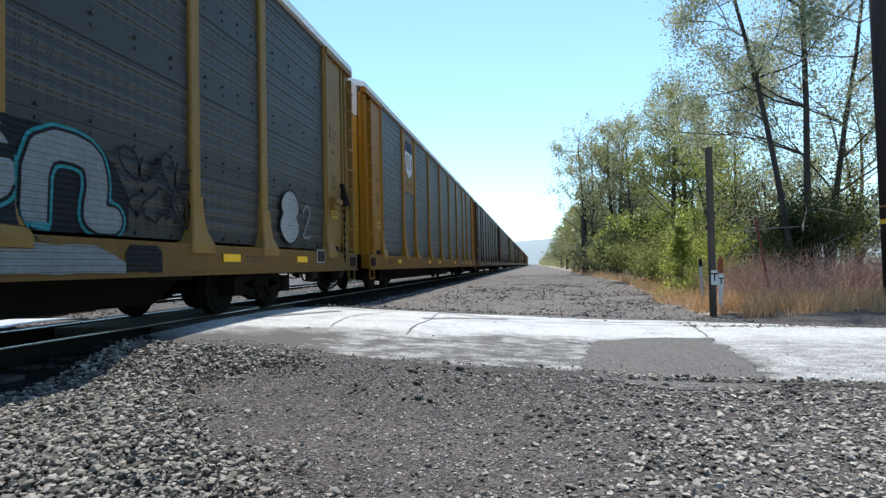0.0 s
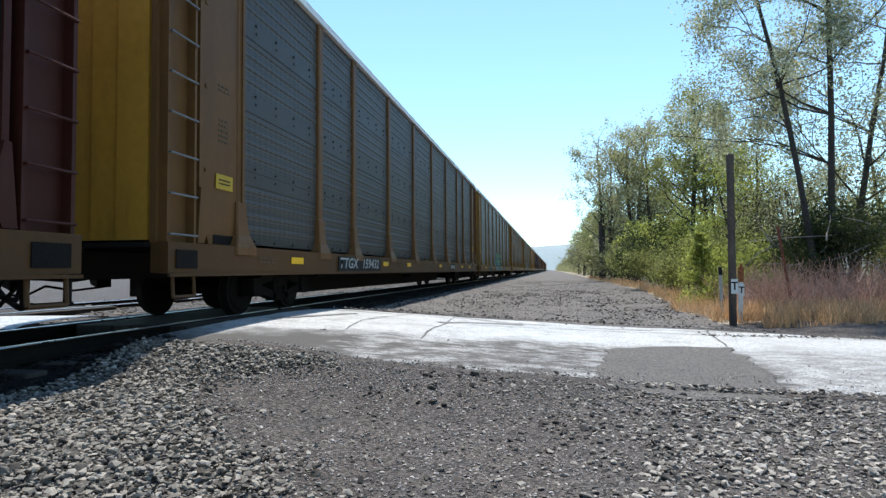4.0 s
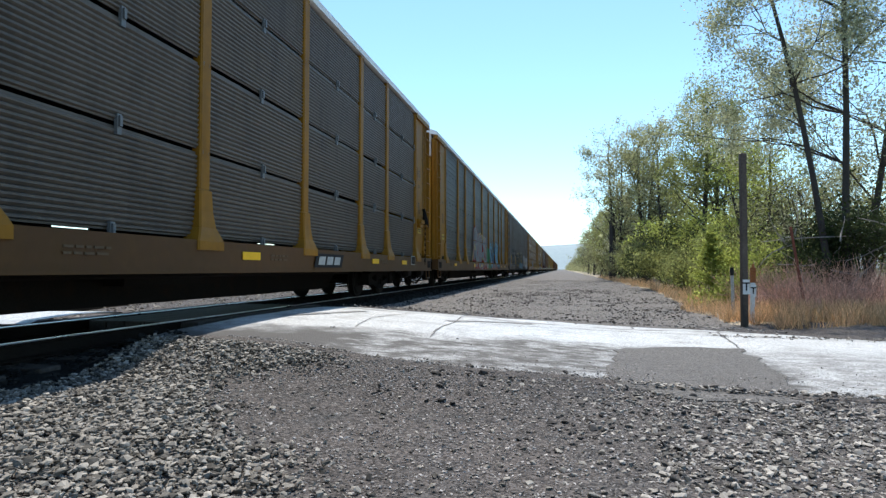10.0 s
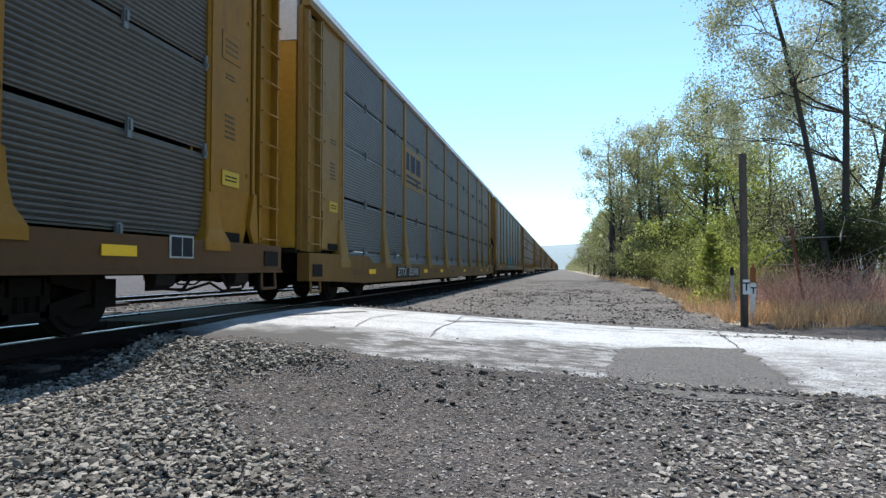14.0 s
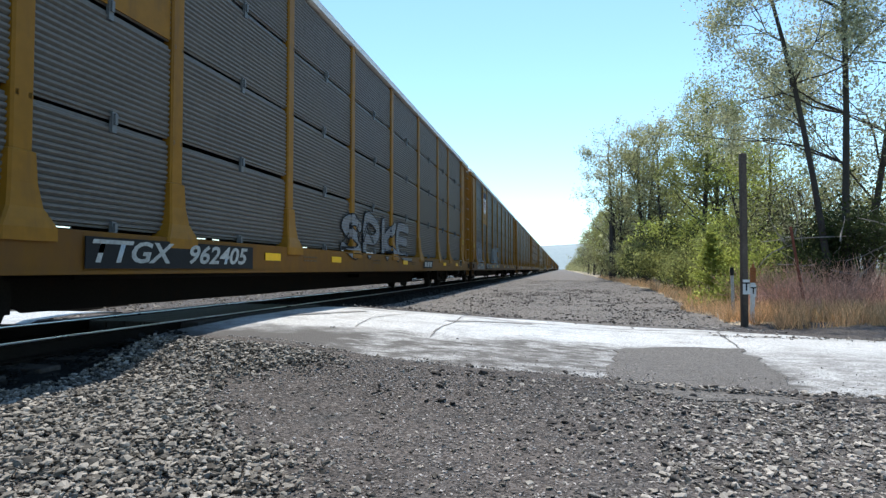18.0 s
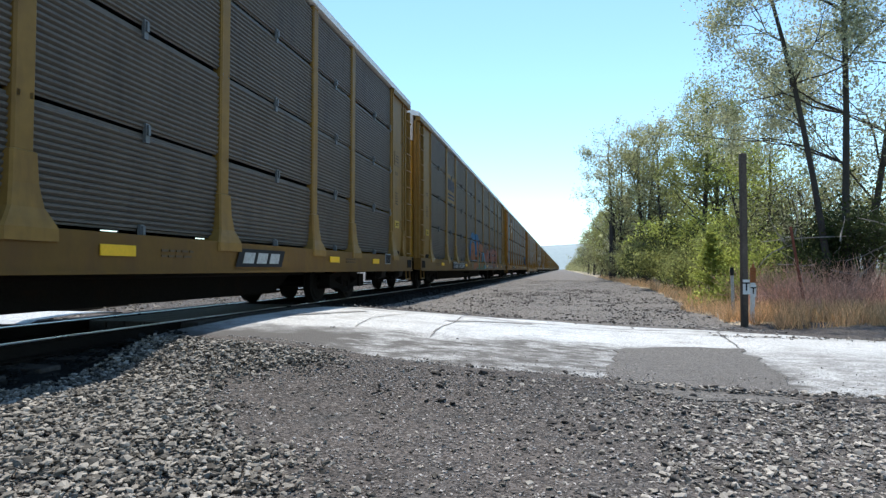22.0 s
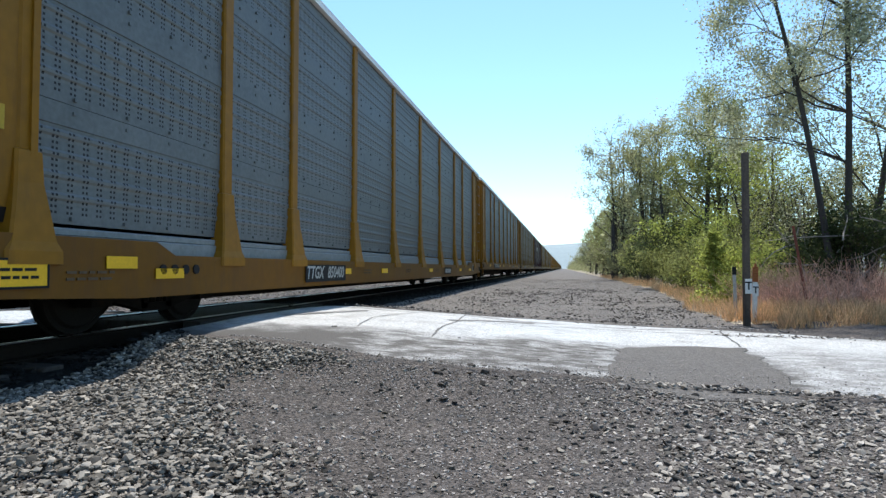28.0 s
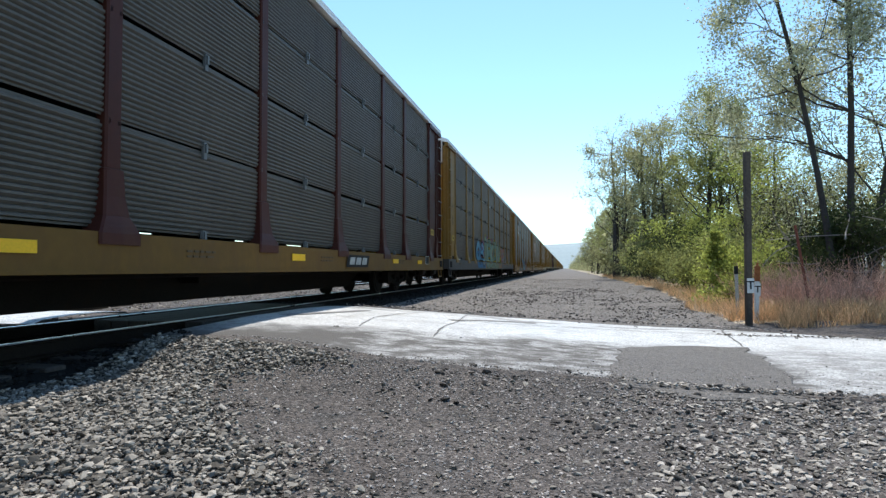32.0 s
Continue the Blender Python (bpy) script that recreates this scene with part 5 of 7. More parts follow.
# ---------- ground, road and track ----------
GRAVEL_BED = mat("grey_gravel_bed", (0.058, 0.050, 0.046), rough=0.95, var=0.45, scale=1.1, fine=55, bump=0.9, dist=0.02, dirt=(0.040, 0.038, 0.037), dirt_amount=0.35, by_world=True)
def pebbly(m, scale, lo, hi):
    """Stones set in the surface: each cell of the pattern a tone of its own."""
    nt = m.node_tree
    b = nt.nodes["Principled BSDF"]
    vo = nt.nodes.new("ShaderNodeTexVoronoi")
    vo.inputs["Scale"].default_value = scale
    nt.links.new(nt.nodes.new("ShaderNodeNewGeometry").outputs["Position"], vo.inputs["Vector"])
    sep = nt.nodes.new("ShaderNodeSeparateColor")
    nt.links.new(vo.outputs["Color"], sep.inputs[0])
    mr = nt.nodes.new("ShaderNodeMapRange")
    mr.inputs["To Min"].default_value, mr.inputs["To Max"].default_value = lo, hi
    nt.links.new(sep.outputs[0], mr.inputs["Value"])
    vm = nt.nodes.new("ShaderNodeVectorMath")
    vm.operation = "SCALE"
    nt.links.new(b.inputs["Base Color"].links[0].from_socket, vm.inputs[0])
    nt.links.new(mr.outputs[0], vm.inputs["Scale"])
    nt.links.new(vm.outputs[0], b.inputs["Base Color"])
    bp = nt.nodes.new("ShaderNodeBump")
    bp.inputs["Strength"].default_value, bp.inputs["Distance"].default_value = 0.8, 0.012
    bp.invert = True
    nt.links.new(vo.outputs["Distance"], bp.inputs["Height"])
    nt.links.new(b.inputs["Normal"].links[0].from_socket, bp.inputs["Normal"])
    nt.links.new(bp.outputs[0], b.inputs["Normal"])


pebbly(GRAVEL_BED, 55, 0.35, 2.3)
STONE = mat("grey_ballast_stone", (0.186, 0.168, 0.146), rough=0.9, spec=0.15, var=0.25, scale=8, fine=60, bump=0.25, island=0.75, by_world=True)
BANK = mat("pale_bank_stone", (0.245, 0.222, 0.196), rough=0.9, spec=0.15, var=0.25, scale=8, fine=60, bump=0.25, island=0.75, by_world=True)
WAY = mat("dusty_way_stone", (0.192, 0.174, 0.158), rough=0.9, var=0.25, scale=8, fine=60, bump=0.25, island=0.64, by_world=True)
PALE_BED = mat("dusty_gravel_bed", (0.130, 0.117, 0.107), rough=0.95, var=0.4, scale=1.1, fine=30, bump=0.9, dist=0.03, dirt=(0.08, 0.076, 0.074), dirt_amount=0.35, by_world=True)
DARK_STONE = mat("dark_loose_stone", (0.075, 0.066, 0.060), rough=0.9, var=0.3, scale=8, fine=60, bump=0.25, island=0.5, by_world=True)
CHIP = mat("pale_gravel_chips", (0.235, 0.213, 0.198), rough=0.9, var=0.3, scale=9, fine=80, bump=0.2, island=0.75, by_world=True)
ASPHALT = mat("sun_bleached_asphalt", (0.44, 0.44, 0.435), rough=0.50, var=0.22, scale=0.9, fine=45, bump=0.5, dist=0.006, dirt=(0.27, 0.26, 0.25), dirt_amount=0.45, by_world=True, spec=0.5)
pebbly(ASPHALT, 60, 0.55, 1.4)


def gritty(m, col):
    """Grit washed over the near part of the road: streaked, thinning out up the slope."""
    nt = m.node_tree
    L = nt.links.new
    b = nt.nodes["Principled BSDF"]
    pos = nt.nodes.new("ShaderNodeNewGeometry").outputs["Position"]
    sp = nt.nodes.new("ShaderNodeSeparateXYZ")
    L(pos, sp.inputs[0])

    def calc(op, *args):
        n = nt.nodes.new("ShaderNodeMath")
        n.operation = op
        for i, v in enumerate(args):
            if isinstance(v, (int, float)):
                n.inputs[i].default_value = v
            else:
                L(v, n.inputs[i])
        return n.outputs[0]

    def ramp(v, a, c, lo, hi):
        n = nt.nodes.new("ShaderNodeMapRange")
        n.interpolation_type = "SMOOTHSTEP"
        for k, q in (("From Min", a), ("From Max", c), ("To Min", lo), ("To Max", hi)):
            n.inputs[k].default_value = q
        L(v, n.inputs["Value"])
        return n.outputs[0]

    def cloud(sx, sy, scale, detail):
        mp = nt.nodes.new("ShaderNodeMapping")
        mp.inputs["Scale"].default_value = (sx, sy, 1)
        L(pos, mp.inputs["Vector"])
        n = node(nt, "ShaderNodeTexNoise", Scale=scale, Detail=detail, Roughness=0.65)
        L(mp.outputs[0], n.inputs["Vector"])
        return n.outputs["Fac"]
    edge = calc("ADD", calc("MULTIPLY", calc("MINIMUM", sp.outputs["X"], 1.4), 0.20), 7.75)
    reach = calc("ADD", calc("SUBTRACT", edge, sp.outputs["Y"]), calc("MULTIPLY", calc("SUBTRACT", cloud(1, 1, 0.9, 4.0), 0.5), 2.2))
    thick = calc("MULTIPLY", ramp(reach, -0.3, 0.7, 0.0, 1.0), ramp(sp.outputs["X"], 2.1, 2.3, 1.0, 0.55))
    streak = ramp(calc("ADD", cloud(1.3, 2.4, 2.6, 8.0), ramp(sp.outputs["X"], -3.0, -2.0, 0.25, 0.0)), 0.38, 0.60, 0.45, 1.0)
    strand = ramp(calc("ADD", calc("ABSOLUTE", calc("SUBTRACT", sp.outputs["Y"], 10.25)), calc("MULTIPLY", cloud(0.6, 1.5, 1.6, 5.0), 1.5)), 0.70, 0.95, 0.55, 0.0)
    mask = calc("MAXIMUM", calc("MULTIPLY", thick, streak), strand)
    mix = nt.nodes.new("ShaderNodeMix")
    mix.data_type = "RGBA"
    L(mask, mix.inputs["Factor"])
    L(b.inputs["Base Color"].links[0].from_socket, mix.inputs["A"])
    mix.inputs["B"].default_value = (*col, 1)
    L(mix.outputs["Result"], b.inputs["Base Color"])
    L(ramp(mask, 0.0, 0.8, 0.5, 0.06), b.inputs["Specular IOR Level"])
    L(ramp(mask, 0.0, 0.8, 0.5, 0.92), b.inputs["Roughness"])


gritty(ASPHALT, (0.110, 0.104, 0.099))
PATCH = mat("dark_asphalt_patch", (0.104, 0.096, 0.090), rough=0.85, var=0.2, scale=1.5, fine=70, bump=0.6, dist=0.006, by_world=True)
pebbly(PATCH, 70, 0.6, 1.5)
FILM = mat("grey_grit_film", (0.175, 0.170, 0.165), rough=0.85, var=0.35, scale=2.0, fine=60, bump=0.6, dist=0.006, dirt=(0.33, 0.325, 0.32), dirt_amount=0.65, by_world=True)
pebbly(FILM, 80, 0.7, 1.35)
CRACK = mat("crack_filler", (0.12, 0.115, 0.11), rough=0.9, var=0.3, by_world=True)
TIMBER = mat("weathered_tie_timber", (0.045, 0.038, 0.033), rough=0.9, var=0.4, scale=5, fine=40, bump=0.4)
# rust colour lowered to near black for the shade under the train
RAIL_SIDE = mat("rusty_shade_dark_rail_web", (0.013, 0.010, 0.008), spec=0.1, rough=0.85, var=0.35, scale=6)
RAIL_TOP = mat("polished_rail_head", (0.55, 0.55, 0.56), rough=0.30, metal=1.0, var=0.1, bump=0.02)
POST_WOOD = mat("grey_brown_post_timber", (0.085, 0.066, 0.052), rough=0.9, var=0.35, scale=3, fine=30, bump=0.5, dist=0.008, streaks=True, dirt=(0.045, 0.036, 0.03), dirt_amount=0.4)
POLE_WOOD = mat("dark_creosoted_pole", (0.028, 0.022, 0.019), rough=0.85, var=0.4, scale=3, fine=30, bump=0.5, dist=0.008, streaks=True, dirt=(0.05, 0.04, 0.03), dirt_amount=0.3)
BARK = mat("dark_bark", (0.052, 0.044, 0.037), rough=0.95, var=0.4, scale=4, fine=30, bump=0.6, dist=0.01)
DEAD_WOOD = mat("bleached_dead_branches", (0.28, 0.25, 0.225), rough=0.95, var=0.4, scale=4, island=0.4)
BRAMBLE = mat("dry_bramble_stems", (0.62, 0.375, 0.27), rough=0.95, var=0.4, scale=5, island=0.45)
DRY_GRASS = mat("dry_tan_grass", (0.80, 0.56, 0.35), rough=0.9, var=0.4, scale=5, island=0.4, translucent=0.45)
VERGE = mat("litter_and_weeds", (0.30, 0.25, 0.18), rough=0.95, var=0.45, scale=1.2, fine=25, bump=0.7, dist=0.03, by_world=True)
FIELD = mat("rough_grass", (0.11, 0.112, 0.07), rough=0.95, var=0.4, scale=0.4, fine=9, bump=0.6, dist=0.04, by_world=True)


def leafy(name, col):
    return mat(name, col, rough=0.6, var=0.2, scale=2, fine=12, bump=0, island=0.45, translucent=0.62, spec=0.1)


LEAF = leafy("spring_leaf", (0.25, 0.265, 0.094))
LEAF_BRIGHT = leafy("fresh_bright_leaf", (0.31, 0.345, 0.085))
LEAF_DULL = leafy("sparse_olive_leaf", (0.275, 0.273, 0.138))
LEAF_GREY = leafy("pale_catkin_leaf", (0.365, 0.372, 0.235))
# ivy green, dark enough to paint the shade inside the wood as well
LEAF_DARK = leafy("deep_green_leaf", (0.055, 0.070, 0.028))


def mesh_from(name, verts, faces, material, smoothed=False):
    me = bpy.data.meshes.new(name)
    me.from_pydata(verts, [], faces)
    me.materials.append(material)
    me.update()
    if smoothed:
        me.polygons.foreach_set("use_smooth", [True] * len(me.polygons))
    return me


def in_road(x, y, more=0.0):
    return road_near(x) - more < y < road_far(x) + more and x > -16


def axis(parts):
    out = []
    for a, b, n in parts:
        out += list(np.linspace(a, b, n, endpoint=False))
    return out + [parts[-1][1]]


def build_ground():
    xs = axis(((-3000, -200, 4), (-200, -20, 8), (-20, -6, 16), (-6, 6, 44), (6, 20, 18), (20, 200, 10), (200, 3000, 4)))
    ys = axis(((-300, -20, 6), (-20, -2, 8), (-2, 16, 62), (16, 40, 34), (40, 160, 30), (160, 600, 20), (600, 4000, 8)))
    v = []
    for y in ys:
        for x in xs:
            z = ground_z(x, y)
            if in_road(x, y, -0.95):
                z = min(z, road_z(x) - 0.09)
            v.append((x, y, z))
    n = len(xs)
    f, which = [], []
    for j in range(len(ys) - 1):
        for i in range(n - 1):
            f.append((j * n + i, j * n + i + 1, (j + 1) * n + i + 1, (j + 1) * n + i))
            x = (xs[i] + xs[i + 1]) / 2
            edge = way_edge(ys[j])
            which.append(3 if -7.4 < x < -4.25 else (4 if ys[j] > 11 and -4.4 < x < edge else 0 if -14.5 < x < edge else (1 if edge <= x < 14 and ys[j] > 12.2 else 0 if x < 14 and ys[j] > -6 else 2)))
    me = mesh_from("ground", v, f, GRAVEL_BED, True)
    me.materials.append(VERGE)
    me.materials.append(FIELD)
    # near-black bed: the shade below the train is put into its colour
    me.materials.append(mat("shade_dark_track_bed", (0.012, 0.0117, 0.0113), spec=0.1, rough=0.95, var=0.4, scale=1.5, fine=55, bump=0.9, dist=0.02, by_world=True))
    me.materials.append(PALE_BED)
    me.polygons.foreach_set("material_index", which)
    tagged(new("ground", me), "grey gravel ground with weedy verge and fields", "ground", kind="structure")


def road_mesh(x0, x1):
    bm = bmesh.new()
    rows = []
    for x in np.arange(x0, x1 + 0.01, 0.25):
        a, b = road_near(x) + 0.12 * noise.noise((x * 1.9, 0, 1)), road_far(x) + 0.08 * noise.noise((x * 1.9, 0, 7))
        line = []
        for k in range(15):
            u = k / 14
            y = a + (b - a) * u
            z = road_z(x) + 0.04 * math.sin(u * math.pi) + 0.014 * noise.noise((x * 0.8, y * 0.8, 2)) - (0.035 if k in (0, 14) else 0)
            line.append(bm.verts.new((x, y, z)))
        rows.append(line)
    for p, q in zip(rows, rows[1:]):
        for k in range(14):
            bm.faces.new((p[k], q[k], q[k + 1], p[k + 1]))
    return finish(bm, "road", ASPHALT, smoothed=True)


def build_road():
    me = road_mesh(-4.55, 24)
    for x0, x1 in ((-9.1, -7.2), (-26, -11.6)):
        tagged(new("road", road_mesh(x0, x1)), "sun-bleached asphalt crossing road beyond the track", "road", kind="structure")
    road = tagged(new("road", me), "sun-bleached cracked asphalt crossing road", "road", kind="structure")

    def lie(x, y):
        a, b = road_near(x), road_far(x)
        u = min(1, max(0, (y - a) / (b - a)))
        return road_z(x) + 0.04 * math.sin(u * math.pi) + 0.014 * noise.noise((x * 0.8, y * 0.8, 2))

    def strip(pts, w, seed, material, name):
        rnd = random.Random(seed)
        bm = bmesh.new()
        prev = None
        fine = []
        for p, q in zip(pts, pts[1:]):
            n = max(2, int(math.dist(p, q) / 0.12))
            fine += [(p[0] + (q[0] - p[0]) * i / n, p[1] + (q[1] - p[1]) * i / n) for i in range(n)]
        fine.append(pts[-1])
        for i, (x, y) in enumerate(fine):
            x2, y2 = fine[min(i + 1, len(fine) - 1)]
            x1, y1 = fine[max(i - 1, 0)]
            d = math.hypot(x2 - x1, y2 - y1) or 1
            ww = w * rnd.uniform(0.25, 0.9) / 2
            ox, oy = -(y2 - y1) / d * ww, (x2 - x1) / d * ww
            jx, jy = rnd.uniform(-0.012, 0.012), rnd.uniform(-0.012, 0.012)
            pair = [bm.verts.new((x + s * ox + jx, y + s * oy + jy, lie(x, y) + 0.006)) for s in (-1, 1)]
            if prev:
                bm.faces.new((prev[0], prev[1], pair[1], pair[0]))
            prev = pair
        part(name, bm, material, road)
    strip([(-1.62, 7.0), (-1.7, 8.0), (-1.68, 9.0), (-1.75, 10.1), (-1.8, 11.0)], 0.045, 1, CRACK, "crack")
    strip([(-2.75, 7.4), (-2.9, 8.5), (-2.8, 9.5), (-2.5, 10.6)], 0.035, 2, CRACK, "crack")
    strip([(-1.7, 9.1), (0.2, 9.5), (1.6, 9.7), (2.6, 9.5), (4.6, 9.3), (9.0, 8.6)], 0.045, 3, CRACK, "crack")
    strip([(2.75, 10.9), (2.5, 10.2), (2.35, 9.0), (2.24, 8.1)], 0.045, 4, CRACK, "crack")
    strip([(-1.85, 9.15), (-1.4, 9.5), (-0.9, 9.8), (-0.5, 9.85)], 0.30, 5, FILM, "dirt_streak")
    strip([(-4.2, 8.0), (-3.7, 9.0), (-3.5, 9.8)], 0.40, 6, FILM, "dirt_streak")

    def patch(pts, seed, name, material=PATCH, label="dark grey asphalt patch"):
        rnd = random.Random(seed)
        rough = 0.07
        bm = bmesh.new()
        out = []
        for p, q in zip(pts, pts[1:] + pts[:1]):
            n = max(2, int(math.dist(p, q) / 0.2))
            out += [(p[0] + (q[0] - p[0]) * i / n + rnd.uniform(-rough, rough), p[1] + (q[1] - p[1]) * i / n + rnd.uniform(-rough, rough)) for i in range(n)]
        cx, cy = sum(p[0] for p in pts) / len(pts), sum(p[1] for p in pts) / len(pts)
        rings = [[bm.verts.new((cx + (x - cx) * k, cy + (y - cy) * k, lie(cx + (x - cx) * k, cy + (y - cy) * k) + (0.009 if k < 1 else -0.004))) for x, y in out] for k in (1.0, 0.97, 0.6, 0.3)]
        n = len(out)
        for a, b in zip(rings, rings[1:]):
            for i in range(n):
                bm.faces.new((a[i], a[(i + 1) % n], b[(i + 1) % n], b[i]))
        bm.faces.new(rings[-1])
        part(name, bm, material, road, label)
    patch([(0.50, 6.6), (0.70, 7.5), (1.5, 8.05), (2.25, 8.1), (2.20, 7.2), (2.06, 5.9), (1.91, 5.05), (1.37, 5.0), (0.93, 5.02), (0.50, 5.2), (0.46, 5.9)], 5, "asphalt_patch")


def chipped_stone(seed):
    """Nine corners of a broken stone and the fourteen facets between them."""
    r = np.random.RandomState(seed)
    while True:
        p = r.normal(0, 1, (9, 3))
        p /= np.linalg.norm(p, axis=1)[:, None]
        if min(np.linalg.norm(p[a] - p[b]) for a in range(9) for b in range(a)) > 0.55:
            break
    faces = []
    for a, b, c in itertools.combinations(range(9), 3):
        n = np.cross(p[b] - p[a], p[c] - p[a])
        side = (p - p[a]) @ n
        if side.max() < 1e-9:
            faces.append((a, b, c))
        elif side.min() > -1e-9:
            faces.append((a, c, b))
    return p * np.array([0.70, 0.54, 0.33]) * r.uniform(0.8, 1.1, 3), faces


STONES = [chipped_stone(q) for q in range(10)]


def scatter(name, label, spots, sizes, material, seed, sink=0.25):
    """Loose stones, each its own little block, resting in the ground."""
    r = np.random.RandomState(seed)
    n = len(spots)
    pick = r.randint(0, 10, n)
    shape = np.array([p for p, _ in STONES])[pick] * np.array(sizes)[:, None, None] * r.uniform(0.7, 1.3, (n, 1, 3))
    a, b = r.uniform(0, math.tau, n), r.normal(0, 0.42, n)
    ca, sa, cb, sb = np.cos(a), np.sin(a), np.cos(b), np.sin(b)
    x, y, z = shape[..., 0], shape[..., 1], shape[..., 2]
    y, z = y * cb[:, None] - z * sb[:, None], y * sb[:, None] + z * cb[:, None]
    x, y = x * ca[:, None] - y * sa[:, None], x * sa[:, None] + y * ca[:, None]
    pts = np.stack([x, y, z], -1) + np.array(spots)[:, None, :]
    pts[..., 2] += np.array(sizes)[:, None] * (0.24 - sink * 0.7)
    verts = pts.reshape(-1, 3)
    faces = (np.array([f for _, f in STONES])[pick] + (np.arange(n) * 9)[:, None, None]).reshape(-1, 3)
    me = bpy.data.meshes.new(name)
    me.vertices.add(len(verts))
    me.vertices.foreach_set("co", verts.ravel())
    me.loops.add(faces.size)
    me.loops.foreach_set("vertex_index", faces.ravel())
    me.polygons.add(len(faces))
    me.polygons.foreach_set("loop_start", np.arange(len(faces)) * 3)
    me.update(calc_edges=True)
    me.validate()
    me.polygons.foreach_set("use_smooth", [False] * len(me.polygons))
    me.materials.append(material)
    return tagged(new(name, me), label, "gravel", kind="stuff")


# track stones coloured near black to carry the train's shade
SHADE_STONE = mat("shade_dark_track_ballast", (0.016, 0.0155, 0.015), spec=0.1, rough=0.9, var=0.3, scale=8, fine=60, bump=0.25, island=0.5, by_world=True)


def build_stones():
    rnd = random.Random(4)

    def cast(n, x0, x1, y0, y1, s0, s1, keep=lambda x, y: True, near=True):
        spots, sizes = [], []
        for _ in range(n):
            x, y = rnd.uniform(x0, x1), (y0 + (y1 - y0) * rnd.random() ** (1.0 if near else 1.6))
            if not keep(x, y):
                continue
            road = in_road(x, y, 0.0) and x < 24 and x > -4.5
            z = road_z(x) + 0.03 if road else ground_z(x, y)
            spots.append((x, y, z))
            sizes.append(s0 + (s1 - s0) * rnd.random() ** 2.6)
        return spots, sizes

    def off_road(x, y):
        return not in_road(x, y, -0.15)

    def heap(x, y):                      # the ballast heap's ragged edge
        edge = -1.2 - 1.5 * smooth(2.3, 3.8, y) - 0.45 * smooth(3.6, 4.6, y) + 1.15 * smooth(4.4, 5.4, y)
        return off_road(x, y) and y < road_near(x) - 0.12 and x < edge + 0.45 * noise.noise((x * 1.4, y * 1.4, 4)) + 0.6 * rnd.random() ** 4
    s, z = cast(46000, -4.40, -0.6, 1.4, 6.5, 0.021, 0.056, heap)
    s = [(x, y, q + 0.035 * rnd.random() ** 2) for x, y, q in s]
    e, w = cast(16000, -4.40, -0.6, -4.0, 1.4, 0.022, 0.050, lambda x, y: x < -1.1 + 0.45 * noise.noise((x * 1.4, y * 1.4, 4)))
    s, z = s + e, z + w
    scatter("ballast_heap", "loose pale grey ballast stones beside the track", s, z, STONE, 1, 0.08)
    s, z = cast(48000, -3.6, 5.6, 1.8, 6.8, 0.006, 0.026, off_road)
    scatter("gravel_chips", "fine grey gravel chips", s, z, CHIP, 2, 0.15)
    s, z = cast(8000, -3.4, 5.8, 1.6, 6.7, 0.010, 0.044, lambda x, y: off_road(x, y) and noise.noise((x * 0.8, y * 0.8, 11)) > -0.25)
    scatter("scattered_stones", "scattered grey stones on the gravel", s, z, STONE, 3, 0.1)
    s, z = cast(26000, -0.2, 6.0, 1.6, 5.9, 0.013, 0.052, lambda x, y: off_road(x, y) and x > 0.1 + 1.1 * rnd.random() ** 2 + 0.1 * (y - 3) + 0.6 * noise.noise((x, y, 2)) and noise.noise((x * 1.7, y * 1.7, 8)) + 0.8 * rnd.random() > -0.1)
    e, w = cast(16000, 0.1, 6.0, -4.0, 1.6, 0.020, 0.052, lambda x, y: x > 0.3 + 0.5 * noise.noise((x, y, 2)))
    s, z = s + e, z + w
    scatter("gravel_bank", "coarse pale gravel", s, z, BANK, 4, 0.1)
    s, z = cast(7000, 0.5, 7.5, 4.3, 9.5, 0.004, 0.016, lambda x, y: in_road(x, y, -0.05) and rnd.random() < 1.1 - 0.22 * (y - road_near(x)))
    scatter("asphalt_grit", "fine grit on the asphalt", s, z, CHIP, 10, 0.1)
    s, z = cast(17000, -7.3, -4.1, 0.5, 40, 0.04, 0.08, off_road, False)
    scatter("track_ballast", "ballast between and beside the rails, darkened for the train's shade", s, z, SHADE_STONE, 8)
    s, z = cast(32000, -3.6, 7.0, 3.6, 8.0, 0.006, 0.022, lambda x, y: -0.8 < y - road_near(x) + 0.5 * noise.noise((x * 1.2, y, 6)) < (0.25 - 0.2 * smooth(0.3, 1.2, x) + 0.9 * rnd.random() ** 3) * smooth(-2.0, -0.6, x) - 0.1)
    scatter("edge_grit", "grit spilt over the road's edge", s, z, CHIP, 9, 0.1)
    s, z = cast(27000, -4.3, 5.0, 10.2, 60, 0.02, 0.060, lambda x, y: off_road(x, y) and x < way_edge(y) + 0.5 * rnd.random(), False)
    scatter("gravel_way", "grey gravel way beside the track", s, z, WAY, 5)
    s, z = cast(5200, -3.4, 4.4, 10.6, 32, 0.03, 0.085, lambda x, y: off_road(x, y) and x < way_edge(y) and noise.noise((x * 0.9, y * 0.22, 15)) + 0.6 * noise.noise((x * 2.2, y * 1.3, 5)) + 0.3 * rnd.random() > 0.12)
    scatter("loose_stones", "dark loose stones in streaks along the gravel way", s, z, DARK_STONE, 14, 0.08)
    s, z = cast(9000, -14.2, -7.2, 0, 60, 0.05, 0.09, lambda x, y: off_road(x, y), False)
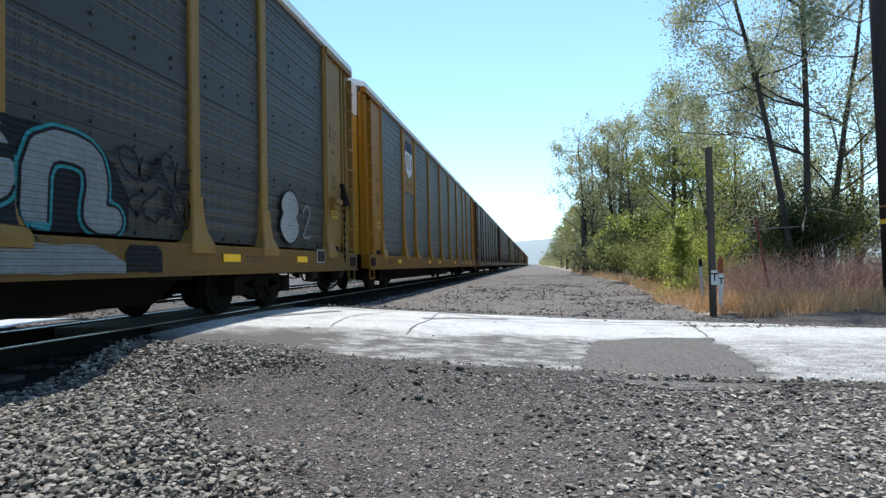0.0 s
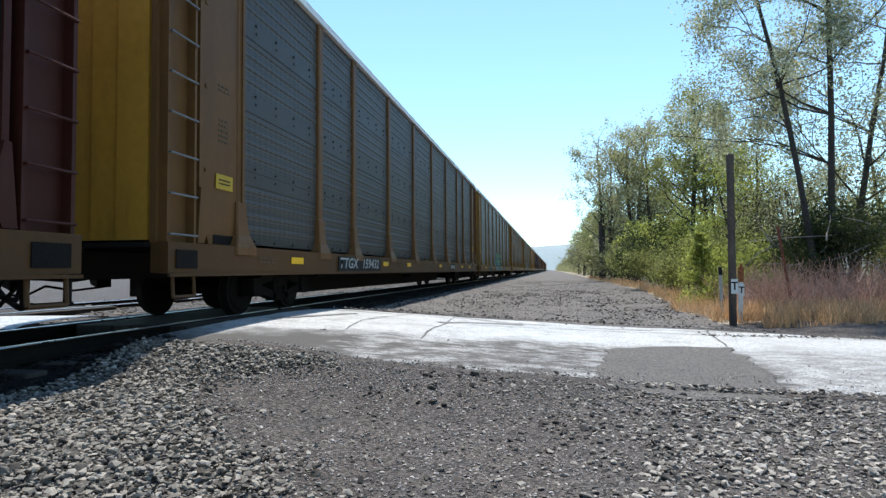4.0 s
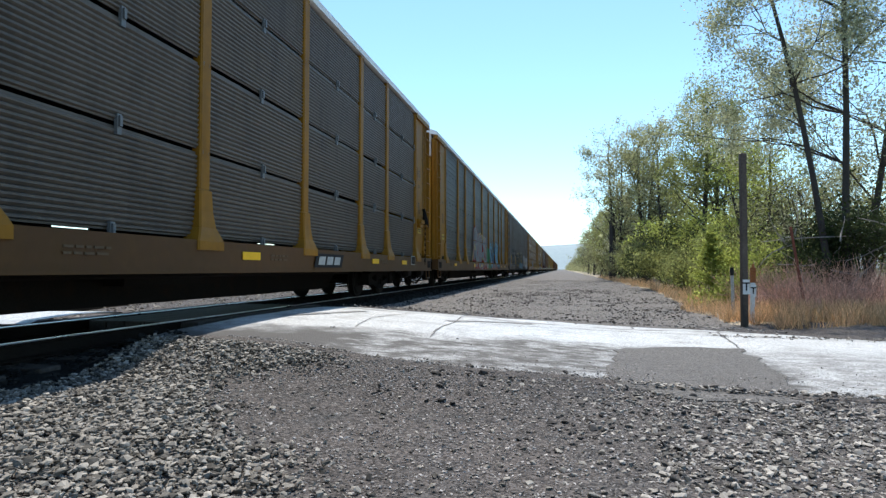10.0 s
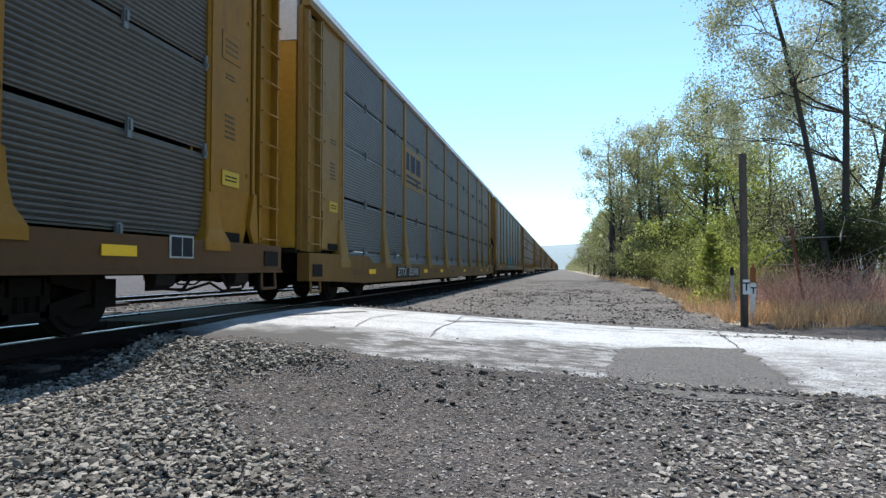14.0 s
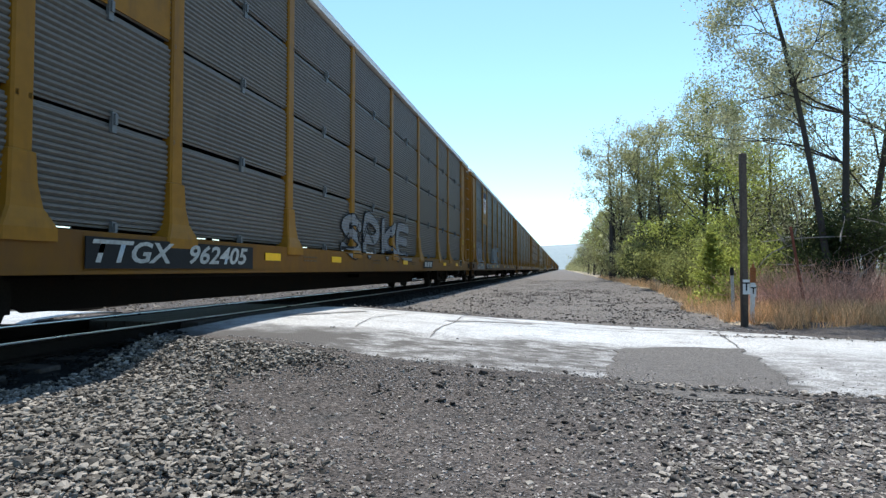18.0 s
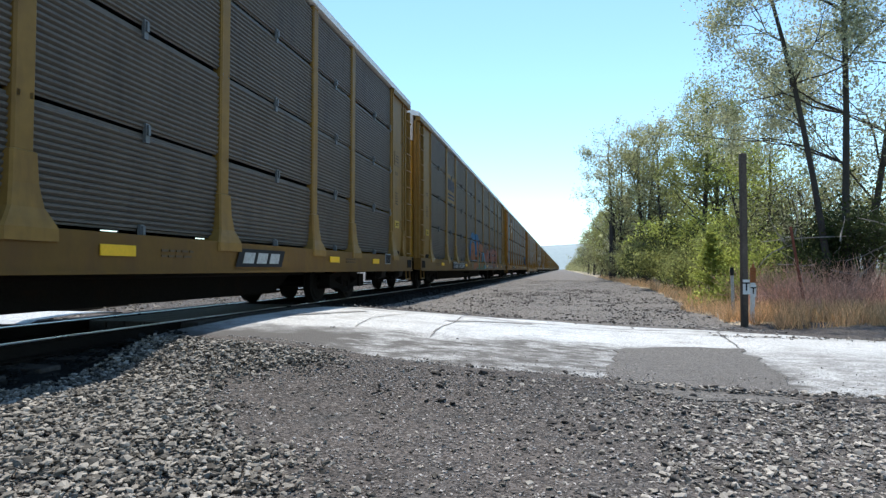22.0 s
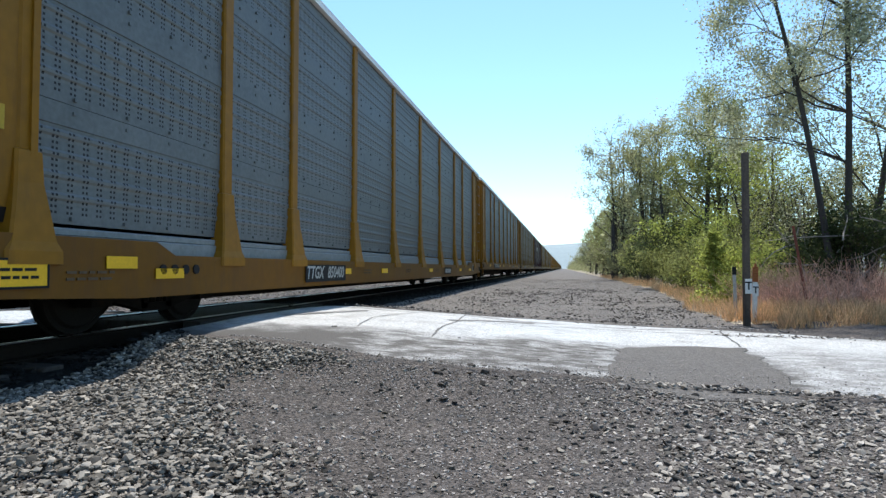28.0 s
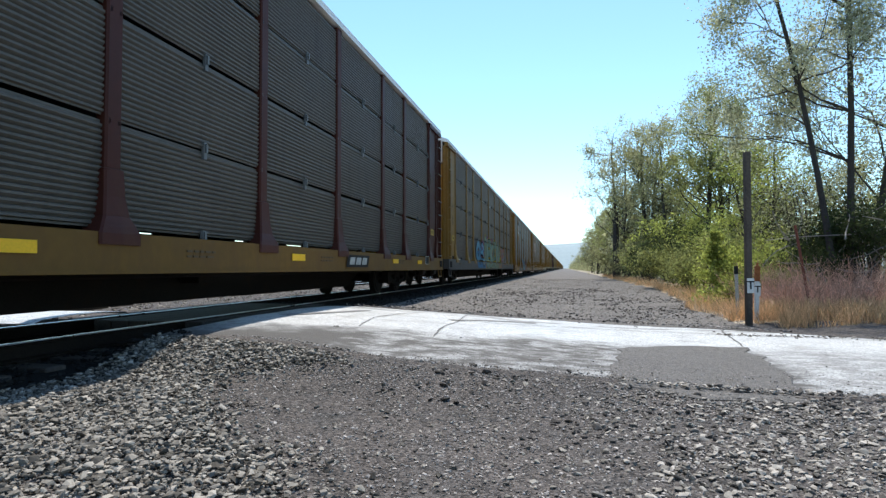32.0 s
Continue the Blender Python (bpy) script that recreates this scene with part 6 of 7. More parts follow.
    scatter("far_ballast", "ballast of the tracks", s, z, STONE, 6)
    s, z = cast(900, -1.2, 2.2, 3.6, 6.6, 0.03, 0.075, lambda x, y: off_road(x, y) and noise.noise((x * 0.9, y * 0.9, 21)) + 0.5 * rnd.random() > 0.25)
    scatter("dark_stones", "dark loose stones by the road's edge", s, z, DARK_STONE, 12, 0.08)
    s, z = cast(2600, 2.3, 8.0, 8.9, 9.9, 0.012, 0.045, lambda x, y: abs(y - 9.5 + 0.06 * (x - 2.4) + 0.2 * noise.noise((x, y, 2))) < 0.05 + 0.22 * rnd.random() ** 2)
    scatter("strewn_gravel", "band of gravel strewn along the road", s, z, STONE, 13)
    s, z = cast(160, -3.8, 6.0, 6.0, 10.5, 0.012, 0.05, lambda x, y: in_road(x, y, -0.1) and noise.noise((x * 1.5, y * 1.5, 1)) > 0.0)
    scatter("road_grit", "loose stones on the road", s, z, CHIP, 7)


def rail(parent, x):
    prof = [(0.075, -0.18), (0.075, -0.165), (0.02, -0.15), (0.012, -0.045), (0.036, -0.035), (0.036, -0.012), (-0.036, -0.012), (-0.036, -0.035), (-0.012, -0.045), (-0.02, -0.15), (-0.075, -0.165), (-0.075, -0.18)]
    bm = bmesh.new()
    prism(bm, [(x + a, b) for a, b in prof], -120, 2500)
    r = part("rail", bm, RAIL_SIDE, parent, "rusty steel rail darkened for shade, with a polished head")
    bm = bmesh.new()
    prism(bm, [(x + a, b) for a, b in ((0.034, -0.012), (0.028, -0.001), (0.0, 0.0), (-0.028, -0.001), (-0.034, -0.012))], -120, 2500)
    part("rail_head", bm, RAIL_TOP, r)


def build_track():
    for cx, name in ((TRACK, "railway_track"), (TRACK2, "second_track")):
        bm = bmesh.new()
        for s in (-1, 1):
            for i in range(40):
                y = -8 + i * 2.1
                boxm(bm, cx + s * 0.7525 - 0.10, cx + s * 0.7525 + 0.10, y - 0.1, y + 0.1, -0.20, -0.175)
        me = finish(bm, "tie_plates", RAIL_SIDE)
        tr = tagged(new(name, me), "railway track on timber ties in grey ballast", "railway track", kind="structure")
        for s in (-1, 1):
            rail(tr, cx + s * 0.7525)
        tie = stored("tie", TIMBER, lambda bm: boxm(bm, -1.3, 1.3, -0.115, 0.115, -0.40, -0.195), 0.012)
        r = random.Random(3)
        for i in range(60 if cx == TRACK else 40):
            piece("tie", tie, tr, pose(cx + r.uniform(-0.03, 0.03), -4 + i * 0.53, r.uniform(-0.01, 0), 0, 0, r.uniform(-1, 1)))
        bm = bmesh.new()
        for i in range(600):
            y = (-4 + 60 * 0.53 if cx == TRACK else -4 + 40 * 0.53) + i * 0.53
            boxm(bm, cx - 1.3, cx + 1.3, y - 0.11, y + 0.11, -0.40, -0.2)
        tagged(part("far_ties", bm, TIMBER, tr), kind="stuff")
        plank = stored("crossing_plank", TIMBER, lambda bm: boxm(bm, -0.135, 0.135, -2.0, 2.0, -0.2, -0.012), 0.01)
        for i in range(8):
            x = cx - 0.62 + i * 0.29 - 0.40
            if abs(abs(x - cx) - 0.7525) > 0.2:
                piece("crossing_plank", plank, tr, pose(x, 8.9, 0))


def build_posts():
    x, y = 3.4, 11.9
    g = ground_z(x, y)
    bm = bmesh.new()
    boxm(bm, -0.055, 0.055, -0.055, 0.055, -0.2, 3.32)
    p = tagged(new("marker_post"), "weathered square timber post with a white sign", "post")
    p.matrix_basis = pose(x, y, g, 0, 0.4, 8)
    part("timber", bm, POST_WOOD, p, bevel=0.012)
    bm = bmesh.new()
    boxm(bm, -0.05, 0.075, -0.069, -0.057, 0.62, 0.90)
    part("sign_plate", bm, WHITE_PAINT, p, "small white sign with a black letter")
    me = letters("T", 0.22, BLACK_PAINT, 0.004)
    piece("sign_letter", me, p, pose(0.012, -0.072, 0.76, 0, 0, -90))
    m = tagged(new("pipeline_marker"), "white marker stake with an orange cap", "marker")
    m.matrix_basis = pose(x + 0.28, y + 0.5, ground_z(x + 0.28, y + 0.5), 0, 2, 5)
    bm = bmesh.new()
    boxm(bm, -0.042, 0.042, -0.02, 0.02, -0.1, 0.80)
    part("stake", bm, WHITE_PAINT, m, bevel=0.008)
    bm = bmesh.new()
    boxm(bm, -0.048, 0.048, -0.027, 0.027, 0.80, 1.10)
    tube(bm, (0, 0, 1.10), (0, 0, 1.17), 0.030, 0.018, n=8)
    part("cap", bm, SPRAY["orange"], m, "orange marker cap", 0.006)
    bm = bmesh.new()
    boxm(bm, -0.055, 0.055, -0.034, -0.029, 0.52, 0.76)
    part("sign_plate", bm, WHITE_PAINT, m)
    piece("sign_letter", letters("T", 0.18, BLACK_PAINT, 0.004), m, pose(0, -0.037, 0.64, 0, 0, -90))
    s = tagged(new("thin_stake"), "thin grey stake with a dark cap", "marker")
    s.matrix_basis = pose(3.56, 13.2, ground_z(3.56, 13.2), 0, -1, 0)
    bm = bmesh.new()
    boxm(bm, -0.03, 0.03, -0.02, 0.02, -0.1, 0.95)
    part("stake", bm, WORN_WHITE, s)
    bm = bmesh.new()
    boxm(bm, -0.036, 0.036, -0.026, 0.026, 0.95, 1.12)
    part("cap", bm, BLACK_PAINT, s, bevel=0.006)
    q = tagged(new("rusty_stake"), "leaning rust-red iron stake among brambles", "stake")
    q.matrix_basis = pose(5.25, 14.0, ground_z(5.25, 14.0), 0, -8, 0)
    bm = bmesh.new()
    boxm(bm, -0.025, 0.025, -0.02, 0.02, -0.2, 1.95)
    part("bar", bm, mat("rust_red_iron", (0.17, 0.055, 0.035), rough=0.85, var=0.35, scale=6), q, bevel=0.006)
    u = tagged(new("utility_pole"), "dark creosoted timber utility pole with a yellow band", "utility pole")
    u.matrix_basis = pose(6.79, 12.28, -0.37, 0, -0.4, 0)
    bm = bmesh.new()
    tube(bm, (0, 0, -0.3), (0, 0, 11.0), 0.162, 0.125, n=18)
    part("pole", bm, POLE_WOOD, u, smoothed=True)
    bm = bmesh.new()
    tube(bm, (0, 0, 1.69), (0, 0, 1.78), 0.163, 0.162, n=18)
    part("band", bm, BRIGHT_YELLOW, u, "yellow band")
    bm = bmesh.new()
    tube(bm, (0, 0, 2.01), (0, 0, 2.05), 0.161, 0.161, n=18)
    part("tape", bm, SPRAY["orange"], u, "thin orange tape")


# ---------- trees and bushes ----------
def cards(centres, size, spread, r, flat=0.0):
    """Small pointed leaves, each a bent diamond, round the given points."""
    n = len(centres)
    c = np.array(centres) + r.normal(0, spread, (n, 3))
    a = r.normal(0, 1, (n, 3))
    a /= np.linalg.norm(a, axis=1)[:, None]
    b = np.cross(a, r.normal(0, 1, (n, 3)))
    b /= np.linalg.norm(b, axis=1)[:, None]
    s = size * r.uniform(0.6, 1.4, (n, 1))
    v = np.stack([c - a * s, c + b * s * 0.5, c + a * s, c - b * s * 0.5], 1).reshape(-1, 3)
    f = np.arange(n * 4).reshape(-1, 4)
    return v, f


def fast_mesh(name, v, f, material):
    me = bpy.data.meshes.new(name)
    me.vertices.add(len(v))
    me.vertices.foreach_set("co", np.asarray(v, float).ravel())
    me.loops.add(f.size)
    me.loops.foreach_set("vertex_index", f.ravel())
    me.polygons.add(len(f))
    me.polygons.foreach_set("loop_start", np.arange(len(f)) * f.shape[1])
    me.update(calc_edges=True)
    me.validate()
    me.materials.append(material)
    return me


class Wood:
    """Tapered branches gathered into one mesh."""

    def __init__(self):
        self.v, self.f, self.tips = [], [], []

    def limb(self, p, d, length, r0, r1, rnd, bend=0.25, steps=4, sides=6, lift=0.0):
        p, d = Vector(p), Vector(d).normalized()
        rings, path = [], [p.copy()]
        for i in range(steps + 1):
            r = r0 + (r1 - r0) * i / steps
            s = d.orthogonal().normalized()
            t = d.cross(s)
            base = len(self.v)
            for k in range(sides):
                o = s * math.cos(k * math.tau / sides) + t * math.sin(k * math.tau / sides)
                self.v.append(tuple(p + o * r))
            rings.append(base)
            if i < steps:
                d = (d + Vector((rnd.uniform(-1, 1), rnd.uniform(-1, 1), rnd.uniform(-1, 1) + lift)) * bend).normalized()
                p = p + d * length / steps
                path.append(p.copy())
        for a, b in zip(rings, rings[1:]):
            for k in range(sides):
                self.f.append((a + k, a + (k + 1) % sides, b + (k + 1) % sides, b + k))
        return path, d

    def grow(self, p, d, length, r0, rnd, depth, split=3, bend=0.22, lift=0.05, droop=0.0):
        path, d = self.limb(p, d, length, r0, r0 * 0.55, rnd, bend, 4, 6 if depth > 1 else 4, lift)
        if depth == 0:
            self.tips += path[1:]
            return
        if depth <= 1:
            self.tips += path[2:]
        for i in range(split):
            at = path[-1] if i == 0 else path[rnd.choice((2, 3, 3, 4))]
            axis_ = Vector((rnd.uniform(-1, 1), rnd.uniform(-1, 1), rnd.uniform(-0.4, 0.7) - droop)).normalized()
            nd = (d * rnd.uniform(0.6, 1.0) + axis_ * rnd.uniform(0.5, 0.95)).normalized()
            self.grow(at, nd, length * rnd.uniform(0.55, 0.82), r0 * rnd.uniform(0.42, 0.6), rnd, depth - 1, split, bend, lift - droop * 0.4, droop)


def tree(x, y, height, radius, leaf, leaves, label, seed, stems=1, lean=0.0, leaf_size=0.07, spread=0.3, clear=0.35, depth=3, split=3, droop=0.0, reach=1.0, name="tree"):
    rnd = random.Random(seed)
    w = Wood()
    for s in range(stems):
        base = (rnd.uniform(-0.3, 0.3) * (stems > 1), rnd.uniform(-0.3, 0.3) * (stems > 1), -0.2)
        d0 = Vector((lean + rnd.uniform(-0.1, 0.1) * (stems - 1), rnd.uniform(-0.05, 0.05) * stems, 1))
        trunk, d = w.limb(base, d0, height * 0.80, radius, radius * 0.35, rnd, 0.045, 9, 8, 0.05)
        for i, p in enumerate(trunk):
            u = i / (len(trunk) - 1)
            if u < clear:
                continue
            for _ in range(2):
                a = rnd.uniform(0, math.tau)
                nd = Vector((math.cos(a), math.sin(a), rnd.uniform(0.15, 0.9)))
                w.grow(p, nd, reach * height * rnd.uniform(0.13, 0.22) * (1.2 - 0.5 * u), radius * (0.36 - 0.18 * u), rnd, depth - 1, split, 0.2, 0.12, droop)
        w.grow(trunk[-1], d, height * 0.14, radius * 0.3, rnd, depth - 1, split, 0.2, 0.1, droop)
    t = tagged(new(name), label, "tree", "trees of the wood")
    t.matrix_basis = pose(x, y, ground_z(x, y))
    piece("trunk", mesh_from("trunk", w.v, w.f, BARK), t, label="dark bark trunk and limbs")
    r = np.random.RandomState(seed)
    tips = np.array([tuple(p) for p in w.tips])
    # leaves gather on some twigs and leave others bare
    weight = r.rand(len(tips)) ** 3.2
    pick = r.choice(len(tips), leaves, p=weight / weight.sum())
    v, f = cards(tips[pick], leaf_size, spread * 0.34, r)
    piece("crown", fast_mesh("crown", v, f, leaf), t, label="airy crown of small spring leaves")
    return t


def bush(x, y, height, width, leaf, leaves, label, seed, leaf_size=0.06, name="bush"):
    rnd = random.Random(seed)
    w = Wood()
    for i in range(9):
        a = rnd.uniform(0, math.tau)
        w.grow((rnd.uniform(-0.2, 0.2) * width, rnd.uniform(-0.2, 0.2) * width, -0.1), (math.cos(a) * 0.5 * width / height, math.sin(a) * 0.5 * width / height, 1), height * rnd.uniform(0.45, 0.7), 0.025, rnd, 2, 3, 0.25, 0.05)
    t = tagged(new(name), label, "bush", "bushes of the verge")
    t.matrix_basis = pose(x, y, ground_z(x, y))
    piece("branchwork", mesh_from("branchwork", w.v, w.f, BARK), t)
    r = np.random.RandomState(seed)
    tips = np.array([tuple(p) for p in w.tips])
    pick = r.randint(0, len(tips), leaves)
    v, f = cards(tips[pick], leaf_size, 0.16, r)
    v[:, 2] = np.abs(v[:, 2])
    piece("foliage", fast_mesh("foliage", v, f, leaf), t)
    return t


def fir(x, y, height):
    """Young fir: a straight stem with whorls of drooping, needled branches."""
    rnd = random.Random(77)
    w = Wood()
    w.limb((0, 0, -0.1), (0, 0, 1), height, 0.035, 0.008, rnd, 0.01, 6, 6)
    needles = []
    z = 0.15
    while z < height - 0.1:
        u = 1 - z / height
        for k in range(7):
            a = rnd.uniform(0, math.tau)
            path, _ = w.limb((0, 0, z), (math.cos(a), math.sin(a), 0.35), 0.12 + 0.75 * u * rnd.uniform(0.8, 1.15), 0.010, 0.003, rnd, 0.10, 4, 4, -0.3)
            for p, q in zip(path, path[1:]):
                needles += [tuple(p.lerp(q, rnd.random())) for _ in range(22)]
        z += 0.16
    t = tagged(new("young_fir"), "young bright green fir at the wood's edge", "tree")
    t.matrix_basis = pose(x, y, ground_z(x, y))
    piece("trunk", mesh_from("trunk", w.v, w.f, BARK), t)
    v, f = cards(needles, 0.032, 0.035, np.random.RandomState(7))
    piece("crown", fast_mesh("crown", v, f, LEAF_BRIGHT), t, label="bright green needled boughs")


def snag(x, y):
    """Broken dead trunk with a few stubs."""
    rnd = random.Random(12)
    w = Wood()
    w.limb((0, 0, -0.2), (0.02, 0, 1), 6.6, 0.34, 0.26, rnd, 0.02, 6, 9)
    for i in range(7):
        a = rnd.uniform(0, math.tau)
        w.limb((0.05 * math.cos(a), 0.05 * math.sin(a), rnd.uniform(4.0, 6.2)), (math.cos(a), math.sin(a), 1.6), rnd.uniform(0.6, 1.6), 0.07, 0.02, rnd, 0.2, 3, 6)
    t = tagged(new("dead_tree"), "broken dark dead tree trunk with stubs", "tree")
    t.matrix_basis = pose(x, y, ground_z(x, y))
    piece("trunk", mesh_from("trunk", w.v, w.f, BARK), t)


def stalks(name, label, category, spots, height, radius, material, seed, tilt=0.35, bend=0.4, steps=3, sides=3):
    rnd = random.Random(seed)
    w = Wood()
    for x, y in spots:
        h = height * rnd.uniform(0.4, 1.25)
        w.limb((x, y, ground_z(x, y) - 0.03), (rnd.uniform(-tilt, tilt), rnd.uniform(-tilt, tilt), 1), h, radius, radius * 0.3, rnd, bend, steps, sides)
    return tagged(new(name, mesh_from(name, w.v, w.f, material)), label, category, kind="stuff")


def tufty(rnd, x0, x1, y0, y1, count):
    """Roots of grass that stand in loose tufts with thin places between."""
    out = []
    while len(out) < count:
        x, y = rnd.uniform(x0, x1), rnd.uniform(y0, y1)
        if noise.noise((x * 1.9, y * 1.9, 31)) + 0.45 * rnd.random() > 0.18:
            out.append((x, y))
    return out


def build_plants():
    tree(6.55, 15.8, 13.5, 0.092, LEAF_GREY, 20000, "tall leaning tree with thin drooping twigs", 33, 1, -0.10, 0.036, 0.42, 0.42, 4, 3, 0.24, 0.66)
    tree(7.0, 16.2, 14.5, 0.105, LEAF_GREY, 34000, "tall slender tree with thin drooping twigs", 34, 1, -0.01, 0.036, 0.42, 0.24, 4, 3, 0.22, 0.70)
    tree(8.5, 18.6, 11.5, 0.11, LEAF_GREY, 30000, "slender tree with pale young leaves", 3, 1, 0.05, 0.04, 0.7, 0.3, 4, 3, 0.2)
    tree(5.1, 57.0, 14.8, 0.17, LEAF_GREY, 11000, "slim upright tree with pale young leaves", 4, 2, 0.0, 0.085, 0.7, 0.12)
    tree(6.9, 51.0, 13.6, 0.24, LEAF_DULL, 12000, "olive-leaved tree of the wood edge with a forked trunk", 5, 2, 0.0, 0.08, 0.7, 0.30)
    tree(7.8, 48.4, 12.4, 0.18, LEAF_DULL, 9000, "spring-green tree of the wood edge", 6, 1, 0.04, 0.075, 0.7, 0.35)
    tree(7.2, 32.2, 10.2, 0.14, LEAF, 14000, "tall bright green tree with gaps in its crown", 7, 2, 0.0, 0.05, 0.6, 0.42)
    tree(8.2, 32.0, 10.3, 0.13, LEAF, 12000, "tall bright green tree with gaps in its crown", 8, 1, 0.0, 0.05, 0.6, 0.4)
    tree(7.6, 25.0, 6.6, 0.10, LEAF_BRIGHT, 7500, "bright green young tree", 9, 2, 0.0, 0.042, 0.5, 0.3)
    tree(13.5, 27, 7.5, 0.12, LEAF_DULL, 7000, "young tree of the wood edge", 10, 2, 0.0, 0.055, 0.5, 0.25)
    tree(15.5, 23, 6.5, 0.12, LEAF_GREY, 4000, "slender tree with pale young leaves", 11, 2, 0.0, 0.07, 0.5, 0.25)
    tree(12.5, 17.5, 6.5, 0.11, LEAF_GREY, 3000, "slender tree with pale young leaves", 12, 1, 0.0, 0.06, 0.45, 0.25)
    for x, y, h, sd in ((8.3, 22.5, 4.2, 41), (9.0, 24.0, 4.8, 42), (9.9, 21.0, 4.0, 43), (7.9, 19.5, 3.4, 44)):
        tree(x, y, h, 0.045, LEAF_GREY, 1300, "thin half-bare sapling with pale twigs", sd, 3, 0.0, 0.035, 0.4, 0.2, 3, 3, 0.0, 1.3, "sapling")
    spec = ((5.2, 68, 7.5, LEAF_DULL), (6.4, 63, 9.5, LEAF), (8.2, 60, 10.5, LEAF_DULL), (5.4, 82, 9.0, LEAF_DULL), (7.2, 78, 10, LEAF), (5.6, 102, 9.5, LEAF_DULL), (7.4, 98, 10, LEAF), (5.4, 125, 9.5, LEAF_DULL), (6.9, 150, 10, LEAF), (11, 45, 10, LEAF), (13, 40, 9, LEAF_DULL))
    for i, (x, y, h, lf) in enumerate(spec):
        tree(x, y, h, 0.16, lf, 5500, "tree of the wood edge in spring leaf", 20 + i, 2, 0.0, 0.10, 0.7, 0.15, 3)
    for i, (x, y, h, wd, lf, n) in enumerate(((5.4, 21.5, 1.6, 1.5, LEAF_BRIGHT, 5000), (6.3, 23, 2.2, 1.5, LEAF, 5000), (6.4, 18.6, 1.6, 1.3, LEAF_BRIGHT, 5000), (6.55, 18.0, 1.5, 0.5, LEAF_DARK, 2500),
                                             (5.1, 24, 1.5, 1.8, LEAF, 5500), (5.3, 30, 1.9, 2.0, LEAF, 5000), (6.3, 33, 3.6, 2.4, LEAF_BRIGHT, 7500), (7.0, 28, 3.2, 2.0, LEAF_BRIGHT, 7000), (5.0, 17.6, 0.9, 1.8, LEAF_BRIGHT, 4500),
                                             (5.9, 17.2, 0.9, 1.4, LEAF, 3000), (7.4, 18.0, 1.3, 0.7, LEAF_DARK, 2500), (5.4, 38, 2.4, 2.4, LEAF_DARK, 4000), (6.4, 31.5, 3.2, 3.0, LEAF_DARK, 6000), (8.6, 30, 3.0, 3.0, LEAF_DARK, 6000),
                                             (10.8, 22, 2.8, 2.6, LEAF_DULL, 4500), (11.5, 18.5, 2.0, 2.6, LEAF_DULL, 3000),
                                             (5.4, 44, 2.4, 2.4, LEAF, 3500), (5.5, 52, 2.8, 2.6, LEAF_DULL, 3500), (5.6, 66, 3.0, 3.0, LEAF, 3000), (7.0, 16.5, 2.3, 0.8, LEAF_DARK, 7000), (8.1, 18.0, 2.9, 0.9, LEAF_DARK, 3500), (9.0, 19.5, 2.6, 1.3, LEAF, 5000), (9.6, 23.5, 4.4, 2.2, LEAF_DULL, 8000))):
        # dark-leaved ones: ivy clumps, and fillers that paint the shade between trunks
        bush(x, y, h, wd, lf, n, "dark green thicket, ivy and painted shade under the trees" if lf is LEAF_DARK else "leafy spring bush at the wood's edge", 60 + i, 0.042 if y < 30 else 0.065)
    fir(4.55, 19.0, 2.25)
    snag(4.75, 57.0)
    rnd = random.Random(8)
    stalks("dry_grass", "tufts of dry tan grass along the verge", "grass", [(way_edge(q) - 0.1 + abs(rnd.gauss(0, 0.8)), q) for q in (12.6 + rnd.random() ** 1.7 * 60 for _ in range(5600))] + tufty(rnd, 3.6, 8.2, 11.9, 13.6, 4400) + tufty(rnd, 3.8, 8.2, 11.2, 12.3, 1500), 0.42, 0.0050, DRY_GRASS, 1, 0.5, 0.25)
    stalks("brambles", "thicket of dry red-brown bramble stems", "brambles", [(rnd.uniform(4.6, 11.5), rnd.uniform(13.1, 17.8)) for _ in range(8000)], 1.2, 0.006, BRAMBLE, 2, 0.9, 0.55, 4)
    w = Wood()
    for i in range(70):                     # fallen and broken limbs round the tall trees
        x, y = rnd.uniform(6.0, 9.8), rnd.uniform(14.6, 17.5)
        w.limb((x, y, ground_z(x, y) + rnd.uniform(0, 2.2)), (rnd.uniform(-1, 1), rnd.uniform(-0.5, 0.5), rnd.uniform(-0.5, 0.8)), rnd.uniform(0.6, 1.7), 0.020, 0.007, rnd, 0.3, 4, 5)
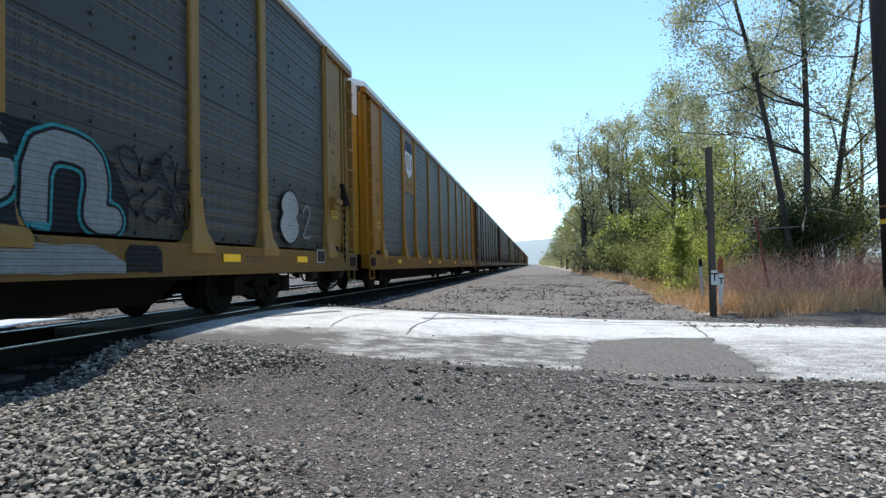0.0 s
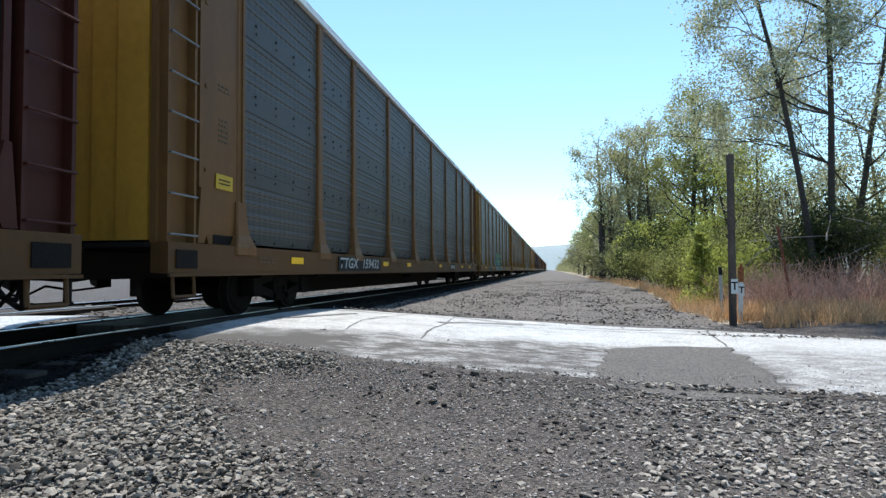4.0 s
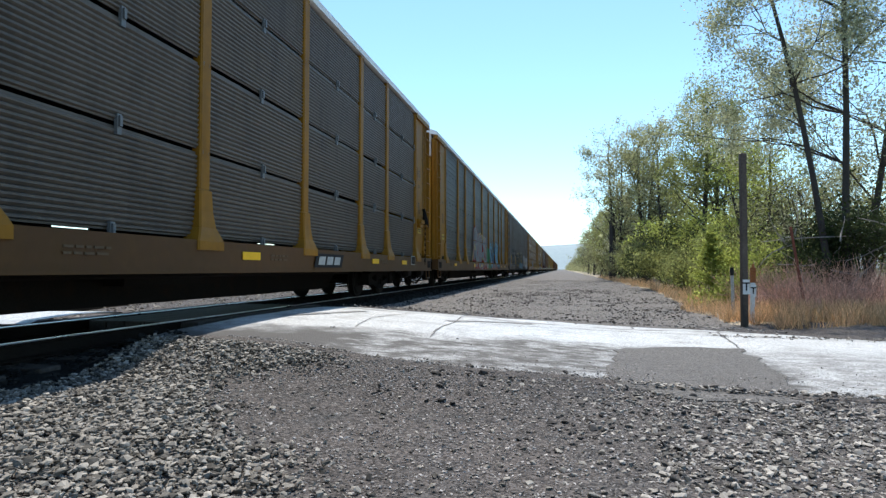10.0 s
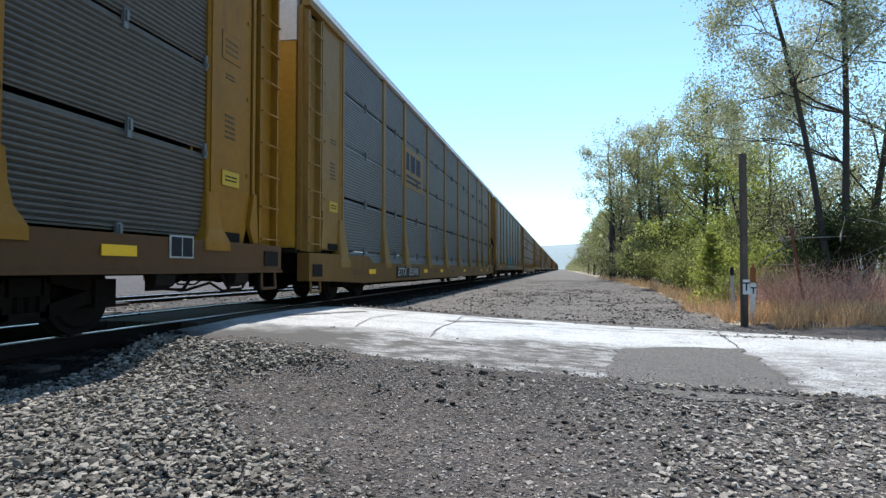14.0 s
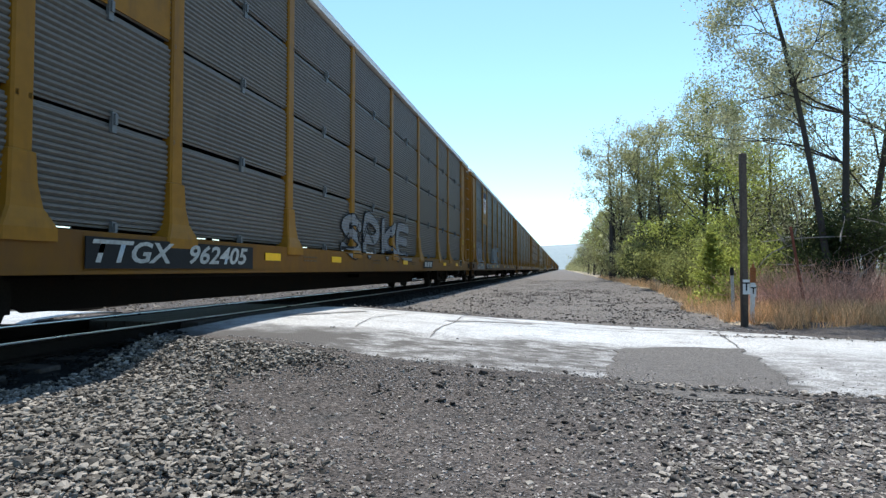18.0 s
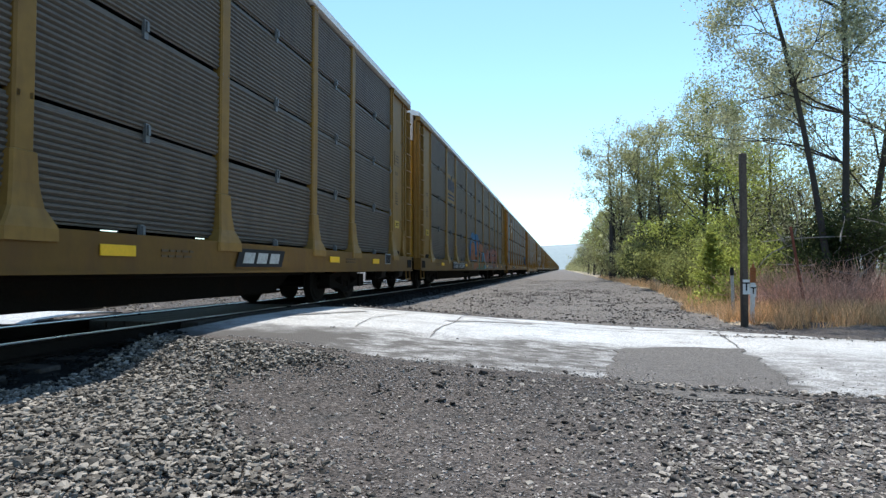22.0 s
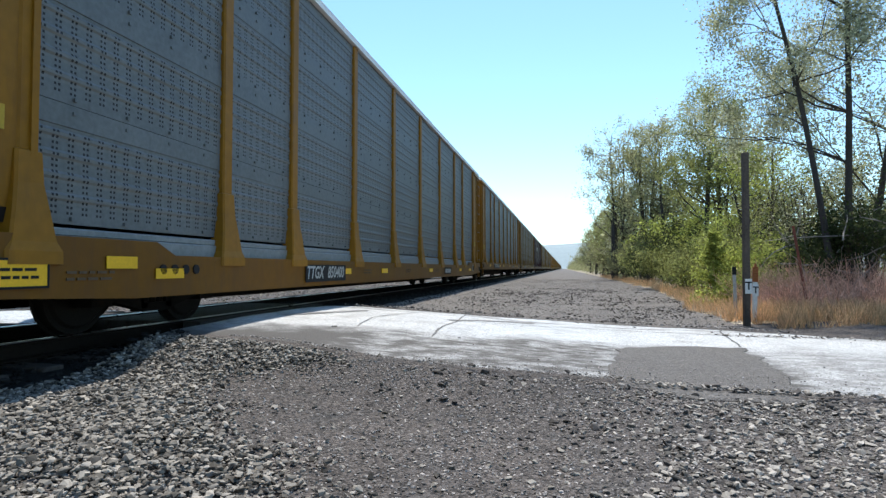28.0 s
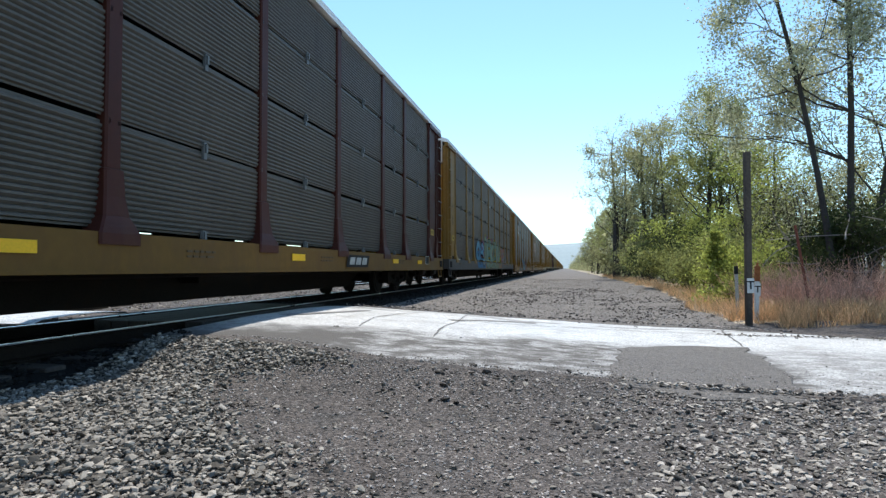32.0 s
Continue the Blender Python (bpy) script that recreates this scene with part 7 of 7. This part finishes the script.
    tagged(new("dead_branches", mesh_from("dead_branches", w.v, w.f, DEAD_WOOD)), "tangle of bleached dead branches", "branches", kind="stuff")
    # the wood runs on beside the track to the horizon
    r = np.random.RandomState(5)
    pts = []
    for i in range(1000):
        y = 50 + 900 * r.rand() ** 2
        x = 6.0 + r.rand() * 15
        h = 3 + 6.5 * r.rand() * min(1, (x - 4.0) / 4)
        n = 95
        c = np.array((x, y, ground_z(x, y))) + r.normal(0, 1, (n, 3)) * np.array((1.2, 1.6, 0.2)) + np.stack([np.zeros(n), np.zeros(n), r.rand(n) * h], 1)
        pts.append(c)
    # unseen clumps beside and behind the camera, added to block sky light from the cars
    for i in range(160):
        x, y = r.uniform(13, 25), r.uniform(-55, 3)
        h = 7 + 6 * r.rand()
        n = 40
        pts.append(np.array((x, y, ground_z(x, y))) + r.normal(0, 1, (n, 3)) * np.array((1.2, 1.6, 0.2)) + np.stack([np.zeros(n), np.zeros(n), r.rand(n) * h], 1))
    v, f = cards(np.concatenate(pts), 0.20, 0.3, r)
    tagged(new("far_wood", fast_mesh("far_wood", v, f, LEAF_DULL)), "spring wood along the track, with unseen sky-blocking clumps behind the camera", "wood", kind="stuff")
    # wooded ridge on the horizon
    bm = bmesh.new()
    lines = []
    for j, (yy, k) in enumerate(((2300, 0.0), (2450, 0.55), (2600, 0.9), (2750, 1.0), (3000, 0.6))):
        lines.append([bm.verts.new((x, yy, -2 + k * (118 + 26 * noise.noise((x * 0.0011, 0, 3)) + 8 * noise.noise((x * 0.006, yy * 0.004, 3))))) for x in range(-2600, 2601, 100)])
    for a, b in zip(lines, lines[1:]):
        for i in range(len(a) - 1):
            bm.faces.new((a[i], a[i + 1], b[i + 1], b[i]))
    # the haze of distance is painted into the ridge's colour
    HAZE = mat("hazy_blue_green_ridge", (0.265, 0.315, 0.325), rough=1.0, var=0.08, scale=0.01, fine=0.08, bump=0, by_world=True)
    tagged(new("ridge", finish(bm, "ridge", HAZE, smoothed=True)), "wooded ridge on the horizon with painted blue-green haze", "hill", kind="structure")


build_ground()
build_road()
build_track()
build_stones()
build_posts()
build_plants()

motions()
